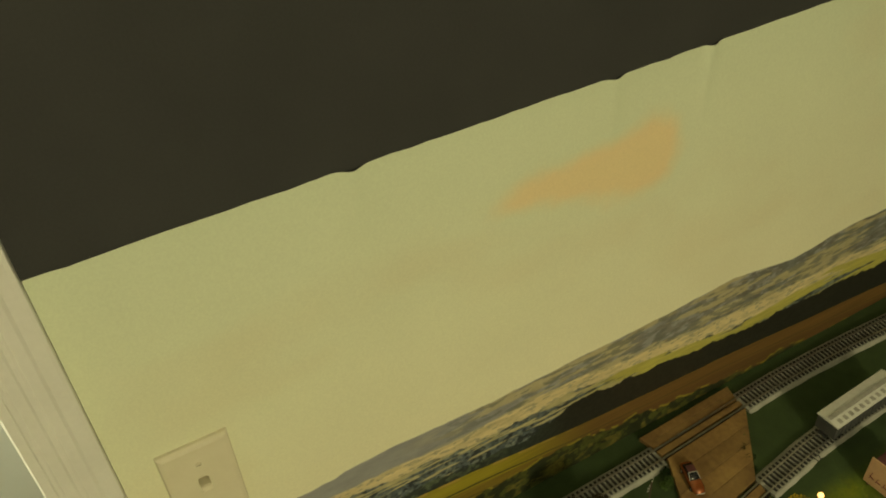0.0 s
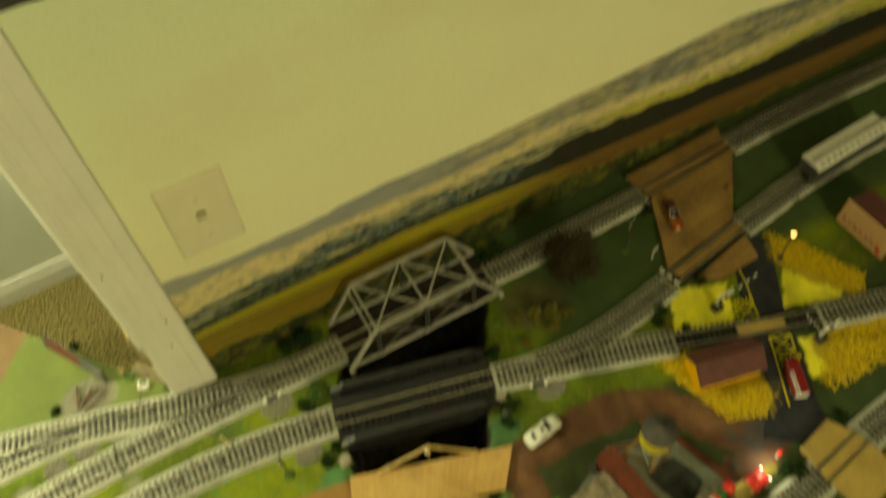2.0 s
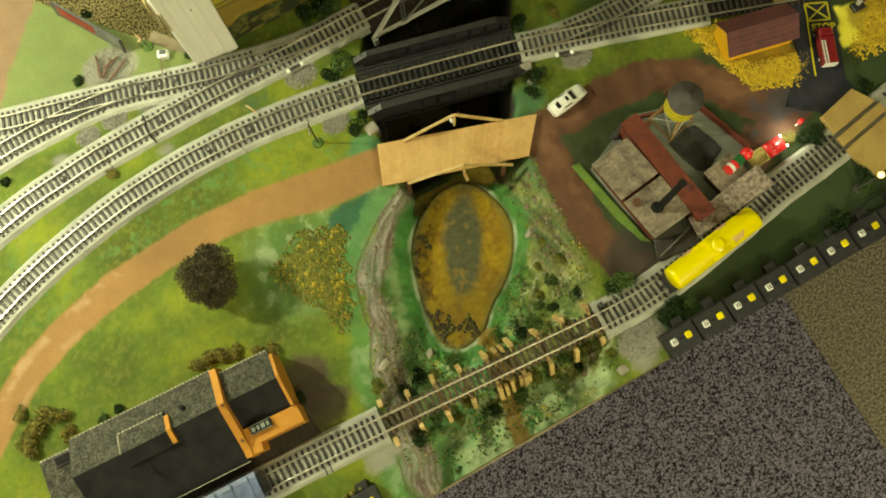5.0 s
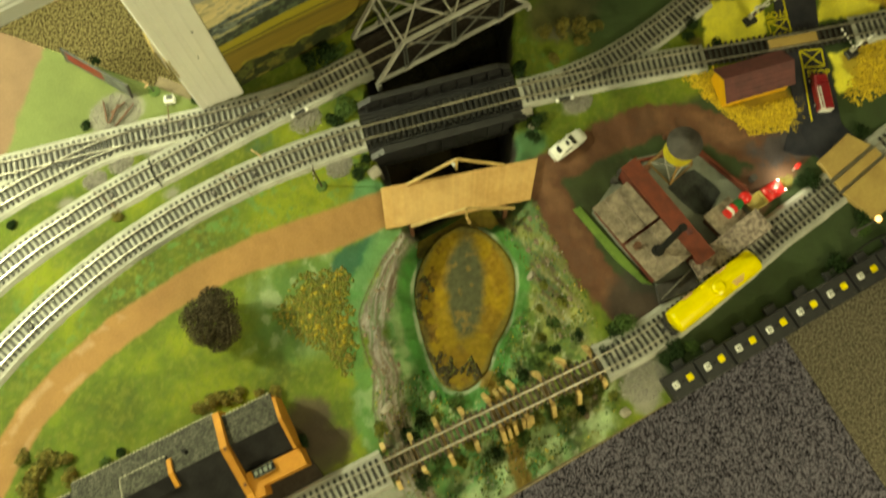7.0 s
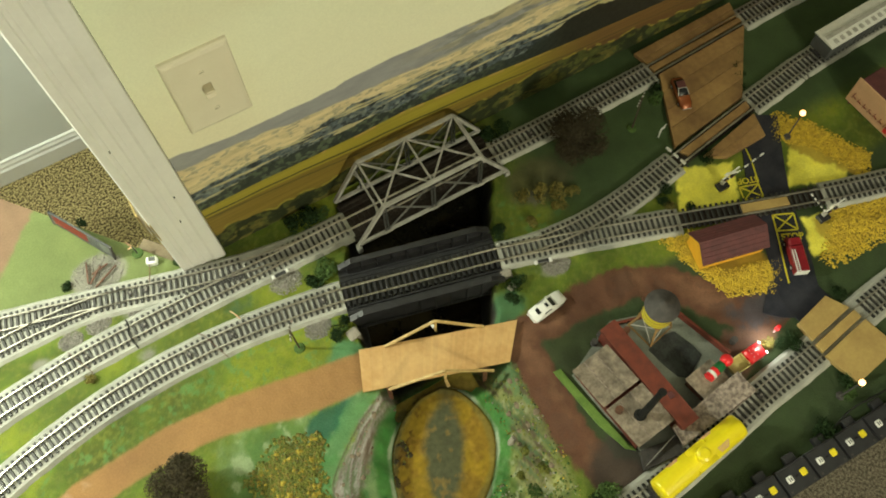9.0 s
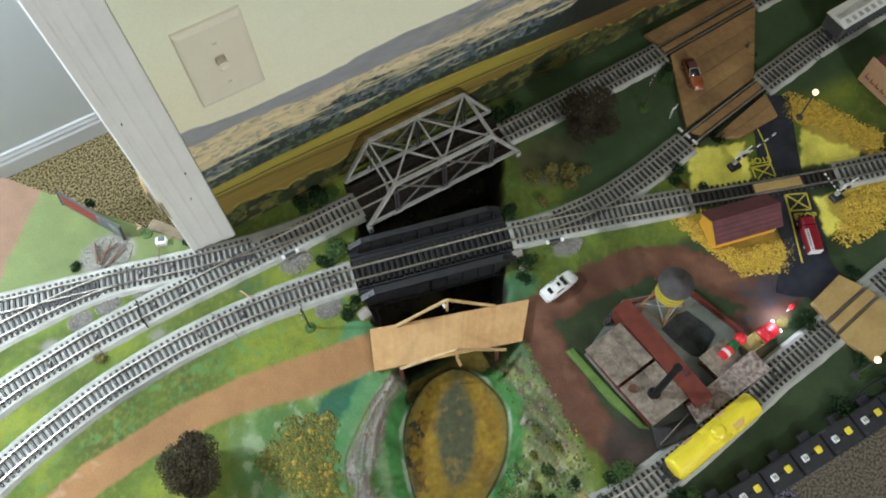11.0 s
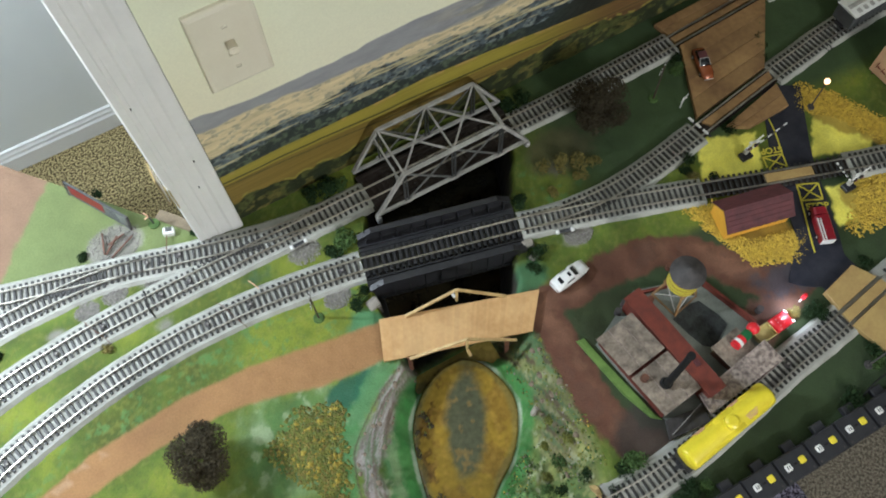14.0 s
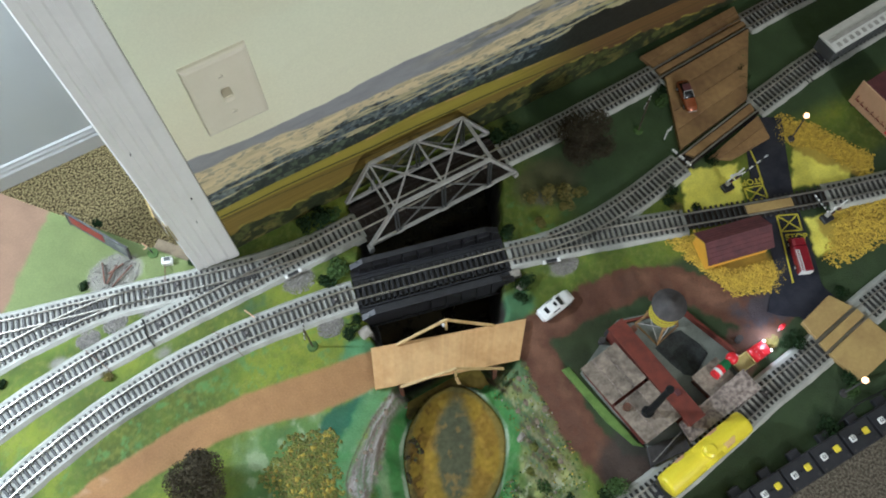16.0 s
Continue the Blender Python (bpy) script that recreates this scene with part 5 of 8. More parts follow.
tagged(part("road", bm, M_ASPHALT), "dark asphalt turning area beside the factory", "road", kind="structure")


def road_frame(x, y, a):
    return pose(x, y, 0.0022, 0, 0, a)


for pts in ([(0.657, -0.226), (0.650, -0.250), (0.638, -0.278)], [(0.624, -0.325), (0.612, -0.351), (0.588, -0.399), (0.581, -0.414)]):
    bm = bmesh.new()
    sweep(bm, spline(pts, 0.01), [(-0.0010, 0.0014), (-0.0010, 0.0022), (0.0010, 0.0022), (0.0010, 0.0014)])
    part("centre_line", bm, M_ROADYELLOW, road, "yellow painted line")
for cx, cy, a, hw, hh in ((0.6215, -0.2840, 72, 0.0100, 0.0135), (0.6320, -0.3425, 65, 0.0120, 0.0142)):
    f = road_frame(cx, cy, a)
    bm = bmesh.new()
    for p, q in (((-hw, -hh), (hw, -hh)), ((hw, -hh), (hw, hh)), ((hw, hh), (-hw, hh)), ((-hw, hh), (-hw, -hh)), ((-hw, -hh), (hw, hh)), ((-hw, hh), (hw, -hh))):
        beam(bm, (*p, 0), (*q, 0), 0.0018, 0.0008)
    bmesh.ops.transform(bm, matrix=f, verts=bm.verts)
    part("crossing_mark", bm, M_ROADYELLOW, road, "yellow crossed box")


def words(text, size, m, material, parent, label=""):
    cu = bpy.data.curves.new("lettering", "FONT")
    cu.body, cu.size, cu.align_x, cu.align_y, cu.extrude, cu.offset = text, size, "CENTER", "CENTER", 0.0002, 0.00035
    cu.materials.append(material)
    ob = new("lettering", cu)
    ob.matrix_world = m
    ob.parent = parent
    if label:
        ob["label"] = label
    return ob


words("STOP", 0.0125, road_frame(0.6285, -0.2670, 160), M_ROADYELLOW, road, "yellow painted STOP")
words("STOP", 0.0125, road_frame(0.6270, -0.3640, -25), M_ROADYELLOW, road, "yellow painted STOP")

# ---- wooden level crossings ----


def crossing(label, polys, z, material, top=0.0092):
    ob = thing("level_crossing", label, "level crossing", pose(0, 0, 0), group="wooden level crossings")
    for poly in polys:
        bm = bmesh.new()
        prism(bm, poly, z, top)
        bmesh.ops.bevel(bm, geom=[e for e in bm.edges if abs(e.verts[0].co.z - e.verts[1].co.z) < 1e-6 and e.verts[0].co.z > z + 0.001], offset=0.0006, segments=1, affect="EDGES")
        part("board", bm, material, ob)
    return ob


crossing("tan wooden boards between the rails at the road crossing", [[(0.593, -0.2935), (0.6545, -0.3145), (0.6505, -0.3270), (0.5890, -0.3060)]], 0.005, M_CROSSWOOD)
crossing("large pale wooden crossing boards beside the front track",
         [[(0.606, -0.451), (0.553, -0.463), (0.5535, -0.4900), (0.622, -0.4785)], [(0.5535, -0.4955), (0.6250, -0.4830), (0.6270, -0.4955), (0.5545, -0.5085)],
          [(0.5545, -0.5130), (0.6290, -0.4995), (0.640, -0.548), (0.567, -0.560)]], 0.001, M_CROSSWOOD)
def strips(a, b, c, d, n):
    """Split a board area (corners a-b, d-c) into n planks along a-b."""
    a, b, c, d = (Vector((*p, 0)) for p in (a, b, c, d))
    out = []
    for k in range(n):
        u, v = k / n, (k + 0.985) / n
        out.append([tuple(q)[:2] for q in (a.lerp(d, u), b.lerp(c, u), b.lerp(c, v), a.lerp(d, v))])
    return out


crossing("weathered brown plank crossing over two tracks",
         strips((0.623, -0.0665), (0.783, -0.0570), (0.702, -0.1575), (0.570, -0.1780), 4)
         + strips((0.573, -0.1860), (0.703, -0.1650), (0.700, -0.1775), (0.580, -0.1970), 1)
         + strips((0.597, -0.2080), (0.699, -0.1870), (0.691, -0.2240), (0.624, -0.2260), 2)
         + strips((0.613, -0.0180), (0.790, -0.0120), (0.783, -0.0380), (0.619, -0.0455), 2)
         + strips((0.619, -0.0490), (0.784, -0.0410), (0.784, -0.0500), (0.620, -0.0590), 1), 0.001, M_OLDWOOD, 0.0078)
# ---- vehicles ----


def wheel(parent, x, y, z, r, w, rim=M_SILVER):
    bm = bmesh.new()
    beam(bm, (x, y - w / 2, z), (x, y + w / 2, z), 0, r=r, seg=14)
    t = part("wheel", bm, M_RUBBER, parent)
    bm = bmesh.new()
    s = 1 if y > 0 else -1
    beam(bm, (x, y + s * w * 0.5, z), (x, y + s * (w * 0.5 + 0.0003), z), 0, r=r * 0.55, seg=10)
    part("rim", bm, rim, t)


def loft(bm, sections):
    """Close a row of (x, half_width, z_low, z_high, round) sections into a body."""
    rings = []
    for x, w, z0, z1, k in sections:
        c = min(w, (z1 - z0) / 2) * k
        pts = [(-w + c * 0.4, z0), (w - c * 0.4, z0), (w, z0 + c * 0.5), (w, z1 - c), (w - c, z1), (-w + c, z1), (-w, z1 - c), (-w, z0 + c * 0.5)]
        rings.append([bm.verts.new((x, y, z)) for y, z in pts])
    for a, b in zip(rings, rings[1:]):
        for i in range(8):
            bm.faces.new((a[i], a[(i + 1) % 8], b[(i + 1) % 8], b[i]))
    bm.faces.new(rings[0][::-1])
    bm.faces.new(rings[-1])


def quad_roof(bm, a, b, c, d, th=0.0012):
    """A flat sloped panel over four corners, a-b-c-d."""
    hi = [bm.verts.new(p) for p in (a, b, c, d)]
    lo = [bm.verts.new((p[0], p[1], p[2] - th)) for p in (a, b, c, d)]
    bm.faces.new(hi)
    bm.faces.new(lo[::-1])
    for i in range(4):
        bm.faces.new((lo[i], lo[(i + 1) % 4], hi[(i + 1) % 4], hi[i]))


def sedan(x, y, a, paint, label, z=0.0):
    ob = thing("car", label, "car", pose(x, y, z, 0, 0, a), group="model cars")
    bm = bmesh.new()
    loft(bm, [(-0.0255, 0.0078, 0.0035, 0.0075, 0.6), (-0.0235, 0.0094, 0.0026, 0.0096, 0.5), (-0.012, 0.0100, 0.0024, 0.0104, 0.45), (0.008, 0.0100, 0.0024, 0.0103, 0.45),
              (0.020, 0.0095, 0.0026, 0.0090, 0.5), (0.0255, 0.0074, 0.0035, 0.0070, 0.6)])
    part("body", bm, paint, ob, smooth=True)
    bm = bmesh.new()
    loft(bm, [(-0.0195, 0.0082, 0.0090, 0.0100, 0.4), (-0.0125, 0.0076, 0.0090, 0.0142, 0.55), (-0.0005, 0.0074, 0.0090, 0.0148, 0.55), (0.0030, 0.0075, 0.0090, 0.0140, 0.55), (0.0115, 0.0086, 0.0090, 0.0100, 0.4)])
    part("cabin", bm, paint, ob, smooth=True)
    for ya, yb, xa_, xb_, za, zb, nm in ((0.0060, 0.0064, 0.0034, 0.0092, 0.0146, 0.0117, "windscreen"), (0.0046, 0.0038, -0.0136, -0.0176, 0.0145, 0.0120, "rear_window")):
        bm = bmesh.new()
        quad_roof(bm, (xa_, ya, za), (xa_, -ya, za), (xb_, -yb, zb), (xb_, yb, zb), 0.0012)
        part(nm, bm, M_GLASSDARK, ob)
    for sy in (-1, 1):
        bm = bmesh.new()
        box(bm, (-0.0050, sy * 0.0078, 0.0120), (0.0110, 0.0012, 0.0026), bevel=0.0004)
        part("side_window", bm, M_GLASSDARK, ob)
    bm = bmesh.new()
    box(bm, (-0.0020, 0, 0.0148), (0.0036, 0.0060, 0.0008))
    part("sunroof", bm, M_GLASSDARK, ob)
    for sx in (-0.0155, 0.0155):
        for sy in (-0.0086, 0.0086):
            wheel(ob, sx, sy, 0.0036, 0.0036, 0.0024)
    for sy in (-0.0062, 0.0062):
        bm = bmesh.new()
        box(bm, (0.0248, sy, 0.0062), (0.0012, 0.0030, 0.0014), bevel=0.0003)
        part("headlight", bm, M_WHITE, ob)
        bm = bmesh.new()
        box(bm, (-0.0253, sy, 0.0066), (0.0010, 0.0030, 0.0014), bevel=0.0003)
        part("tail_light", bm, M_RED, ob)
        bm = bmesh.new()
        box(bm, (0.0055, math.copysign(0.0104, sy), 0.0098), (0.0018, 0.0012, 0.0012), bevel=0.0003)
        part("mirror", bm, paint, ob)
    bm = bmesh.new()
    for sx in (-0.0262, 0.0258):
        box(bm, (sx, 0, 0.0046), (0.0012, 0.0150, 0.0014), bevel=0.0004)
    part("bumper", bm, paint, ob)
    return ob


sedan(0.2925, -0.2872, 8, M_WHITE, "white model sedan with dark windows on the dirt road", 0.0008)
oc = thing("car", "copper orange model coupe parked on the plank crossing", "car", pose(0.6275, -0.1120, 0.0079, 0, 0, -108), group="model cars")
bm = bmesh.new()
loft(bm, [(-0.026, 0.0072, 0.0035, 0.0080, 0.7), (-0.023, 0.0092, 0.0026, 0.0100, 0.6), (0.004, 0.0096, 0.0026, 0.0102, 0.6), (0.019, 0.0088, 0.0028, 0.0096, 0.7), (0.0262, 0.0060, 0.0036, 0.0074, 0.8)])
part("body", bm, M_ORANGECAR, oc, smooth=True)
bm = bmesh.new()
loft(bm, [(-0.020, 0.0070, 0.0095, 0.0112, 0.4), (-0.014, 0.0070, 0.0095, 0.0150, 0.5), (-0.002, 0.0068, 0.0095, 0.0152, 0.5), (0.007, 0.0076, 0.0095, 0.0106, 0.3)])
part("cabin_glass", bm, M_GLASSDARK, oc, smooth=True)
bm = bmesh.new()
box(bm, (-0.0085, 0, 0.0153), (0.0120, 0.0122, 0.0012), bevel=0.0005)
part("roof", bm, M_MAROON, oc)
bm = bmesh.new()
for sy in (-0.0068, 0.0068):
    beam(bm, (-0.0025, sy * 0.9, 0.0154), (0.0068, sy * 1.12, 0.0105), 0.0009, 0.0009)
beam(bm, (-0.0025, -0.0062, 0.0156), (-0.0025, 0.0062, 0.0156), 0.0009, 0.0009)
part("windscreen_frame", bm, M_SILVER, oc)
bm = bmesh.new()
box(bm, (0.0262, 0, 0.0048), (0.0014, 0.0132, 0.0018), bevel=0.0005)
part("bumper", bm, M_SILVER, oc, "chrome bumper")
for sx in (-0.015, 0.0155):
    for sy in (-0.0084, 0.0084):
        wheel(oc, sx, sy, 0.0036, 0.0036, 0.0022)

ft = thing("fire_truck", "dark red model fire truck with a ladder on the road", "truck", pose(0.6095, -0.3880, 0.0022, 0, 0, 66) @ Matrix.Scale(0.9, 4), group="model cars")
bm = bmesh.new()
loft(bm, [(-0.029, 0.0096, 0.004, 0.0165, 0.25), (-0.028, 0.0102, 0.0035, 0.0180, 0.2), (0.010, 0.0102, 0.0035, 0.0180, 0.2)])
part("body", bm, M_RED, ft)
bm = bmesh.new()
loft(bm, [(0.0115, 0.0098, 0.0035, 0.0195, 0.3), (0.022, 0.0098, 0.0035, 0.0190, 0.35), (0.0275, 0.0092, 0.0038, 0.0120, 0.4)])
part("cab", bm, M_RED, ft)
bm = bmesh.new()
box(bm, (-0.0296, 0, 0.0110), (0.0016, 0.0190, 0.0120), bevel=0.0005)
part("rear_step", bm, M_WHITE, ft)
bm = bmesh.new()
for sy in (0.0045, 0.0090):
    beam(bm, (-0.030, sy, 0.0195), (0.004, sy, 0.0195), 0.0008, 0.0010)
for x in np.linspace(-0.029, 0.003, 11):
    beam(bm, (x, 0.0045, 0.0195), (x, 0.0090, 0.0195), 0.0007, 0.0007)
part("ladder", bm, M_WHITE, ft, "white ladder")
bm = bmesh.new()
box(bm, (0.0235, 0, 0.0150), (0.0042, 0.0170, 0.0042), bevel=0.0008)
part("windscreen", bm, M_GLASSDARK, ft)
for sx in (-0.018, 0.019):
    for sy in (-0.0092, 0.0092):
        wheel(ft, sx, sy, 0.0044, 0.0044, 0.0026)

M_BED = mat("pale_yellow_paint", (0.66, 0.57, 0.24), (0.5, 0.42, 0.17), 80, 0.5)
pk = thing("pickup_truck", "red model pickup truck with yellow bed and lit headlights", "truck", pose(0.4665, -0.4680, 0.0022, 0, 0, 4), group="model cars")
bm = bmesh.new()
loft(bm, [(0.000, 0.0094, 0.004, 0.0150, 0.4), (0.010, 0.0094, 0.0035, 0.0165, 0.45), (0.016, 0.0096, 0.0035, 0.0120, 0.4), (0.026, 0.0090, 0.004, 0.0105, 0.5)])
part("cab", bm, M_BRIGHTRED, pk, smooth=True)
bm = bmesh.new()
box(bm, (-0.0135, 0, 0.0060), (0.0245, 0.0185, 0.0014))
for sy in (-0.0088, 0.0088):
    box(bm, (-0.0135, sy, 0.0090), (0.0245, 0.0012, 0.0062))
for sx in (-0.0252, -0.0018):
    box(bm, (sx, 0, 0.0090), (0.0012, 0.0185, 0.0062))
part("cargo_bed", bm, M_BED, pk, "yellow open cargo bed")
bm = bmesh.new()
for sx in (0.0065, 0.0125):
    for sy in (-0.004, 0.001, 0.005):
        box(bm, (sx, sy, 0.0164), (0.0013, 0.0006, 0.0007))
part("roof_marks", bm, M_WHITE, pk, "white marks on the roof")
for sx in (-0.016, 0.018):
    for sy in (-0.0088, 0.0088):
        wheel(pk, sx, sy, 0.0038, 0.0038, 0.0024)
for sy in (-0.0072, 0.0072):
    bm = bmesh.new()
    bmesh.ops.create_uvsphere(bm, u_segments=12, v_segments=8, radius=0.0017, matrix=Matrix.Translation((0.0268, sy, 0.0085)))
    part("headlight", bm, M_BULBW, pk, "glowing white headlight", smooth=True)


def bogie(parent, x, z=0.0095):
    bm = bmesh.new()
    for sy in (-0.0112, 0.0112):
        box(bm, (x, sy, z + 0.0048), (0.026, 0.0022, 0.0034), bevel=0.0006)
        for sx in (-0.008, 0.008):
            box(bm, (x + sx, sy, z + 0.0046), (0.0052, 0.0030, 0.0052), bevel=0.0008)
    box(bm, (x, 0, z + 0.0060), (0.006, 0.022, 0.0028))
    b = part("bogie", bm, M_BLACK, parent)
    for sx in (-0.0085, 0.0085):
        bm = bmesh.new()
        for sy in (-0.0080, 0.0080):
            beam(bm, (x + sx, sy - 0.0012, z + 0.0048), (x + sx, sy + 0.0012, z + 0.0048), 0, r=0.0048, seg=16)
        beam(bm, (x + sx, -0.010, z + 0.0048), (x + sx, 0.010, z + 0.0048), 0, r=0.0009, seg=6)
        part("wheelset", bm, M_SOOT, b)


tank = thing("tank_car", "bright yellow plastic tank wagon on the front track", "freight wagon", pose(0.3380, -0.5372, 0.0, 0, 0, 7.6))
bm = bmesh.new()
R, HLN = 0.0150, 0.064
prof = [(-HLN, 0.0), (-HLN + 0.0002, 0.010), (-HLN + 0.002, 0.0145), (-HLN + 0.005, R), (HLN - 0.005, R), (HLN - 0.002, 0.0145), (HLN - 0.0002, 0.010), (HLN, 0.0)]
rings = [[bm.verts.new((x, r * math.cos(k * math.pi / 14), 0.0310 + r * math.sin(k * math.pi / 14))) for k in range(28)] if r else [bm.verts.new((x, 0, 0.0310))] for x, r in prof]
for a, b in zip(rings, rings[1:]):
    for k in range(28):
        q = [a[k % len(a)], a[(k + 1) % len(a)], b[(k + 1) % len(b)], b[k % len(b)]]
        bm.faces.new(list(dict.fromkeys(q)))
part("tank", bm, M_YELLOW, tank, smooth=True)
bm = bmesh.new()
beam(bm, (0, 0, 0.044), (0, 0, 0.0545), 0, r=(0.0085, 0.0085), seg=20)
beam(bm, (0, 0, 0.0545), (0, 0, 0.0565), 0, r=(0.0085, 0.0055), seg=20)
part("dome", bm, M_YELLOW, tank, smooth=False)
bm = bmesh.new()
for sy in (-1, 1):
    box(bm, (0, sy * 0.0108, 0.0430), (0.028, 0.0062, 0.0010), bevel=0.0003)
    for sx in (-0.013, 0.013):
        beam(bm, (sx, sy * 0.0136, 0.034), (sx, sy * 0.0136, 0.0430), 0.0009, 0.0009)
part("dome_platform", bm, M_YELLOW, tank)
bm = bmesh.new()
box(bm, (0, 0, 0.0175), (0.138, 0.0120, 0.0040), bevel=0.0006)
for sx in (-0.060, 0.060):
    box(bm, (sx, 0, 0.0205), (0.0160, 0.0260, 0.0030), bevel=0.0005)
    box(bm, (sx * 1.17, 0, 0.0150), (0.008, 0.0050, 0.0040), bevel=0.0005)
part("underframe", bm, M_BLACK, tank)
for sx in (-0.043, 0.043):
    bogie(tank, sx)
for x, a in ((-0.030, -70), (0.028, 32), (0.022, -70)):
    bm = bmesh.new()
    ca, sa = math.cos(radians(90 + a)), math.sin(radians(90 + a))
    for k in range(4):
        t = radians(90 + a - 13 + k * 8)
        beam(bm, (x - 0.009 + k * 0.0008, math.cos(t) * (R + 0.0001), 0.0310 + math.sin(t) * (R + 0.0001)), (x + 0.009 - k * 0.0012, math.cos(t) * (R + 0.0001), 0.0310 + math.sin(t) * (R + 0.0001)), 0.0012, 0.0006)
    part("worn_lettering", bm, M_CREAM, tank, "faded pinkish bars of lettering")

hop = thing("freight_car", "light grey model freight car with a ribbed roof", "freight wagon", pose(0.9060, -0.1500, 0.0, 0, 0, 3.0))
bm = bmesh.new()
box(bm, (0, 0, 0.0305), (0.142, 0.0330, 0.0270), bevel=0.0010)
part("body", bm, M_DARKGREY, hop)
bm = bmesh.new()
profile_x(bm, [(-0.0178, 0.0435), (-0.0178, 0.0450), (-0.006, 0.0472), (0.006, 0.0472), (0.0178, 0.0450), (0.0178, 0.0435)], -0.0725, 0.0725)
roof = part("roof", bm, M_WHITE, hop, "pale grey roof")
bm = bmesh.new()
box(bm, (0, 0.0, 0.0482), (0.140, 0.0065, 0.0012), bevel=0.0003)
part("roof_walk", bm, M_SILVER, roof)
for x in np.linspace(-0.060, 0.060, 11):
    bm = bmesh.new()
    box(bm, (x, -0.0105, 0.0467), (0.0062, 0.0075, 0.0012), bevel=0.0003)
    part("roof_hatch", bm, M_SILVER, roof)
for x in np.linspace(-0.066, 0.066, 15):
    for sd in (-1, 1):
        bm = bmesh.new()
        box(bm, (x, sd * 0.0168, 0.0300), (0.0016, 0.0012, 0.0250))
        part("side_rib", bm, M_DARKGREY, hop)
bm = bmesh.new()
box(bm, (0, 0, 0.0160), (0.150, 0.0140, 0.0036))
part("underframe", bm, M_BLACK, hop)
for sx in (-0.048, 0.048):
    bogie(hop, sx)

pc_ = thing("passenger_car", "blue-grey roofed passenger car beside the station", "passenger wagon", pose(-0.3480, -0.5105, 0.0, 0, 0, -2.0))
bm = bmesh.new()
box(bm, (0, 0, 0.0270), (0.196, 0.0300, 0.0240), bevel=0.001)
part("body", bm, M_BLUE, pc_)
bm = bmesh.new()
profile_x(bm, [(-0.0160, 0.0385), (-0.0155, 0.0410), (-0.010, 0.0435), (0.0, 0.0442), (0.010, 0.0435), (0.0155, 0.0410), (0.0160, 0.0385)], -0.099, 0.099)
r_ = part("roof", bm, M_BLUE, pc_)
for x in np.linspace(-0.09, 0.09, 10):
    bm = bmesh.new()
    box(bm, (x, 0, 0.0445), (0.0010, 0.0300, 0.0012))
    part("roof_rib", bm, M_BLUE, r_)
for x in np.linspace(-0.085, 0.085, 12):
    for s in (-1, 1):
        bm = bmesh.new()
        box(bm, (x, s * 0.0151, 0.0305), (0.0090, 0.0008, 0.0080), bevel=0.0003)
        part("window", bm, M_GLASSDARK, pc_)
bm = bmesh.new()
box(bm, (0.1005, 0, 0.0240), (0.0050, 0.0240, 0.0240), bevel=0.001)
box(bm, (0, 0, 0.0140), (0.19, 0.016, 0.004))
part("underframe", bm, M_BLACK, pc_)
for sx in (-0.07, 0.07):
    bogie(pc_, sx)

# ---- little orange shed ----
shed = thing("shed", "orange-yellow model shed with maroon gable roof", "shed", pose(0.5400, -0.3310, 0.0, 0, 0, -13.0))
L2, W2, HW, HR = 0.0430, 0.0205, 0.0270, 0.0440


def wall_prism(bm, x):
    profile_x(bm, [(-W2, 0), (W2, 0), (W2, HW), (0, HR - 0.002), (-W2, HW)], x - 0.0008, x + 0.0008)


for x in (-L2, L2):
    bm = bmesh.new()
    wall_prism(bm, x)
    part("gable_wall", bm, M_YELLOWWALL, shed)
for s in (-1, 1):
    bm = bmesh.new()
    y = s * (W2 - 0.0008)
    wx = [(-0.020, 0.009), (0.020, 0.009)]
    box(bm, (0, y, 0.0050), (2 * L2 - 0.0018, 0.0016, 0.0100))
    box(bm, (0, y, 0.0240), (2 * L2 - 0.0018, 0.0016, 0.0060))
    for x0, x1 in ((-L2 + 0.0009, -0.029), (-0.011, 0.011), (0.029, L2 - 0.0009)):
        box(bm, ((x0 + x1) / 2, y, 0.0155), (x1 - x0, 0.0016, 0.0110))
    side = part("side_wall", bm, M_YELLOWWALL, shed)
    for cx, hw in wx:
        bm = bmesh.new()
        box(bm, (cx, y - s * 0.0004, 0.0155), (2 * hw, 0.0006, 0.0110))
        win = part("window", bm, M_WHITE, side, "white translucent window")
        bm = bmesh.new()
        for k in (-0.5, 0, 0.5):
            box(bm, (cx + k * hw, y + s * 0.0004, 0.0155), (0.0007, 0.0008, 0.0110))
        part("mullion", bm, M_YELLOWWALL, win)
    bm = bmesh.new()
    e = s * (W2 + 0.0040)
    profile_x(bm, [(0, HR), (e, HW - 0.0030), (e, HW - 0.0046), (0, HR - 0.0020)], -L2 - 0.0035, L2 + 0.0035)
    rf = part("roof_slope", bm, M_MAROON, shed)
    for k in range(5):
        t = (k + 0.5) / 5
        bm = bmesh.new()
        box(bm, (0, e * t, HR + (HW - 0.003 - HR) * t + 0.0003), (2 * L2 + 0.0068, 0.0004, 0.0002))
        part("shingle_course", bm, M_MAROON, rf)

# ---- factory ----
fac = thing("factory", "red brick model factory with rusty tin roofs and water tower yard", "factory", pose(0, 0, 0))
bm = bmesh.new()
prism(bm, [(0.352, -0.342), (0.425, -0.366), (0.452, -0.452), (0.452, -0.492), (0.336, -0.518), (0.294, -0.505), (0.280, -0.440), (0.272, -0.378)], -0.002, 0.0022)
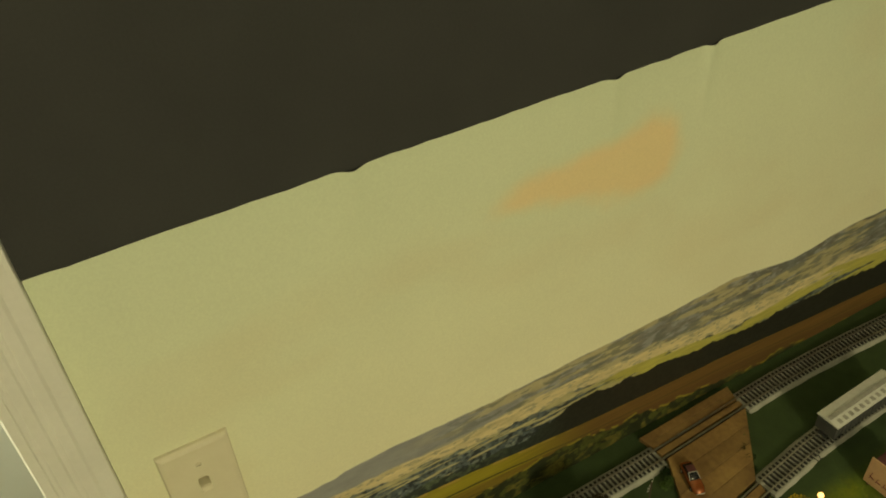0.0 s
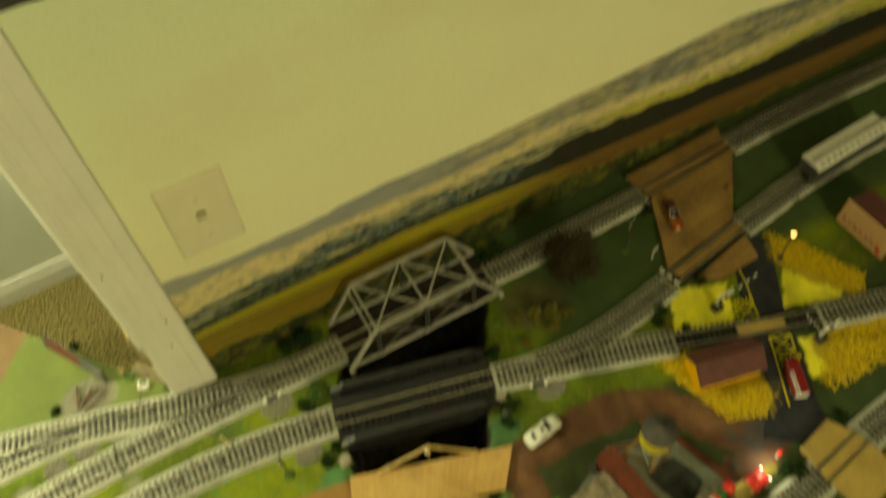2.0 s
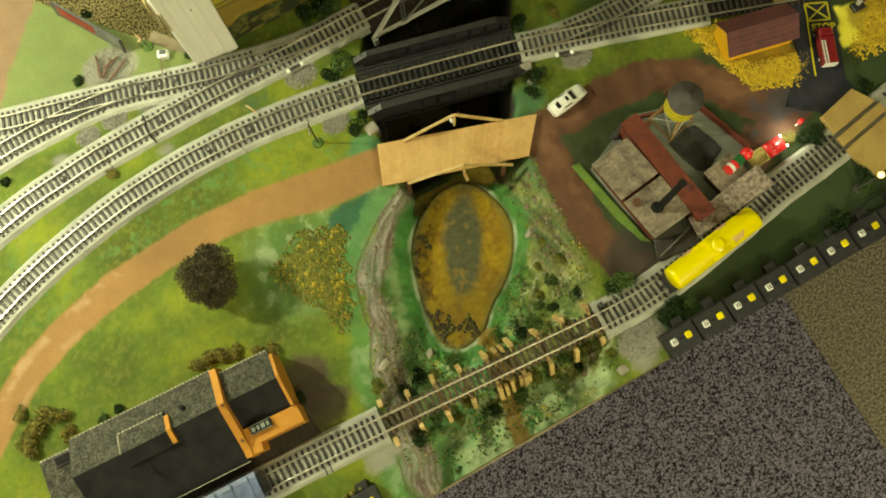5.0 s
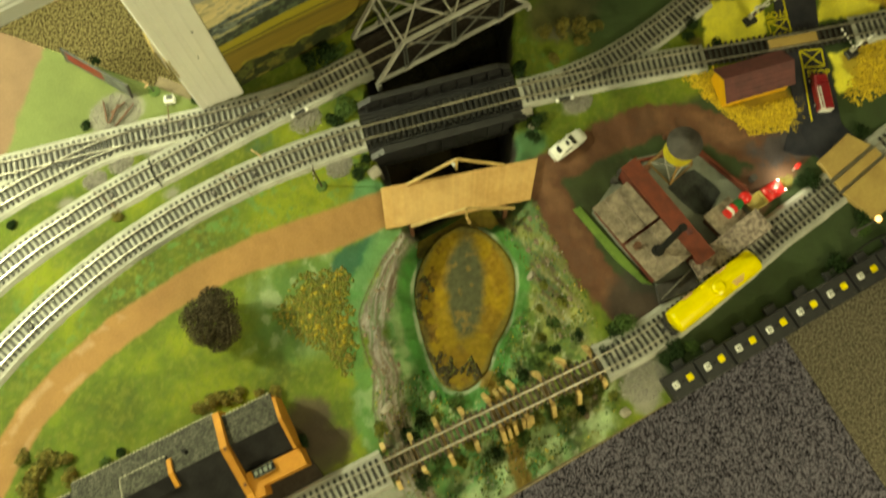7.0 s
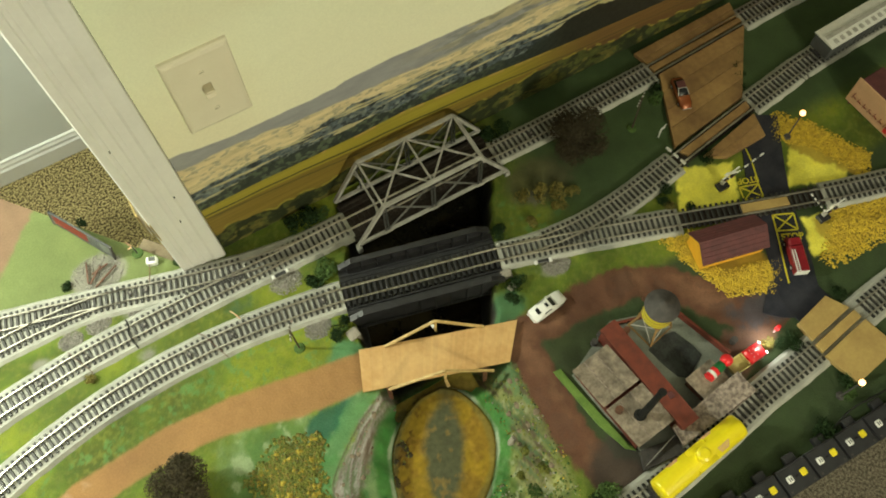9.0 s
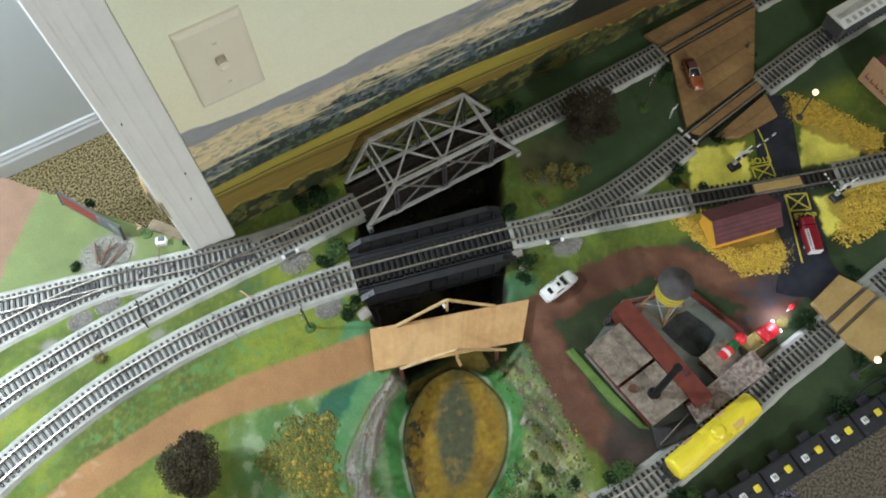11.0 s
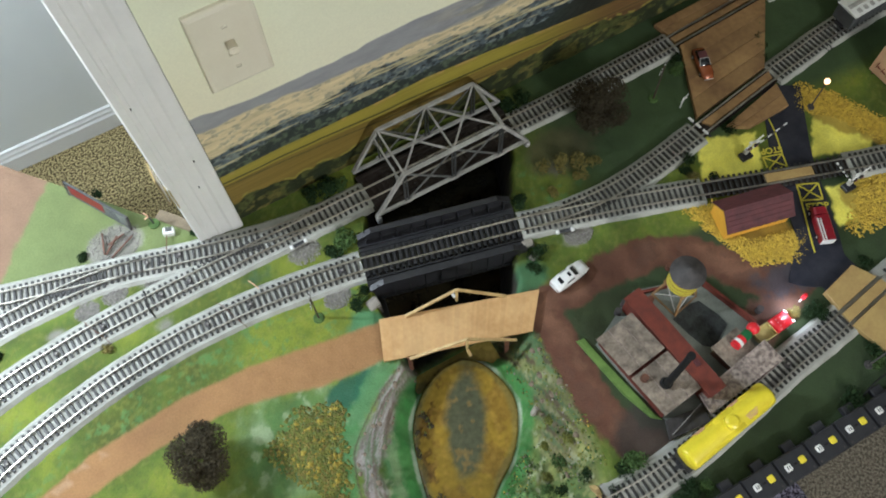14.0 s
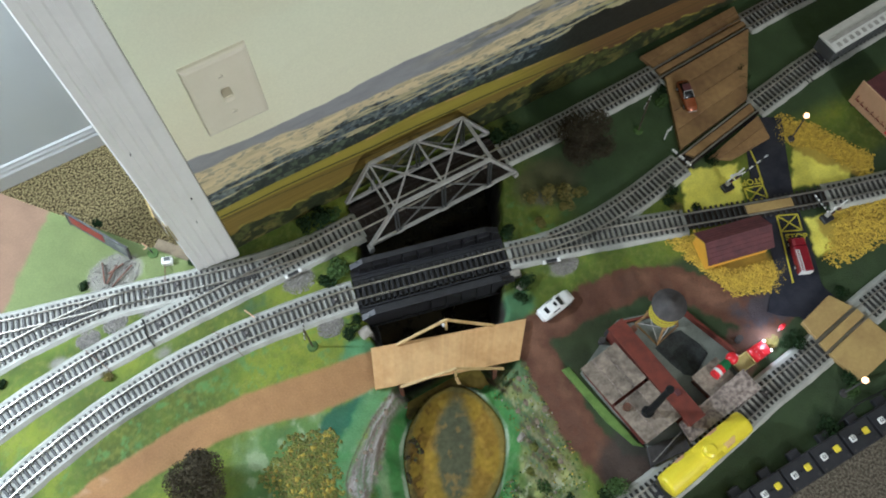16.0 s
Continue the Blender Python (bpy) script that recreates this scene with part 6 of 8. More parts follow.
part("base_slab", bm, M_CONCRETE, fac, "grey-green concrete slab")


# workshop: brick box with lean-to tin roofs in two bays
HB = 0.026
bm = bmesh.new()
prism(bm, [(0.2745, -0.3795), (0.3215, -0.3745), (0.3385, -0.4870), (0.2890, -0.4905)], 0.0, HB - 0.004)
part("workshop_wall", bm, M_BRICKRED, fac)
p00, p01, p10, p11 = (Vector((0.2690, -0.3775, HB - 0.001)), Vector((0.3225, -0.3715, HB + 0.006)), Vector((0.2865, -0.4930, HB - 0.001)), Vector((0.3400, -0.4875, HB + 0.006)))
for t0, t1 in ((0.0, 0.485), (0.52, 1.0)):
    a, b, c, d = p00.lerp(p10, t0), p01.lerp(p11, t0), p01.lerp(p11, t1), p00.lerp(p10, t1)
    bm = bmesh.new()
    quad_roof(bm, a, b, c, d)
    bay = part("slab_roof", bm, M_CORR, fac, "pale mottled slab roof")
    for k in range(9):
        u = (k + 0.5) / 9
        bm = bmesh.new()
        q0, q1 = a.lerp(d, u), b.lerp(c, u)
        beam(bm, tuple(q0 + Vector((0, 0, 0.0004))), tuple(q1 + Vector((0, 0, 0.0001))), 0.0006, 0.0005)
        part("roof_rib", bm, M_CORR, bay)
    for k in (0.33, 0.66):
        bm = bmesh.new()
        q0, q1 = a.lerp(b, k), d.lerp(c, k)
        beam(bm, tuple(q0 + Vector((0, 0, 0.0005))), tuple(q1 + Vector((0, 0, 0.0005))), 0.0008, 0.0006)
        part("roof_seam", bm, M_STONE, bay)
# long red hall
bm = bmesh.new()
prism(bm, [(0.3245, -0.3560), (0.3440, -0.3535), (0.3610, -0.4990), (0.3410, -0.5010)], 0.0, 0.0370)
part("hall_wall", bm, M_BRICKRED, fac)
bm = bmesh.new()
prism(bm, [(0.3225, -0.3540), (0.3460, -0.3510), (0.3630, -0.5005), (0.3390, -0.5030)], 0.0370, 0.0390)
part("hall_roof", bm, M_BRICKRED, fac, "flat red roof")
bm = bmesh.new()
box(bm, (0.3500, -0.4620, 0.0400), (0.0065, 0.0080, 0.0022), bevel=0.0005)
part("roof_hatch", bm, M_MAROON, fac)
# chimney stack
bm = bmesh.new()
beam(bm, (0.3085, -0.4610, 0.020), (0.3085, -0.4640, 0.0340), 0, r=(0.0085, 0.0065), seg=18)
beam(bm, (0.3085, -0.4640, 0.030), (0.3085, -0.4650, 0.1400), 0, r=(0.0046, 0.0036), seg=18)
beam(bm, (0.3085, -0.4650, 0.1385), (0.3085, -0.4650, 0.1425), 0, r=(0.0046, 0.0046), seg=18)
part("chimney", bm, M_RUBBER, fac, "tall black sheet metal chimney")
bm = bmesh.new()
beam(bm, (0.2905, -0.4455, 0.024), (0.2905, -0.4455, 0.0325), 0, r=(0.0052, 0.0045), seg=12)
part("roof_vent", bm, M_RUST, fac)
# loading annex
bm = bmesh.new()
prism(bm, [(0.3420, -0.4945), (0.4330, -0.4850), (0.4390, -0.5080), (0.3400, -0.5160)], 0.0, 0.0225)
part("annex_wall", bm, M_MAROON, fac)
bm = bmesh.new()
prism(bm, [(0.3345, -0.4920), (0.4420, -0.4765), (0.4465, -0.5070), (0.3335, -0.5175)], 0.0225, 0.0250)
part("annex_roof", bm, M_STONE, fac, "mottled brown stone-sheet roof")
bm = bmesh.new()
prism(bm, [(0.385, -0.4560), (0.421, -0.4500), (0.427, -0.4780), (0.391, -0.4840)], 0.0, 0.0200)
part("office_wall", bm, M_RUST, fac)
bm = bmesh.new()
prism(bm, [(0.3820, -0.4530), (0.4240, -0.4470), (0.4300, -0.4805), (0.3885, -0.4870)], 0.0200, 0.0220)
part("office_roof", bm, M_CORR, fac, "small tan flat roof")
bm = bmesh.new()
prism(bm, [(0.4265, -0.3680), (0.4300, -0.3690), (0.4560, -0.4520), (0.4525, -0.4530)], 0.0, 0.0120)
part("yard_wall", bm, M_BRICKRED, fac, "low red brick yard wall")
bm = bmesh.new()
prism(bm, [(0.3470, -0.3450), (0.4265, -0.3680), (0.4255, -0.3710), (0.3460, -0.3480)], 0.0, 0.0070)
part("yard_wall", bm, M_BRICKRED, fac, "low red brick yard wall")
# irregular black patch on the yard slab
bm = bmesh.new()
prism(bm, [(0.372, -0.398), (0.392, -0.390), (0.414, -0.394), (0.424, -0.420), (0.426, -0.436), (0.410, -0.444), (0.396, -0.453), (0.384, -0.444), (0.378, -0.425)], 0.0022, 0.0030)
part("yard_patch", bm, M_YARD_DARK, fac, "irregular black patch on the yard slab")
bm = bmesh.new()
prism(bm, [(0.2900, -0.4960), (0.3380, -0.5040), (0.3345, -0.5230), (0.2820, -0.5170)], 0.0, 0.0080)
part("loading_dock", bm, M_SOOT, fac, "sooty dark loading dock")
bm = bmesh.new()
beam(bm, (0.2860, -0.5140, 0.0090), (0.3340, -0.5010, 0.0150), 0.0010, 0.0010)
part("pipe", bm, M_SILVER, fac)
bm = bmesh.new()
prism(bm, [(0.2540, -0.3630), (0.2640, -0.3640), (0.2790, -0.4700), (0.2880, -0.4930), (0.2785, -0.4850), (0.2660, -0.4460)], -0.002, 0.0050)
bmesh.ops.bevel(bm, geom=[e for e in bm.edges if e.verts[0].co.z > 0.004 and e.verts[1].co.z > 0.004], offset=0.0022, segments=2, affect="EDGES")
tagged(part("grass_bank", bm, mat("bright_grass_mat", (0.15, 0.24, 0.05), (0.09, 0.16, 0.03), 90, 0.95, bump=0.0006)), "bright green strip of grass beside the factory wall", "grass")
for x, y, m in ((0.3305, -0.3520, M_SOOT), (0.3180, -0.3570, M_SOOT), (0.3615, -0.3640, M_RUST), (0.4300, -0.3480, M_RUST), (0.4080, -0.3390, M_RUST), (0.470, -0.441, M_SOOT)):
    ob = thing("oil_drum", "small dark model oil drum", "drum", pose(x, y, ground_z(x, y)), group="model oil drums")
    bm = bmesh.new()
    beam(bm, (0, 0, 0), (0, 0, 0.0105), 0, r=0.0040, seg=14)
    part("barrel", bm, m, ob)
    bm = bmesh.new()
    for z in (0.0004, 0.0036, 0.0070, 0.0103):
        beam(bm, (0, 0, z - 0.0003), (0, 0, z + 0.0003), 0, r=0.0043, seg=14)
    part("hoops", bm, m, ob)

# water tower
tow = thing("water_tower", "yellow wooden-legged model water tower with dark conical roof", "water tower", pose(0.3915, -0.3730, 0.0022, 0, 0, 12))
for sx in (-1, 1):
    for sy in (-1, 1):
        bm = bmesh.new()
        beam(bm, (sx * 0.0190, sy * 0.0190, 0), (sx * 0.0120, sy * 0.0120, 0.0430), 0.0022, 0.0022)
        part("leg", bm, M_OLDWOOD, tow)
for k in range(4):
    a0, a1 = radians(45 + 90 * k), radians(135 + 90 * k)
    for z0, z1, r0, r1 in ((0.004, 0.040, 0.0262, 0.0172), (0.040, 0.004, 0.0172, 0.0262)):
        bm = bmesh.new()
        beam(bm, (math.cos(a0) * r0, math.sin(a0) * r0, z0), (math.cos(a1) * r1, math.sin(a1) * r1, z1), 0.0010, 0.0010)
        part("brace", bm, M_SILVER, tow)
    bm = bmesh.new()
    beam(bm, (math.cos(a0) * 0.0268, math.sin(a0) * 0.0268, 0.001), (math.cos(a1) * 0.0268, math.sin(a1) * 0.0268, 0.001), 0.0018, 0.0018)
    part("sill", bm, M_OLDWOOD, tow)
bm = bmesh.new()
box(bm, (0, 0, 0.0440), (0.0320, 0.0320, 0.0024), bevel=0.0005)
part("platform", bm, M_OLDWOOD, tow)
bm = bmesh.new()
beam(bm, (0, 0, 0.0452), (0, 0, 0.0740), 0, r=(0.0188, 0.0180), seg=32)
tk = part("tank", bm, M_ROADYELLOW, tow)
for z in (0.050, 0.058, 0.066):
    bm = bmesh.new()
    beam(bm, (0, 0, z), (0, 0, z + 0.0008), 0, r=0.01885, seg=32)
    part("hoop", bm, M_OLDWOOD, tk)
bm = bmesh.new()
beam(bm, (0, 0, 0.0740), (0, 0, 0.0860), 0, r=(0.0215, 0.0012), seg=32)
part("conical_roof", bm, M_SOOT, tow, "dark grey cone roof")

# soda bottle lying on the office roof
bt = thing("toy_bottle", "small green toy bottle with red and white label and red cap", "bottle", pose(0.4050, -0.4660, 0.0280, 0, 90, 12))
bm = bmesh.new()
beam(bm, (0, 0, 0), (0, 0, 0.016), 0, r=0.0062, seg=18)
part("label", bm, M_BRIGHTRED, bt, "red and white label")
bm = bmesh.new()
beam(bm, (0, 0, 0.004), (0, 0, 0.0085), 0, r=0.0064, seg=18)
part("label_band", bm, M_WHITE, bt)
bm = bmesh.new()
beam(bm, (0, 0, 0.014), (0, 0, 0.0245), 0, r=(0.0064, 0.0060), seg=18)
beam(bm, (0, 0, 0.0245), (0, 0, 0.0275), 0, r=(0.0060, 0.0030), seg=18)
part("neck", bm, M_GREENPL, bt)
bm = bmesh.new()
bmesh.ops.create_uvsphere(bm, u_segments=18, v_segments=12, radius=0.0078, matrix=Matrix.Translation((0, 0, 0.0330)))
part("cap", bm, M_BRIGHTRED, bt, "round red cap", smooth=True)

# ---- station ----
st = thing("station", "orange model railway station with grey shingle roof", "station", pose(-0.2420, -0.4300, 0.0, 0, 0, -3.0))
EB, RY, EF = 0.0575, 0.0125, -0.0560
ZE, ZR, ZF = 0.0340, 0.0620, 0.0300
M_PALETRIM = mat("pale_weathered_trim", (0.42, 0.41, 0.31), (0.20, 0.19, 0.14), 300, 0.8)


def roof_z(y):
    return ZE + (ZR - ZE) * (EB - y) / (EB - RY) if y > RY else ZF + (ZR - ZF) * (y - EF) / (RY - EF)


X0, X1 = -0.1780, -0.0045
bm = bmesh.new()
profile_x(bm, [(0.0520, 0), (0.0520, ZE + 0.0010), (RY, ZR - 0.004), (-0.0440, ZF + 0.0030), (-0.0440, 0)], X0, X1)
main = part("main_wall", bm, M_ORANGE, st)
bm = bmesh.new()
profile_x(bm, [(EB, ZE), (RY, ZR), (RY, ZR - 0.002), (EB, ZE - 0.002)], X0 - 0.002, X1)
rb = part("roof_slope", bm, M_SHINGLE, st, "grey shingle roof slope")
# front slope of the same roof, coloured near black for the shade on it
bm = bmesh.new()
profile_x(bm, [(RY, ZR), (EF, ZF), (EF, ZF - 0.002), (RY, ZR - 0.002)], X0 - 0.002, X1)
part("roof_slope", bm, M_ROOF_SHADED, st, "front roof slope with its shade put into the dark colour")


def shingles(xa, xb, ya, yb, zf, rows, parent, width):
    for c in range(rows):
        y0 = ya - (ya - yb) * c / rows
        y1 = ya - (ya - yb) * min(1.0, (c + 1.12) / rows)
        x = xa - random.uniform(0, width * 0.5)
        while x < xb - 0.001:
            xe = min(x + width * random.uniform(0.75, 1.2), xb)
            k = random.uniform(0.0004, 0.0012)
            xl = max(x, xa)
            bm = bmesh.new()
            quad_roof(bm, (xl, y0, zf(y0) + k), (xe - 0.0005, y0, zf(y0) + k), (xe - 0.0005, y1, zf(y1) + 0.0002), (xl, y1, zf(y1) + 0.0002), 0.0005)
            part("shingle", bm, M_SHINGLE, parent)
            x = xe


def notches(xa, xb, y, z, parent, label):
    bm = bmesh.new()
    for x in np.arange(xa + 0.002, xb, 0.0046):
        box(bm, (x, y, z), (0.0030, 0.0016 + random.uniform(0, 0.0006), 0.0014))
    part("eave_trim", bm, M_PALETRIM, parent, label)


shingles(X0 - 0.002, X1, EB, RY, roof_z, 7, rb, 0.0068)
notches(X0, X1, EB + 0.0002, ZE + 0.0008, st, "pale notched eave edge")
bm = bmesh.new()
beam(bm, (X0, EF - 0.0005, ZF - 0.0002), (X1 + 0.001, EF - 0.0005, ZF - 0.0002), 0.0010, 0.0010)
part("gutter", bm, M_PALETRIM, st, "pale front gutter")
# raised dormer on the back slope with an orange gable end
mx0, mx1 = -0.1210, -0.0660
DY0, DZ0, DY1, DZ1 = 0.0350, 0.0525, 0.0120, 0.0650
bm = bmesh.new()
profile_x(bm, [(DY0 - 0.001, 0.040), (DY0 - 0.001, DZ0), (DY1, DZ1), (-0.0040, 0.0570), (-0.0040, 0.045)], mx0, mx1)
dm = part("dormer", bm, M_ROOF_SHADED, st, "raised shingled dormer")
shingles(mx0, mx1, DY0, DY1, lambda y: DZ0 + (DZ1 - DZ0) * (DY0 - y) / (DY0 - DY1), 4, dm, 0.0060)
notches(mx0, mx1, DY0 + 0.0003, DZ0 + 0.0008, dm, "pale dormer edge")
bm = bmesh.new()
beam(bm, (mx0 - 0.0004, DY0, DZ0 + 0.0008), (mx0 - 0.0004, DY1, DZ1 + 0.0008), 0.0010, 0.0010)
part("verge_trim", bm, M_PALETRIM, dm)
bm = bmesh.new()
profile_x(bm, [(0.0300, 0.046), (0.0300, 0.0565), (0.0130, 0.0670), (-0.0030, 0.0605), (-0.0030, 0.0530)], mx1, mx1 + 0.0050)
part("dormer_gable", bm, M_ORANGE, dm, "orange gable end")
# gable parapets of the wing
bm = bmesh.new()
profile_x(bm, [(0.0560, 0), (0.0560, 0.0420), (0.0500, 0.0440), (RY, 0.0665), (RY - 0.006, 0.0640), (-0.0440, 0.0390), (-0.0525, 0.0385), (-0.0525, 0)], -0.0045, 0.0035)
gp = part("gable_parapet", bm, M_ORANGE, st, "orange gable parapet")
for y_, z_ in ((0.0105, 0.0662), (-0.0330, 0.0452)):
    bm = bmesh.new()
    box(bm, (0.0005, y_, z_), (0.0030, 0.0036, 0.0030), bevel=0.0005)
    part("bracket", bm, M_RUST, gp)
bm = bmesh.new()
profile_x(bm, [(0.0430, 0), (0.0430, 0.0400), (RY + 0.002, 0.0570), (-0.0215, 0.0440), (-0.0215, 0)], 0.0648, 0.0685)
part("gable_parapet", bm, M_ORANGE, st, "orange gable parapet")
bm = bmesh.new()
profile_x(bm, [(0.0470, 0), (0.0470, 0.0340), (RY, 0.0500), (-0.0190, 0.0300), (-0.0190, 0)], 0.0035, 0.0648)
part("wing_wall", bm, M_ORANGE, st)
wing_z = lambda y: 0.0360 + (0.0530 - 0.0360) * (0.0495 - y) / (0.0495 - 0.0130)  # noqa: E731
bm = bmesh.new()
profile_x(bm, [(0.0495, 0.0360), (0.0130, 0.0530), (0.0130, 0.0510), (0.0495, 0.0340)], 0.0037, 0.0646)
wr = part("wing_roof", bm, M_SHINGLE, st, "grey shingle wing roof")
shingles(0.0037, 0.0646, 0.0495, 0.0130, wing_z, 6, wr, 0.0068)
notches(0.0037, 0.0646, 0.0497, 0.0368, wr, "pale notched eave edge")
# wing's front slope, shade in its colour likewise
bm = bmesh.new()
profile_x(bm, [(0.0130, 0.0530), (-0.0205, 0.0330), (-0.0205, 0.0310), (0.0130, 0.0510)], 0.0037, 0.0646)
part("wing_roof", bm, M_ROOF_SHADED, st, "front wing roof slope with its shade put into the colour")
bm = bmesh.new()
prism(bm, [(0.0037, -0.0520), (0.0037, -0.0215), (0.0700, -0.0222), (0.0705, -0.0434), (0.0170, -0.0424), (0.0160, -0.0525)], 0.0, 0.0370)
part("front_bay", bm, M_ORANGE, st, "orange front bay")
bm = bmesh.new()
box(bm, (0.0245, -0.0270, 0.0392), (0.0260, 0.0100, 0.0044), bevel=0.0006)
sg = part("station_sign", bm, M_RUBBER, st, "dark framed station sign")
bm = bmesh.new()
for k, wv in enumerate((0.004, 0.003, 0.0045, 0.003)):
    box(bm, (0.0155 + k * 0.0058, -0.0270, 0.0416), (wv, 0.0050, 0.0006))
for o in (-0.0046, 0.0046):
    box(bm, (0.0245, -0.0270 + o, 0.0416), (0.0256, 0.0005, 0.0006))
part("sign_lettering", bm, M_CONCRETE, sg, "worn unreadable bars of lettering")
# low annex at the far end with a square flue
bm = bmesh.new()
prism(bm, [(-0.2200, -0.0420), (X0, -0.0420), (X0, 0.0470), (-0.2200, 0.0470)], 0.0, 0.0270)
part("annex_wall", bm, M_ORANGE, st)
low_z = lambda y: 0.0280 + 0.10 * (0.0495 - y)  # noqa: E731
bm = bmesh.new()
profile_x(bm, [(0.0495, 0.0285), (-0.0450, 0.0379), (-0.0450, 0.0265), (0.0495, 0.0265)], -0.2220, X0 - 0.0022)
ar = part("annex_roof", bm, M_SHINGLE, st, "low grey shingle annex roof")
shingles(-0.2220, X0 - 0.0024, 0.0495, -0.0450, lambda y: low_z(y) + 0.0006, 14, ar, 0.0068)
notches(-0.2220, X0 - 0.003, 0.0497, 0.0290, ar, "pale annex edge")
bm = bmesh.new()
box(bm, (-0.1945, 0.0410, 0.0300), (0.0220, 0.0135, 0.0060), bevel=0.0006)
ch = part("chimney", bm, M_SOOT, st, "square dark chimney")
bm = bmesh.new()
box(bm, (-0.1945, 0.0410, 0.0332), (0.0180, 0.0095, 0.0008))
part("flue", bm, M_RUBBER, ch)
for x, y in ((-0.0465, 0.0310), (-0.1035, -0.0165)):
    bm = bmesh.new()
    beam(bm, (x, y, roof_z(y) - 0.002), (x + 0.004, y - 0.003, roof_z(y) + 0.0050), 0, r=(0.0035, 0.0022), seg=10)
    part("roof_vent", bm, M_RUBBER, st)
bm = bmesh.new()
prism(bm, [(-0.68, -0.455), (-0.172, -0.470), (-0.168, -0.496), (-0.68, -0.484)], -0.002, 0.0024)
tagged(part("station_platform", bm, M_DECK), "dark brown station platform ground", "platform")
# ---- street lamps ----
for x, y, a in ((0.7190, -0.2390, 0), (0.5420, -0.5610, 40)):
    lp = thing("street_lamp", "small model street lamp with a glowing warm globe", "street lamp", pose(x, y, 0.0, 0, 0, a), group="model street lamps")
    bm = bmesh.new()
    beam(bm, (0, 0, -0.001), (0, 0, 0.0030), 0, r=(0.0060, 0.0045), seg=14)
    part("base", bm, M_SOOT, lp)
    bm = bmesh.new()
    beam(bm, (0, 0, 0.002), (0, 0, 0.0560), 0, r=(0.0013, 0.0009), seg=8)
    part("post", bm, M_SOOT, lp)
    bm = bmesh.new()
    beam(bm, (0, 0, 0.0545), (0, 0, 0.0565), 0, r=(0.0014, 0.0030), seg=10)
    part("collar", bm, M_SOOT, lp)
    bm = bmesh.new()
    bmesh.ops.create_uvsphere(bm, u_segments=16, v_segments=10, radius=0.0039, matrix=Matrix.Translation((0, 0, 0.0605)))
    part("globe", bm, M_BULB, lp, "glowing warm white globe", smooth=True)

# ---- level crossing signals ----


def signal(x, y, a, arm, lift, label):
    ob = thing("crossing_signal", label, "crossing signal", pose(x, y, 0.0, 0, 0, a), group="level crossing signals")
    bm = bmesh.new()
    box(bm, (0, 0, 0.0025), (0.0165, 0.0125, 0.0060), bevel=0.001)
    part("base", bm, M_BLACK, ob)
    bm = bmesh.new()
    beam(bm, (0, 0, 0.004), (0, 0, 0.0420), 0, r=0.0010, seg=8)
    part("mast", bm, M_SILVER, ob)
    for s in (-1, 1):
        bm = bmesh.new()
        beam(bm, (-0.0112, -0.0016, 0.0400 - s * 0.0076), (0.0112, -0.0016, 0.0400 + s * 0.0076), 0.0046, 0.0010, up=(0, 1, 0))
        part("crossbuck_board", bm, M_WHITE, ob)
        bm = bmesh.new()
        beam(bm, (s * 0.0052, -0.0010, 0.0290), (s * 0.0052, -0.0040, 0.0290), 0, r=0.0030, seg=12)
        l_ = part("flasher", bm, M_BLACK, ob)
        bm = bmesh.new()
        beam(bm, (s * 0.0052, -0.0040, 0.0290), (s * 0.0052, -0.0044, 0.0290), 0, r=0.0020, seg=12)
        part("lens", bm, M_RED, l_)
    bm = bmesh.new()
    box(bm, (0, 0.0020, 0.0120), (0.0080, 0.0052, 0.0080), bevel=0.0008)
    part("gate_motor", bm, M_SILVER, ob)
    ax, ay = arm
    n = 10
    for i in range(n):
        t0, t1 = i / n, (i + 1) / n
        bm = bmesh.new()
        beam(bm, (ax * t0, ay * t0, 0.0140 + lift * t0), (ax * t1, ay * t1, 0.0140 + lift * t1), 0.0018, 0.0018)
        part("gate_stripe", bm, M_WHITE if i % 2 else M_BLACK, ob, "white gate stripe" if i % 2 else "black gate stripe")
    return ob


signal(0.5930, -0.2570, 0, (0.070, 0.008), 0.004, "white crossbuck signal with a striped gate across the road")
signal(0.6800, -0.3620, 0, (-0.012, 0.028), 0.020, "white crossbuck signal with a raised striped gate arm")
gt = thing("track_gate", "white striped barrier bar lying across the curved track", "barrier", pose(0.5630, -0.1940, 0.0092, 0, 0, -78))
for k, x in enumerate((-0.017, -0.004, 0.009)):
    bm = bmesh.new()
    box(bm, (x, 0, 0.0015), (0.0088, 0.0036, 0.0026), bevel=0.0006)
    part("white_block", bm, M_WHITE, gt)
bm = bmesh.new()
box(bm, (-0.002, 0, 0.0006), (0.042, 0.0026, 0.0012))
part("bar", bm, M_BLACK, gt)
xb = thing("crossbuck_sign", "small white crossbuck sign beside the plank crossing", "road sign", pose(0.5640, -0.1500, 0, 0, 0, 15))
bm = bmesh.new()
beam(bm, (0, 0, -0.002), (0, 0, 0.0260), 0.0014, 0.0014)
part("post", bm, M_WHITE, xb)
for s in (-1, 1):
    bm = bmesh.new()
    beam(bm, (-0.0062, -0.0012, 0.0250 - s * 0.0045), (0.0062, -0.0012, 0.0250 + s * 0.0045), 0.0024, 0.0008, up=(0, 1, 0))
    part("board", bm, M_WHITE, xb)

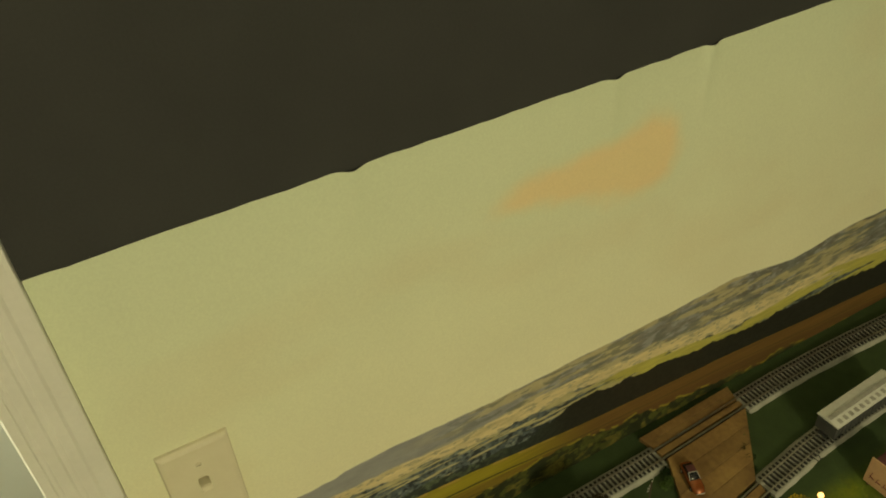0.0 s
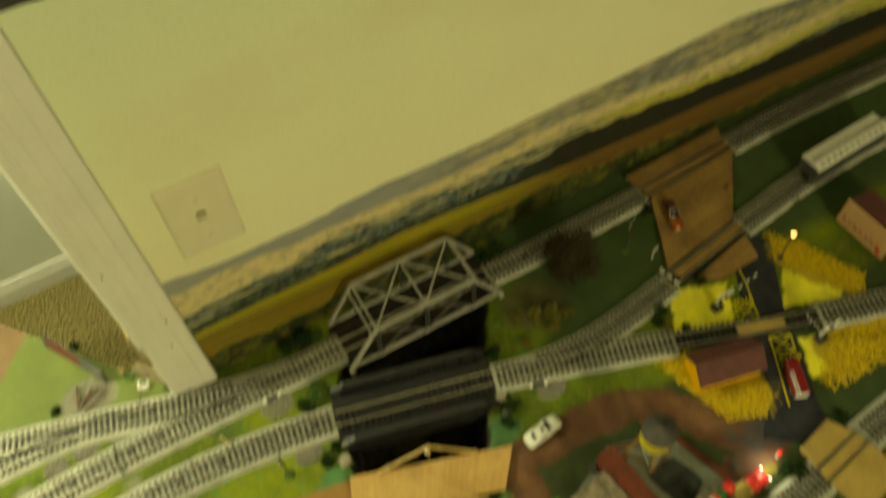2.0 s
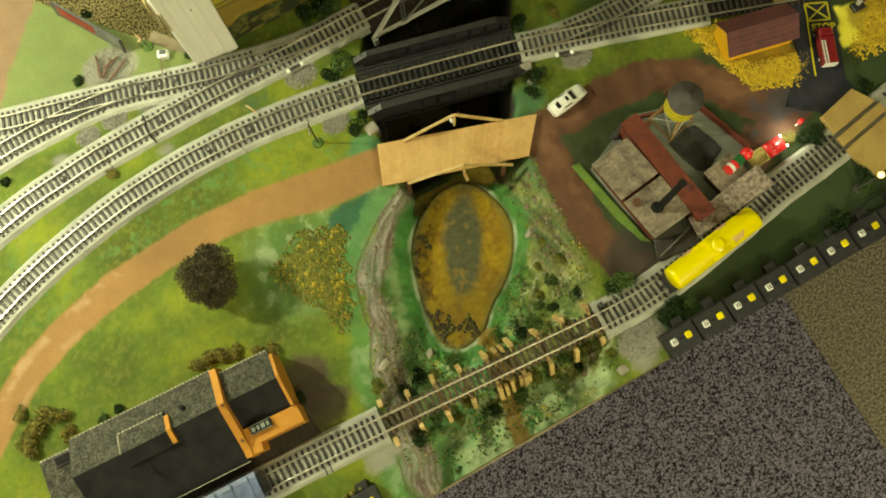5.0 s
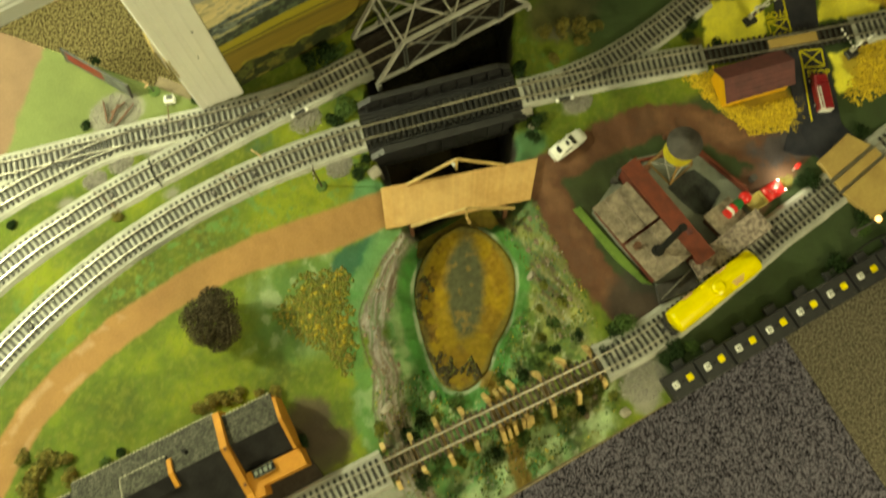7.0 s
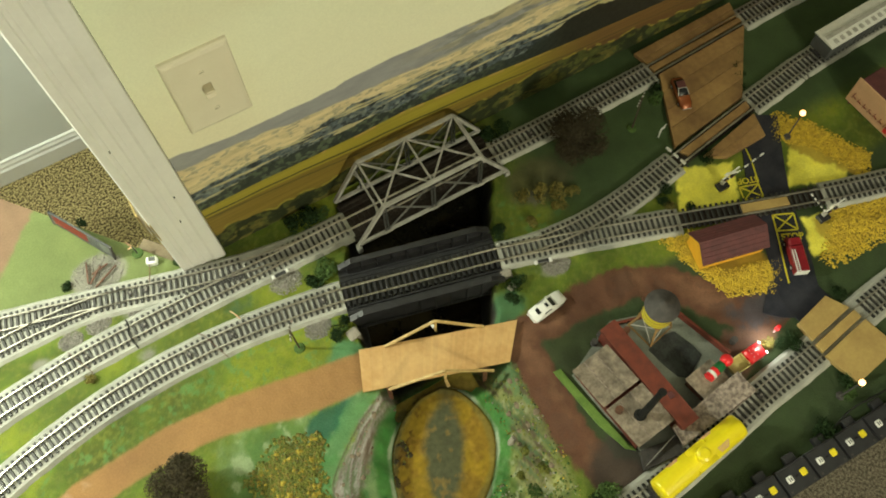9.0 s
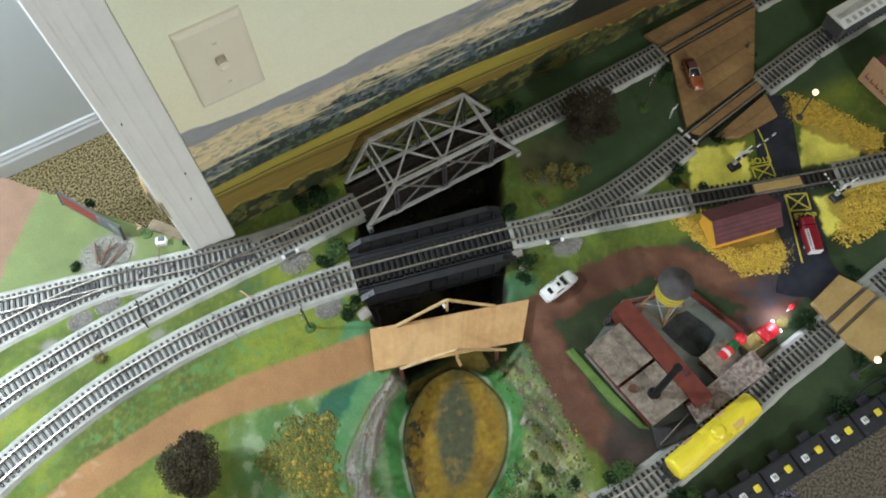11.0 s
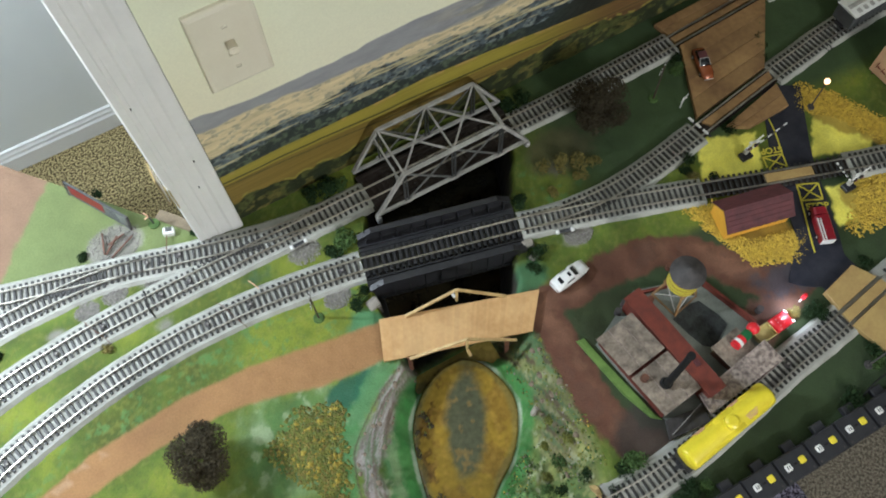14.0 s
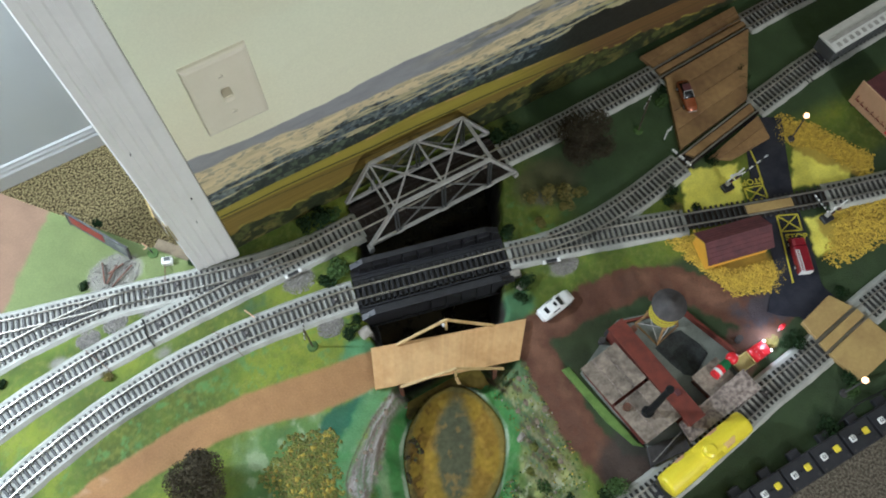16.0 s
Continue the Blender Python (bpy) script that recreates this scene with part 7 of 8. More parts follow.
# ---- telegraph poles ----
for x, y, h, a in ((-0.0060, -0.1780, 0.066, 70), (0.5410, -0.1190, 0.075, 30)):
    tp = thing("telegraph_pole", "thin brown model telegraph pole with crossarm", "pole", pose(x, y, 0, 0, 0, a), group="telegraph poles")
    bm = bmesh.new()
    beam(bm, (0, 0, -0.002), (0, 0, h), 0, r=(0.0013, 0.0010), seg=8)
    part("post", bm, M_TRUNK, tp)
    bm = bmesh.new()
    beam(bm, (0, 0, -0.001), (0, 0, 0.0020), 0, r=(0.0080, 0.0060), seg=12)
    part("base", bm, M_FOAM_GR, tp)
    for z in (h - 0.004, h - 0.010):
        bm = bmesh.new()
        beam(bm, (-0.010, 0.0012, z), (0.010, 0.0012, z), 0.0012, 0.0014)
        arm = part("crossarm", bm, M_TRUNK, tp)
        for xx in (-0.009, -0.004, 0.004, 0.009):
            bm = bmesh.new()
            beam(bm, (xx, 0.0012, z), (xx, 0.0012, z + 0.0024), 0, r=0.0006, seg=6)
            part("insulator", bm, M_WHITE, arm)

# ---- billboards ----
bb = thing("billboard", "low dark-framed billboard with a red and grey picture", "billboard", pose(-0.1925, 0.1010, 0.0, 0, 0, -59.5) @ pose(0, 0, 0, -10, 0, 0))
bm = bmesh.new()
box(bm, (0, 0, 0.0155), (0.104, 0.0016, 0.0230))
part("panel", bm, M_CONCRETE, bb)
for z in (0.0042, 0.0268):
    bm = bmesh.new()
    box(bm, (0, 0, z), (0.106, 0.0030, 0.0022))
    part("frame_rail", bm, M_DARKGREY, bb)
for x in (-0.0525, 0.0525):
    bm = bmesh.new()
    box(bm, (x, 0, 0.0135), (0.0026, 0.0032, 0.0290))
    part("frame_post", bm, M_SOOT, bb)
bm = bmesh.new()
box(bm, (-0.018, -0.0011, 0.0160), (0.058, 0.0007, 0.0170))
pic = part("picture", bm, M_RED, bb, "red printed area")
for k in range(4):
    bm = bmesh.new()
    box(bm, (0.025, -0.0011, 0.0090 + k * 0.0042), (0.024 - k * 0.003, 0.0006, 0.0016))
    part("print_bar", bm, M_DARKGREY, bb)
b2 = thing("billboard", "cream hand-lettered billboard with dark red script on maroon posts", "billboard", pose(0.8310, -0.2720, 0.0, 0, 0, 94))
bm = bmesh.new()
box(bm, (0, 0, 0.0300), (0.082, 0.0018, 0.0500), bevel=0.0004)
part("panel", bm, M_CREAM, b2)
for x in (-0.034, 0.034):
    bm = bmesh.new()
    beam(bm, (x, -0.0022, -0.002), (x, -0.0022, 0.0520), 0.0026, 0.0026)
    part("post", bm, M_MAROON, b2)
    bm = bmesh.new()
    beam(bm, (x, -0.0240, 0.0), (x, -0.0030, 0.0400), 0.0022, 0.0022)
    part("brace", bm, M_MAROON, b2)
face = pose(0.8310, -0.2720, 0.0, 0, 0, 94) @ Matrix(((-1, 0, 0, 0.012), (0, 0, 1, 0.0013), (0, 1, 0, 0.0435), (0, 0, 0, 1)))
words("fresh up", 0.0165, face @ pose(0, 0, 0, 0, 0, 3), M_DARKRED, b2, "dark red words fresh up")
for k, w in enumerate((0.0080, 0.0055, 0.0055, 0.0055, 0.0060, 0.0055, 0.0070)):
    bm = bmesh.new()
    x0 = 0.034 - k * 0.0098
    beam(bm, (x0, 0.0012, 0.0165), (x0 - 0.0016, 0.0012, 0.0165 + w * 1.5), 0.0008, 0.0019, up=(0, 1, 0))
    beam(bm, (x0 - 0.0014, 0.0012, 0.0165 + w * 0.5), (x0 - 0.0062, 0.0012, 0.0170 + w * 0.2), 0.0008, 0.0016, up=(0, 1, 0))
    part("script_bar", bm, M_DARKRED, b2)
bm = bmesh.new()
box(bm, (-0.031, 0.0012, 0.0130), (0.0075, 0.0008, 0.0075), bevel=0.0003)
part("printed_mark", bm, M_BRIGHTRED, b2, "red printed mark")
bm = bmesh.new()
box(bm, (0.012, -0.034, 0.0180), (0.060, 0.044, 0.0360), bevel=0.001)
hut = part("hut_wall", bm, M_MAROON, b2, "dark red hut behind the sign")

# ---- turnout controllers along the front edge ----


def controller(x, y, a=0.0, big=False):
    ob = thing("turnout_controller", "black turnout control box with white and yellow buttons" if not big else "black turnout control box with a white numbered button", "control box", pose(x, y, -0.001, 0, 0, a), group="turnout control boxes")
    bm = bmesh.new()
    loft(bm, [(-0.0212, 0.0150, 0.0, 0.0120, 0.3), (-0.0205, 0.0158, 0.0, 0.0135, 0.25), (0.0205, 0.0158, 0.0, 0.0135, 0.25), (0.0212, 0.0150, 0.0, 0.0120, 0.3)])
    part("case", bm, M_BLACK, ob)
    for sx, m in ((-0.0100, M_WHITE), (0.0095, M_BTN_YELLOW)):
        bm = bmesh.new()
        box(bm, (sx, 0.0010, 0.0142), (0.0084, 0.0084, 0.0026), bevel=0.0012)
        bt_ = part("button", bm, m, ob, "white push button" if m is M_WHITE else "yellow push button")
        if m is M_WHITE:
            for k in (-0.0013, 0.0013):
                bm = bmesh.new()
                box(bm, (sx + k, 0.0010, 0.0156), (0.0011, 0.0042, 0.0004))
                part("number_bar", bm, M_DARKGREY, bt_)
    bm = bmesh.new()
    box(bm, (0, 0.0010, 0.0138), (0.0040, 0.0016, 0.0008))
    part("slide_slot", bm, M_RUBBER, ob)
    for sx in (-0.0165, 0.0165):
        bm = bmesh.new()
        beam(bm, (sx, -0.0120, 0.0125), (sx, -0.0120, 0.0138), 0, r=0.0016, seg=10)
        part("screw", bm, M_SOOT, ob)
    bm = bmesh.new()
    box(bm, (0.0190 - 0.012, 0.0205, 0.0050), (0.0150, 0.0110, 0.0090), bevel=0.001)
    part("terminal_block", bm, M_BLACK, ob)
    return ob


for k in range(10):
    controller(0.2535 + 0.0441 * k, -0.6100)
controller(-0.1620, -0.5930, 0, True)
for sx in (-0.178, -0.168, -0.158):
    bm = bmesh.new()
    beam(bm, (sx, -0.5735, -0.001), (sx, -0.5735, 0.0075), 0, r=0.0032, seg=12)
    beam(bm, (sx, -0.5735, 0.0075), (sx, -0.5735, 0.0090), 0, r=(0.0022, 0.0016), seg=10)
    tagged(part("terminal_screw", bm, M_FOAM_OL), "small brass-coloured terminal screw beside the control box", "screw", group="terminal screws")

# ---- track fittings ----


def throw(x, y, a, label):
    ob = thing("turnout_throw", label, "turnout lever", pose(x, y, 0.0045, 0, 0, a), group="turnout levers")
    bm = bmesh.new()
    box(bm, (0, 0, 0.0014), (0.0150, 0.0042, 0.0030), bevel=0.0006)
    part("slide", bm, M_BLACK, ob)
    for s in (-1, 1):
        bm = bmesh.new()
        box(bm, (s * 0.0098, 0, 0.0016), (0.0046, 0.0056, 0.0034), bevel=0.0008)
        part("end_cap", bm, M_WHITE, ob)


throw(0.0155, -0.0765, 0, "black turnout slide lever with white end caps")
throw(0.3220, -0.2315, -17, "black turnout slide lever with white end caps")
for x, y in ((-0.399, -0.162), (-0.130, -0.1195), (-0.073, -0.122), (-0.306, -0.0625), (-0.244, -0.0575), (-0.165, -0.0545), (-0.127, -0.0545), (-0.165, -0.004), (-0.146, -0.0105), (-0.125, -0.014), (0.047, -0.138), (0.41, -0.0585), (0.455, -0.523 + 0.010)):
    ob = thing("track_sensor", "small dark sensor plug between the rails", "sensor", pose(x, y, TIE_TOP, 0, 0, random.uniform(-20, 20)), group="track sensors")
    bm = bmesh.new()
    box(bm, (0, 0, 0.0004), (0.0062, 0.0070, 0.0016), bevel=0.0005)
    pl = part("plug", bm, M_SOOT, ob)
    bm = bmesh.new()
    beam(bm, (0.001, 0, 0.001), (0.001, 0, 0.0022), 0, r=0.0016, seg=8)
    part("head", bm, M_GRAVEL, pl)


def wire(pts, r, material, label):
    cu = bpy.data.curves.new("wire", "CURVE")
    cu.dimensions, cu.bevel_depth, cu.bevel_resolution = "3D", r, 2
    sp = cu.splines.new("NURBS")
    sp.points.add(len(pts) - 1)
    for q, p in zip(sp.points, pts):
        q.co = (*p, 1)
    sp.use_endpoint_u, sp.order_u = True, 3
    cu.materials.append(material)
    return tagged(new("wire", cu), label, "wire", group="thin wires")


wire([(-0.1835, -0.036, 0.005), (-0.181, -0.048, 0.010), (-0.186, -0.056, 0.011), (-0.185, -0.066, 0.010), (-0.1825, -0.079, 0.004)], 0.0009, M_RUBBER, "black wire looping over the middle track")
wire([(-0.262, -0.040, 0.005), (-0.258, -0.052, 0.010), (-0.250, -0.065, 0.008), (-0.243, -0.083, 0.004)], 0.0004, M_RUST, "thin copper wire crossing the middle track")
wire([(-0.110, -0.097, 0.004), (-0.104, -0.106, 0.010), (-0.098, -0.122, 0.011), (-0.088, -0.148, 0.004)], 0.0004, M_RUST, "thin copper wire crossing the curved track")
wire([(-0.062, -0.094, 0.012), (-0.058, -0.100, 0.013), (-0.055, -0.108, 0.008)], 0.0009, M_CREAM, "short pale wire beside the curved track")
wire([(-0.128, 0.022, 0.006), (-0.133, 0.006, 0.010), (-0.137, -0.004, 0.009)], 0.0006, M_RUST, "thin brown wire from a white box to the yard track")
wire([(0.50, -0.590, 0.004), (0.53, -0.578, 0.012), (0.57, -0.582, 0.014), (0.62, -0.583, 0.006)], 0.0011, M_RUBBER, "black cable behind the control boxes")
for txt, x, y, a in (("12", 0.8030, -0.1755, 5), ("11", -0.1800, -0.5385, -2)):
    cu = bpy.data.curves.new("track_number", "FONT")
    cu.body, cu.size, cu.align_x, cu.align_y, cu.extrude = txt, 0.0135, "CENTER", "CENTER", 0.0001
    cu.materials.append(M_RUBBER)
    ob = tagged(new("track_number", cu), "black marker number %s on the pale roadbed" % txt, "number mark", group="track numbers")
    ob.matrix_world = pose(x, y, 0.0048, 0, 0, a)

# ---- small box and post by the doorway ----
wb = thing("relay_box", "small white box with a dark lid beside the yard track", "box", pose(-0.1240, 0.0250, 0.0, 0, 0, -20))
bm = bmesh.new()
box(bm, (0, 0, 0.0045), (0.0140, 0.0105, 0.0100), bevel=0.0014)
part("case", bm, M_WHITE, wb)
bm = bmesh.new()
box(bm, (0.001, 0.001, 0.0098), (0.0085, 0.0060, 0.0012), bevel=0.0004)
part("lid", bm, M_DARKGREY, wb)
hp = thing("hand_pump", "tiny pale post with a bent arm on a green base", "post", pose(-0.1370, 0.0480, 0.0))
bm = bmesh.new()
beam(bm, (0, 0, 0), (0, 0, 0.0016), 0, r=0.0075, seg=12)
part("base", bm, M_FOAM_GR, hp)
bm = bmesh.new()
beam(bm, (0, 0, 0), (-0.001, 0.003, 0.0180), 0, r=0.0010, seg=6)
part("post", bm, M_SOOT, hp)
bm = bmesh.new()
beam(bm, (-0.001, 0.003, 0.0170), (-0.004, 0.006, 0.0260), 0, r=0.0010, seg=6)
beam(bm, (-0.001, 0.003, 0.0170), (-0.006, 0.000, 0.0200), 0, r=0.0010, seg=6)
part("arm", bm, M_CREAM, hp)
for x, y, l, a in ((-0.205, 0.052, 0.030, 75), (-0.185, 0.036, 0.038, 25), (-0.196, 0.045, 0.028, 40), (-0.188, 0.050, 0.024, 10)):
    bm = bmesh.new()
    beam(bm, (-l / 2, 0, 0.0016), (l / 2, 0, 0.0030), 0.0018, 0.0018)
    tagged(part("timber", bm, M_RUST), "loose rusty brown timber on the gravel heap", "timber", group="loose timbers").matrix_world = pose(x, y, 0.001, 0, 0, a)
rp = thing("red_post", "little red and white post beside the asphalt", "post", pose(0.5230, -0.4560, 0.0))
bm = bmesh.new()
beam(bm, (0, 0, 0), (0, 0, 0.0120), 0, r=0.0012, seg=8)
part("stem", bm, M_WHITE, rp)
bm = bmesh.new()
beam(bm, (0, 0, 0.0120), (0, 0, 0.0215), 0, r=(0.0030, 0.0024), seg=10)
part("head", bm, M_BRIGHTRED, rp)

# ---- rocks ----
def rock(x, y, s, a, label, z=None, material=M_ROCK):
    z = ground_z(x, y) if z is None else z
    bm = bmesh.new()
    bmesh.ops.create_icosphere(bm, subdivisions=2, radius=1.0)
    rg = random.Random(int(x * 1e4) + int(y * 1e4))
    for v in bm.verts:
        k = 1 + 0.35 * noise.noise(v.co * 1.7 + Vector((x * 50, y * 50, 0)))
        v.co = Vector((v.co.x * s[0] * k, v.co.y * s[1] * k, v.co.z * s[2] * k))
    ob = tagged(part("rock", bm, material), label, "rock", group="creek rocks")
    ob.matrix_world = pose(x, y, z, 0, 0, a)


for x, y, sz, a in ((-0.066, -0.462, (0.0105, 0.0048, 0.005), 18), (0.172, -0.405, (0.0085, 0.0048, 0.005), 25), (0.178, -0.607, (0.008, 0.006, 0.004), 0), (-0.012, -0.474, (0.007, 0.005, 0.004), 30)):
    rock(x, y, sz, a, "flat grey stone lying on the creek bank")
rg = random.Random(8)
for k in range(46):
    t = rg.random()
    i = int(t * (len(CREEK) - 1))
    u = t * (len(CREEK) - 1) - i
    x = CREEK[i][0] * (1 - u) + CREEK[i + 1][0] * u + rg.uniform(-0.019, 0.019)
    y = CREEK[i][1] * (1 - u) + CREEK[i + 1][1] * u
    s = rg.uniform(0.0014, 0.0034)
    rock(x, y, (s, s * rg.uniform(0.6, 1.6), s * 0.45), rg.uniform(0, 180), "grey-brown rock of the dry creek bed", None, M_ROCKBR)
for k in range(18):
    y = rg.uniform(-0.60, -0.33)
    x = float(np.interp(-y, [-v for v in BANK_Y], BANK_R)) - rg.uniform(0.0, 0.035)
    s = rg.uniform(0.002, 0.0042)
    rock(x, y, (s, s * rg.uniform(0.6, 1.6), s * 0.6), rg.uniform(0, 180), "brownish rock on the far creek bank", None, M_ROCKBR)

# ---- trees and bushes ----
tree(-0.1930, -0.2770, 0.0400, 0.080, "round dark brown-green model tree on the meadow", 11)
tree(0.4540, -0.1120, 0.0450, 0.080, "dark olive model tree between the tracks", 12)
DK = "clump of dark green foliage"
for i, (x, y, r) in enumerate(((0.069, -0.098, 0.017), (0.050, -0.110, 0.013), (0.046, -0.184, 0.013), (0.058, -0.176, 0.010), (0.296, -0.168, 0.013), (0.286, -0.158, 0.010), (0.275, -0.243, 0.014), (0.262, -0.254, 0.010),
                               (0.082, -0.016, 0.018), (0.060, -0.018, 0.014), (0.102, -0.022, 0.012), (0.362, -0.030, 0.015), (0.385, -0.026, 0.013), (0.521, -0.222, 0.011), (0.510, -0.236, 0.009), (0.596, -0.100, 0.012), (0.610, -0.080, 0.011),
                               (0.603, -0.212, 0.012), (0.724, -0.124, 0.010), (0.732, -0.108, 0.010), (0.745, -0.092, 0.010), (0.711, -0.143, 0.009), (0.538, -0.262, 0.008), (-0.236, 0.049, 0.008), (-0.094, 0.008, 0.007),
                               (0.232, -0.512, 0.016), (0.216, -0.520, 0.012), (0.500, -0.583, 0.016), (0.486, -0.590, 0.012), (0.561, -0.548, 0.014), (0.552, -0.562, 0.010), (0.536, -0.478, 0.014), (0.520, -0.472, 0.012),
                               (0.272, -0.574, 0.014), (0.256, -0.582, 0.012), (0.288, -0.580, 0.010), (0.628, -0.455, 0.011), (-0.062, -0.504, 0.014), (-0.040, -0.492, 0.012), (0.098, -0.508, 0.012), (0.121, -0.505, 0.012),
                               (0.150, -0.500, 0.009), (0.180, -0.500, 0.011), (-0.070, -0.556, 0.014), (0.140, -0.580, 0.007), (-0.385, -0.353, 0.009), (-0.366, -0.352, 0.007),
                               (-0.170, -0.448, 0.009), (-0.186, 0.128, 0.007), (-0.372, -0.030, 0.007), (0.010, -0.495, 0.011), (0.020, -0.575, 0.012), (0.196, -0.535, 0.010))):
    bush(x, y, r, M_FOAM_DK if i % 5 else M_FOAM_GR, DK if i % 5 else "clump of mid green foliage", 100 + i, n=int(70 + r * 4500))
for i, (x, y, r) in enumerate(((0.350, -0.135, 0.012), (0.372, -0.145, 0.014), (0.395, -0.152, 0.015), (0.412, -0.160, 0.011), (0.340, -0.175, 0.010), (0.385, -0.172, 0.010), (0.513, -0.248, 0.008), (-0.245, -0.352, 0.014), (-0.228, -0.358, 0.012),
                               (-0.214, -0.362, 0.010), (-0.262, -0.352, 0.010), (-0.172, -0.378, 0.012), (-0.190, -0.374, 0.008), (-0.250, -0.085, 0.008), (-0.460, -0.325, 0.016), (-0.440, -0.318, 0.014), (-0.475, -0.340, 0.016), (-0.425, -0.330, 0.010), (0.506, -0.466, 0.010),
                               (-0.430, -0.350, 0.012), (-0.47, -0.30, 0.010))):
    bush(x, y, r, M_FOAM_OL, "dry olive and yellow shrub", 300 + i, n=int(70 + r * 4000))

for i, (x, y, r) in enumerate(((-0.045, -0.545, 0.011), (-0.020, -0.560, 0.009), (0.000, -0.548, 0.010), (0.060, -0.575, 0.010), (0.085, -0.565, 0.012), (0.110, -0.570, 0.010), (0.130, -0.560, 0.009), (0.160, -0.565, 0.010), (0.175, -0.585, 0.008),
                               (0.165, -0.470, 0.010), (0.145, -0.475, 0.008), (0.185, -0.455, 0.009), (0.135, -0.490, 0.010), (-0.085, -0.480, 0.010), (-0.020, -0.500, 0.009), (0.075, -0.500, 0.008), (0.178, -0.425, 0.008), (0.160, -0.445, 0.007))):
    bush(x, y, r, M_MOSS if i % 3 else M_FOAM_GR, "low mossy clump among the trestle timbers" if y < -0.495 else "low mossy clump on the creek bank", 500 + i, h=0.6, n=int(70 + r * 4000))

# ---- loose scatter: one object of a kind ----
rs = np.random.RandomState(17)


def scatter(n, fn, size, material, label, name="ground_foam"):
    """fn gives arrays of candidate x, y and a fixed height or None for the ground's."""
    X_, Y_, Z_ = np.zeros(0), np.zeros(0), None
    for _ in range(40):
        a, b, Z_ = fn(3000)
        X_, Y_ = np.r_[X_, a], np.r_[Y_, b]
        if len(X_) >= n:
            break
    X_, Y_ = X_[:n], Y_[:n]
    z = height(X_[None], Y_[None])[0] + size * 0.3 if Z_ is None else np.full(len(X_), Z_)
    return tagged(crumbs(name, np.c_[X_, Y_, z], size, material, rng=rs), label, "scatter", kind="stuff")


def in_poly(poly, ragged=0.006):
    xs_, ys_ = [p[0] for p in poly], [p[1] for p in poly]

    def pick(m):
        x, y = rs.uniform(min(xs_) - ragged, max(xs_) + ragged, m), rs.uniform(min(ys_) - ragged, max(ys_) + ragged, m)
        ok = area_dist(x[None], y[None], poly)[0] < rs.uniform(-ragged, ragged, m)
        return x[ok], y[ok], None
    return pick


HAY = ([(0.475, -0.284), (0.515, -0.292), (0.505, -0.345), (0.520, -0.362), (0.596, -0.382), (0.560, -0.412), (0.505, -0.388)],
       [(0.728, -0.198), (0.762, -0.238), (0.800, -0.318), (0.770, -0.345), (0.762, -0.31), (0.735, -0.262), (0.700, -0.232)],
       [(0.700, -0.365), (0.800, -0.375), (0.775, -0.425), (0.650, -0.425), (0.640, -0.408)])
for poly in HAY:
    scatter(2300, in_poly(poly), 0.0016, M_FOAM_YE, "golden yellow foam crumbs glued over the meadow")
FLOWERS = [(-0.128, -0.300), (-0.078, -0.276), (-0.036, -0.292), (-0.056, -0.340), (-0.070, -0.380), (-0.090, -0.398), (-0.094, -0.367), (-0.111, -0.341)]
scatter(1500, in_poly(FLOWERS, 0.012), 0.0022, M_MOSS, "olive flower foam on the meadow slope")
scatter(420, in_poly(FLOWERS, 0.010), 0.0024, M_FOAM_OL, "dry flower foam on the meadow slope")
scatter(60, in_poly(FLOWERS, 0.004), 0.0032, M_MUSTARD, "yellow flower foam on the meadow slope")


def valley_spot(m):
    y = rs.uniform(-0.615, -0.44, m)
    l, r = np.interp(-y, [-v for v in BANK_Y], BANK_L), np.interp(-y, [-v for v in BANK_Y], BANK_R)
    x = l - 0.005 + rs.rand(m) * (r - l + 0.015)
    ok = (area_dist(x[None], y[None], POND)[0] > 0.008) & (np.abs(y + 0.5235 + (x + 0.1) * 0.0727) > 0.008) & (fbm(x, y, 35, 3, 88) > rs.uniform(0.36, 0.64, m))
    return x[ok], y[ok], None


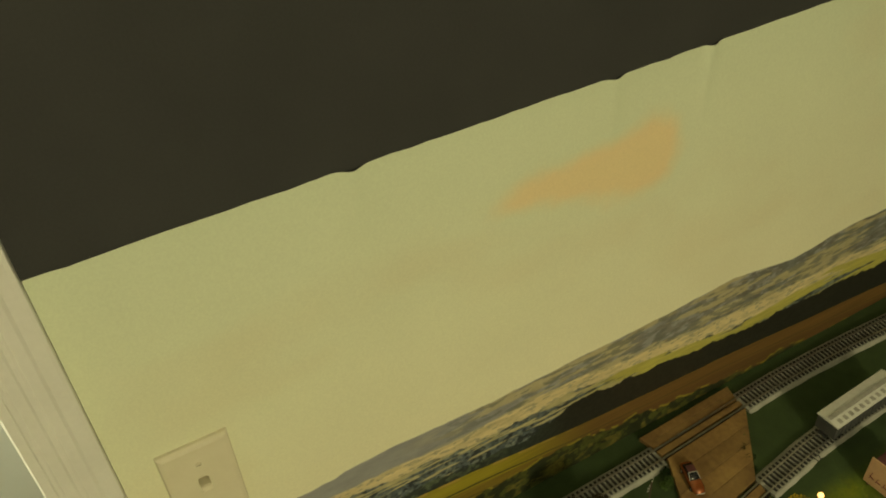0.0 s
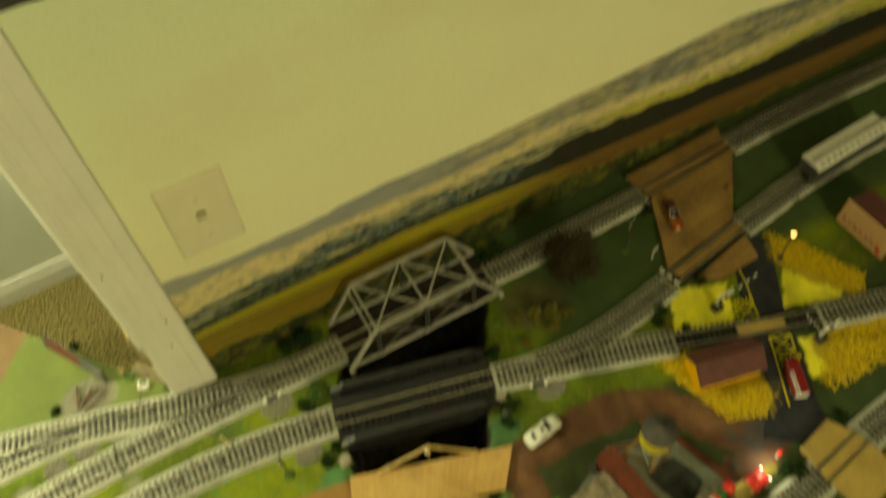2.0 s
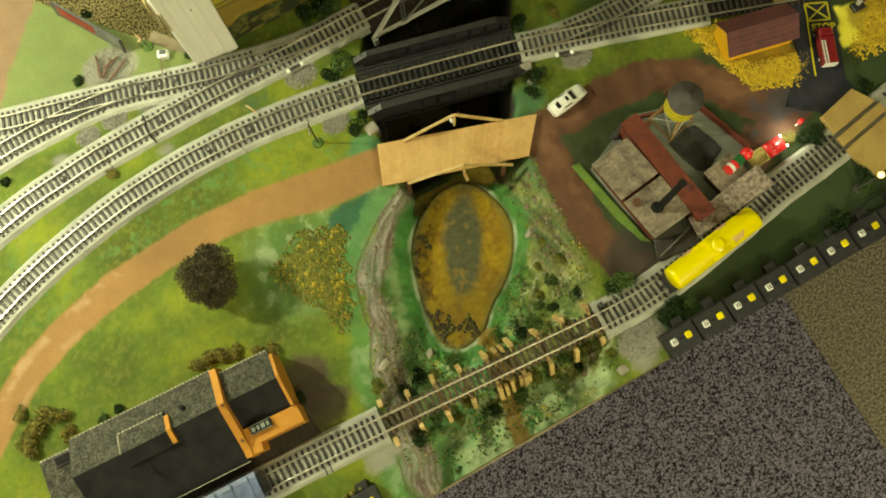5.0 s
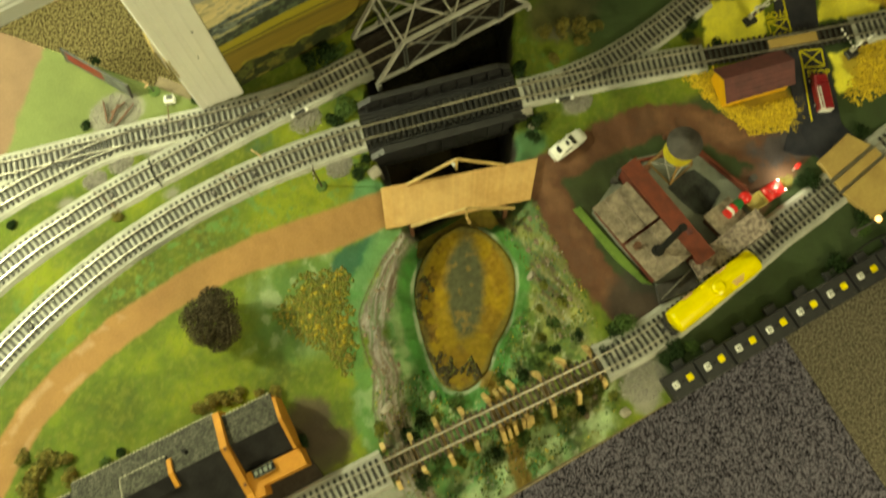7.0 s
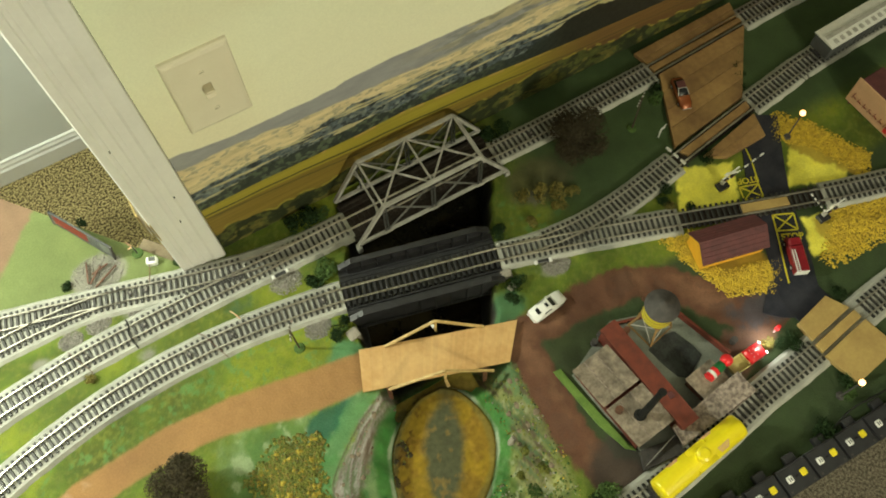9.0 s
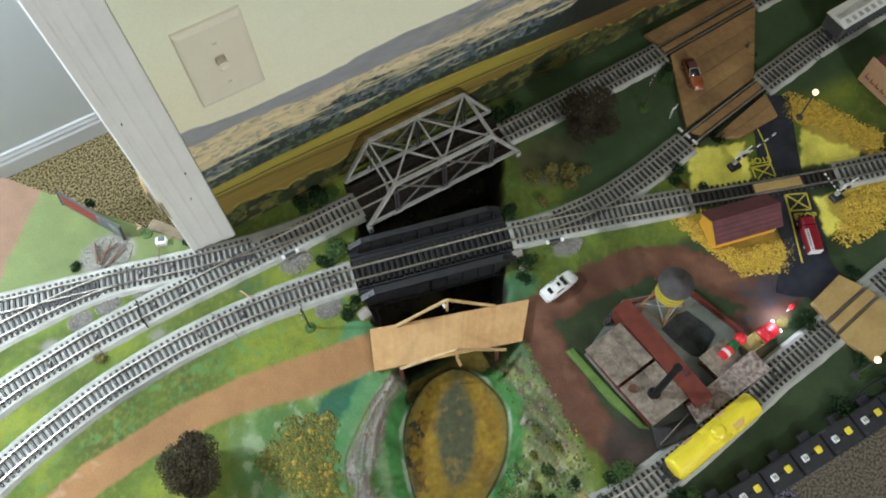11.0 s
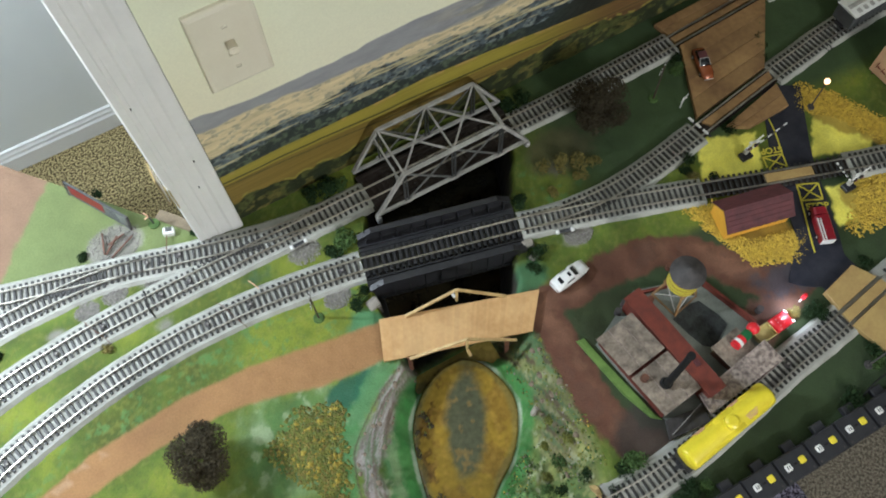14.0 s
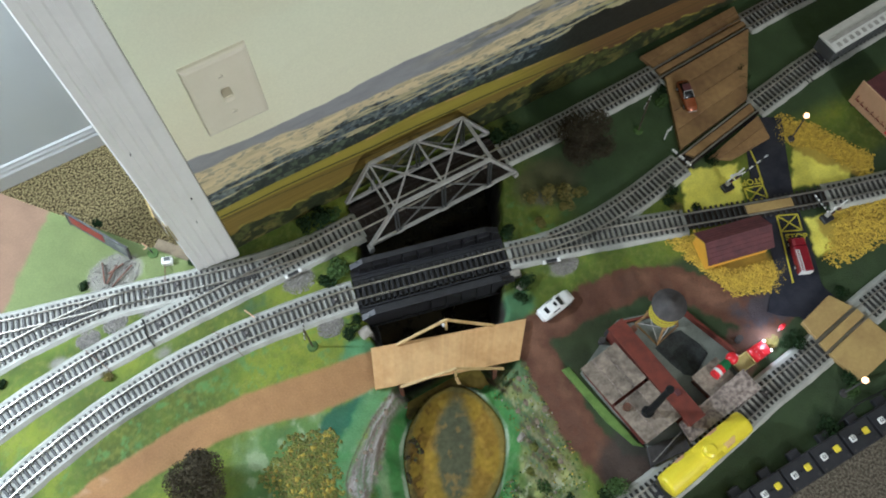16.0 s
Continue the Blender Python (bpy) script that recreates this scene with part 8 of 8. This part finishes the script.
scatter(220, valley_spot, 0.0011, M_FOAM_DK, "dark green foam tufts on the creek banks")
scatter(900, valley_spot, 0.0014, M_FOAM_GR, "green foam tufts on the creek banks")
scatter(900, valley_spot, 0.0012, M_MOSS, "olive foam tufts on the creek banks")
scatter(170, valley_spot, 0.0011, M_FOAM_YE, "yellow foam specks on the creek banks")
scatter(180, valley_spot, 0.0012, M_ROCK, "pale stones on the creek banks", "pebbles")


def right_bank(m):
    y = rs.uniform(-0.50, -0.33, m)
    x = np.interp(-y, [-v for v in BANK_Y], BANK_R) - rs.uniform(-0.004, 0.045, m)
    ok = area_dist(x[None], y[None], POND)[0] > 0.010
    return x[ok], y[ok], None


scatter(260, right_bank, 0.0013, M_MOSS, "olive foam on the rocky bank")
scatter(40, right_bank, 0.0011, M_FOAM_DK, "dark foam on the rocky bank")
scatter(24, right_bank, 0.0014, M_ROCK, "pale stones on the rocky bank", "pebbles")


def disc(cx, cy, r):
    def pick(m):
        a, d = rs.uniform(0, 6.3, m), r * np.sqrt(rs.rand(m))
        return cx + np.cos(a) * d, cy + np.sin(a) * d * 0.8, 0.0006 if cy > -0.5 else None
    return pick


for cx, cy, r in ((-0.195, 0.045, 0.036), (-0.217, -0.021, 0.017), (-0.255, -0.026, 0.016), (-0.160, -0.028, 0.020), (0.018, -0.088, 0.022), (0.026, -0.166, 0.018), (0.337, -0.241, 0.020), (0.214, -0.586, 0.03)):
    scatter(500, disc(cx, cy, r), 0.0010, M_GRAVEL, "grey gravel beside the track", "gravel")


def pond_left(m):
    x, y = rs.uniform(0.006, 0.055, m), rs.uniform(-0.485, -0.335, m)
    d = area_dist(x[None], y[None], POND)[0]
    ok = (d > -0.026) & (d < -0.002) & (fbm(x, y, 50, 3, 12) > rs.uniform(0.40, 0.62, m))
    return x[ok], y[ok], POND_Z + 0.001


scatter(300, pond_left, 0.0019, M_FOAM_BR, "dark brown weed clumps along the pond edge", "pond_weed")
scatter(120, pond_left, 0.0015, M_MOSS, "olive weed clumps along the pond edge", "pond_weed")
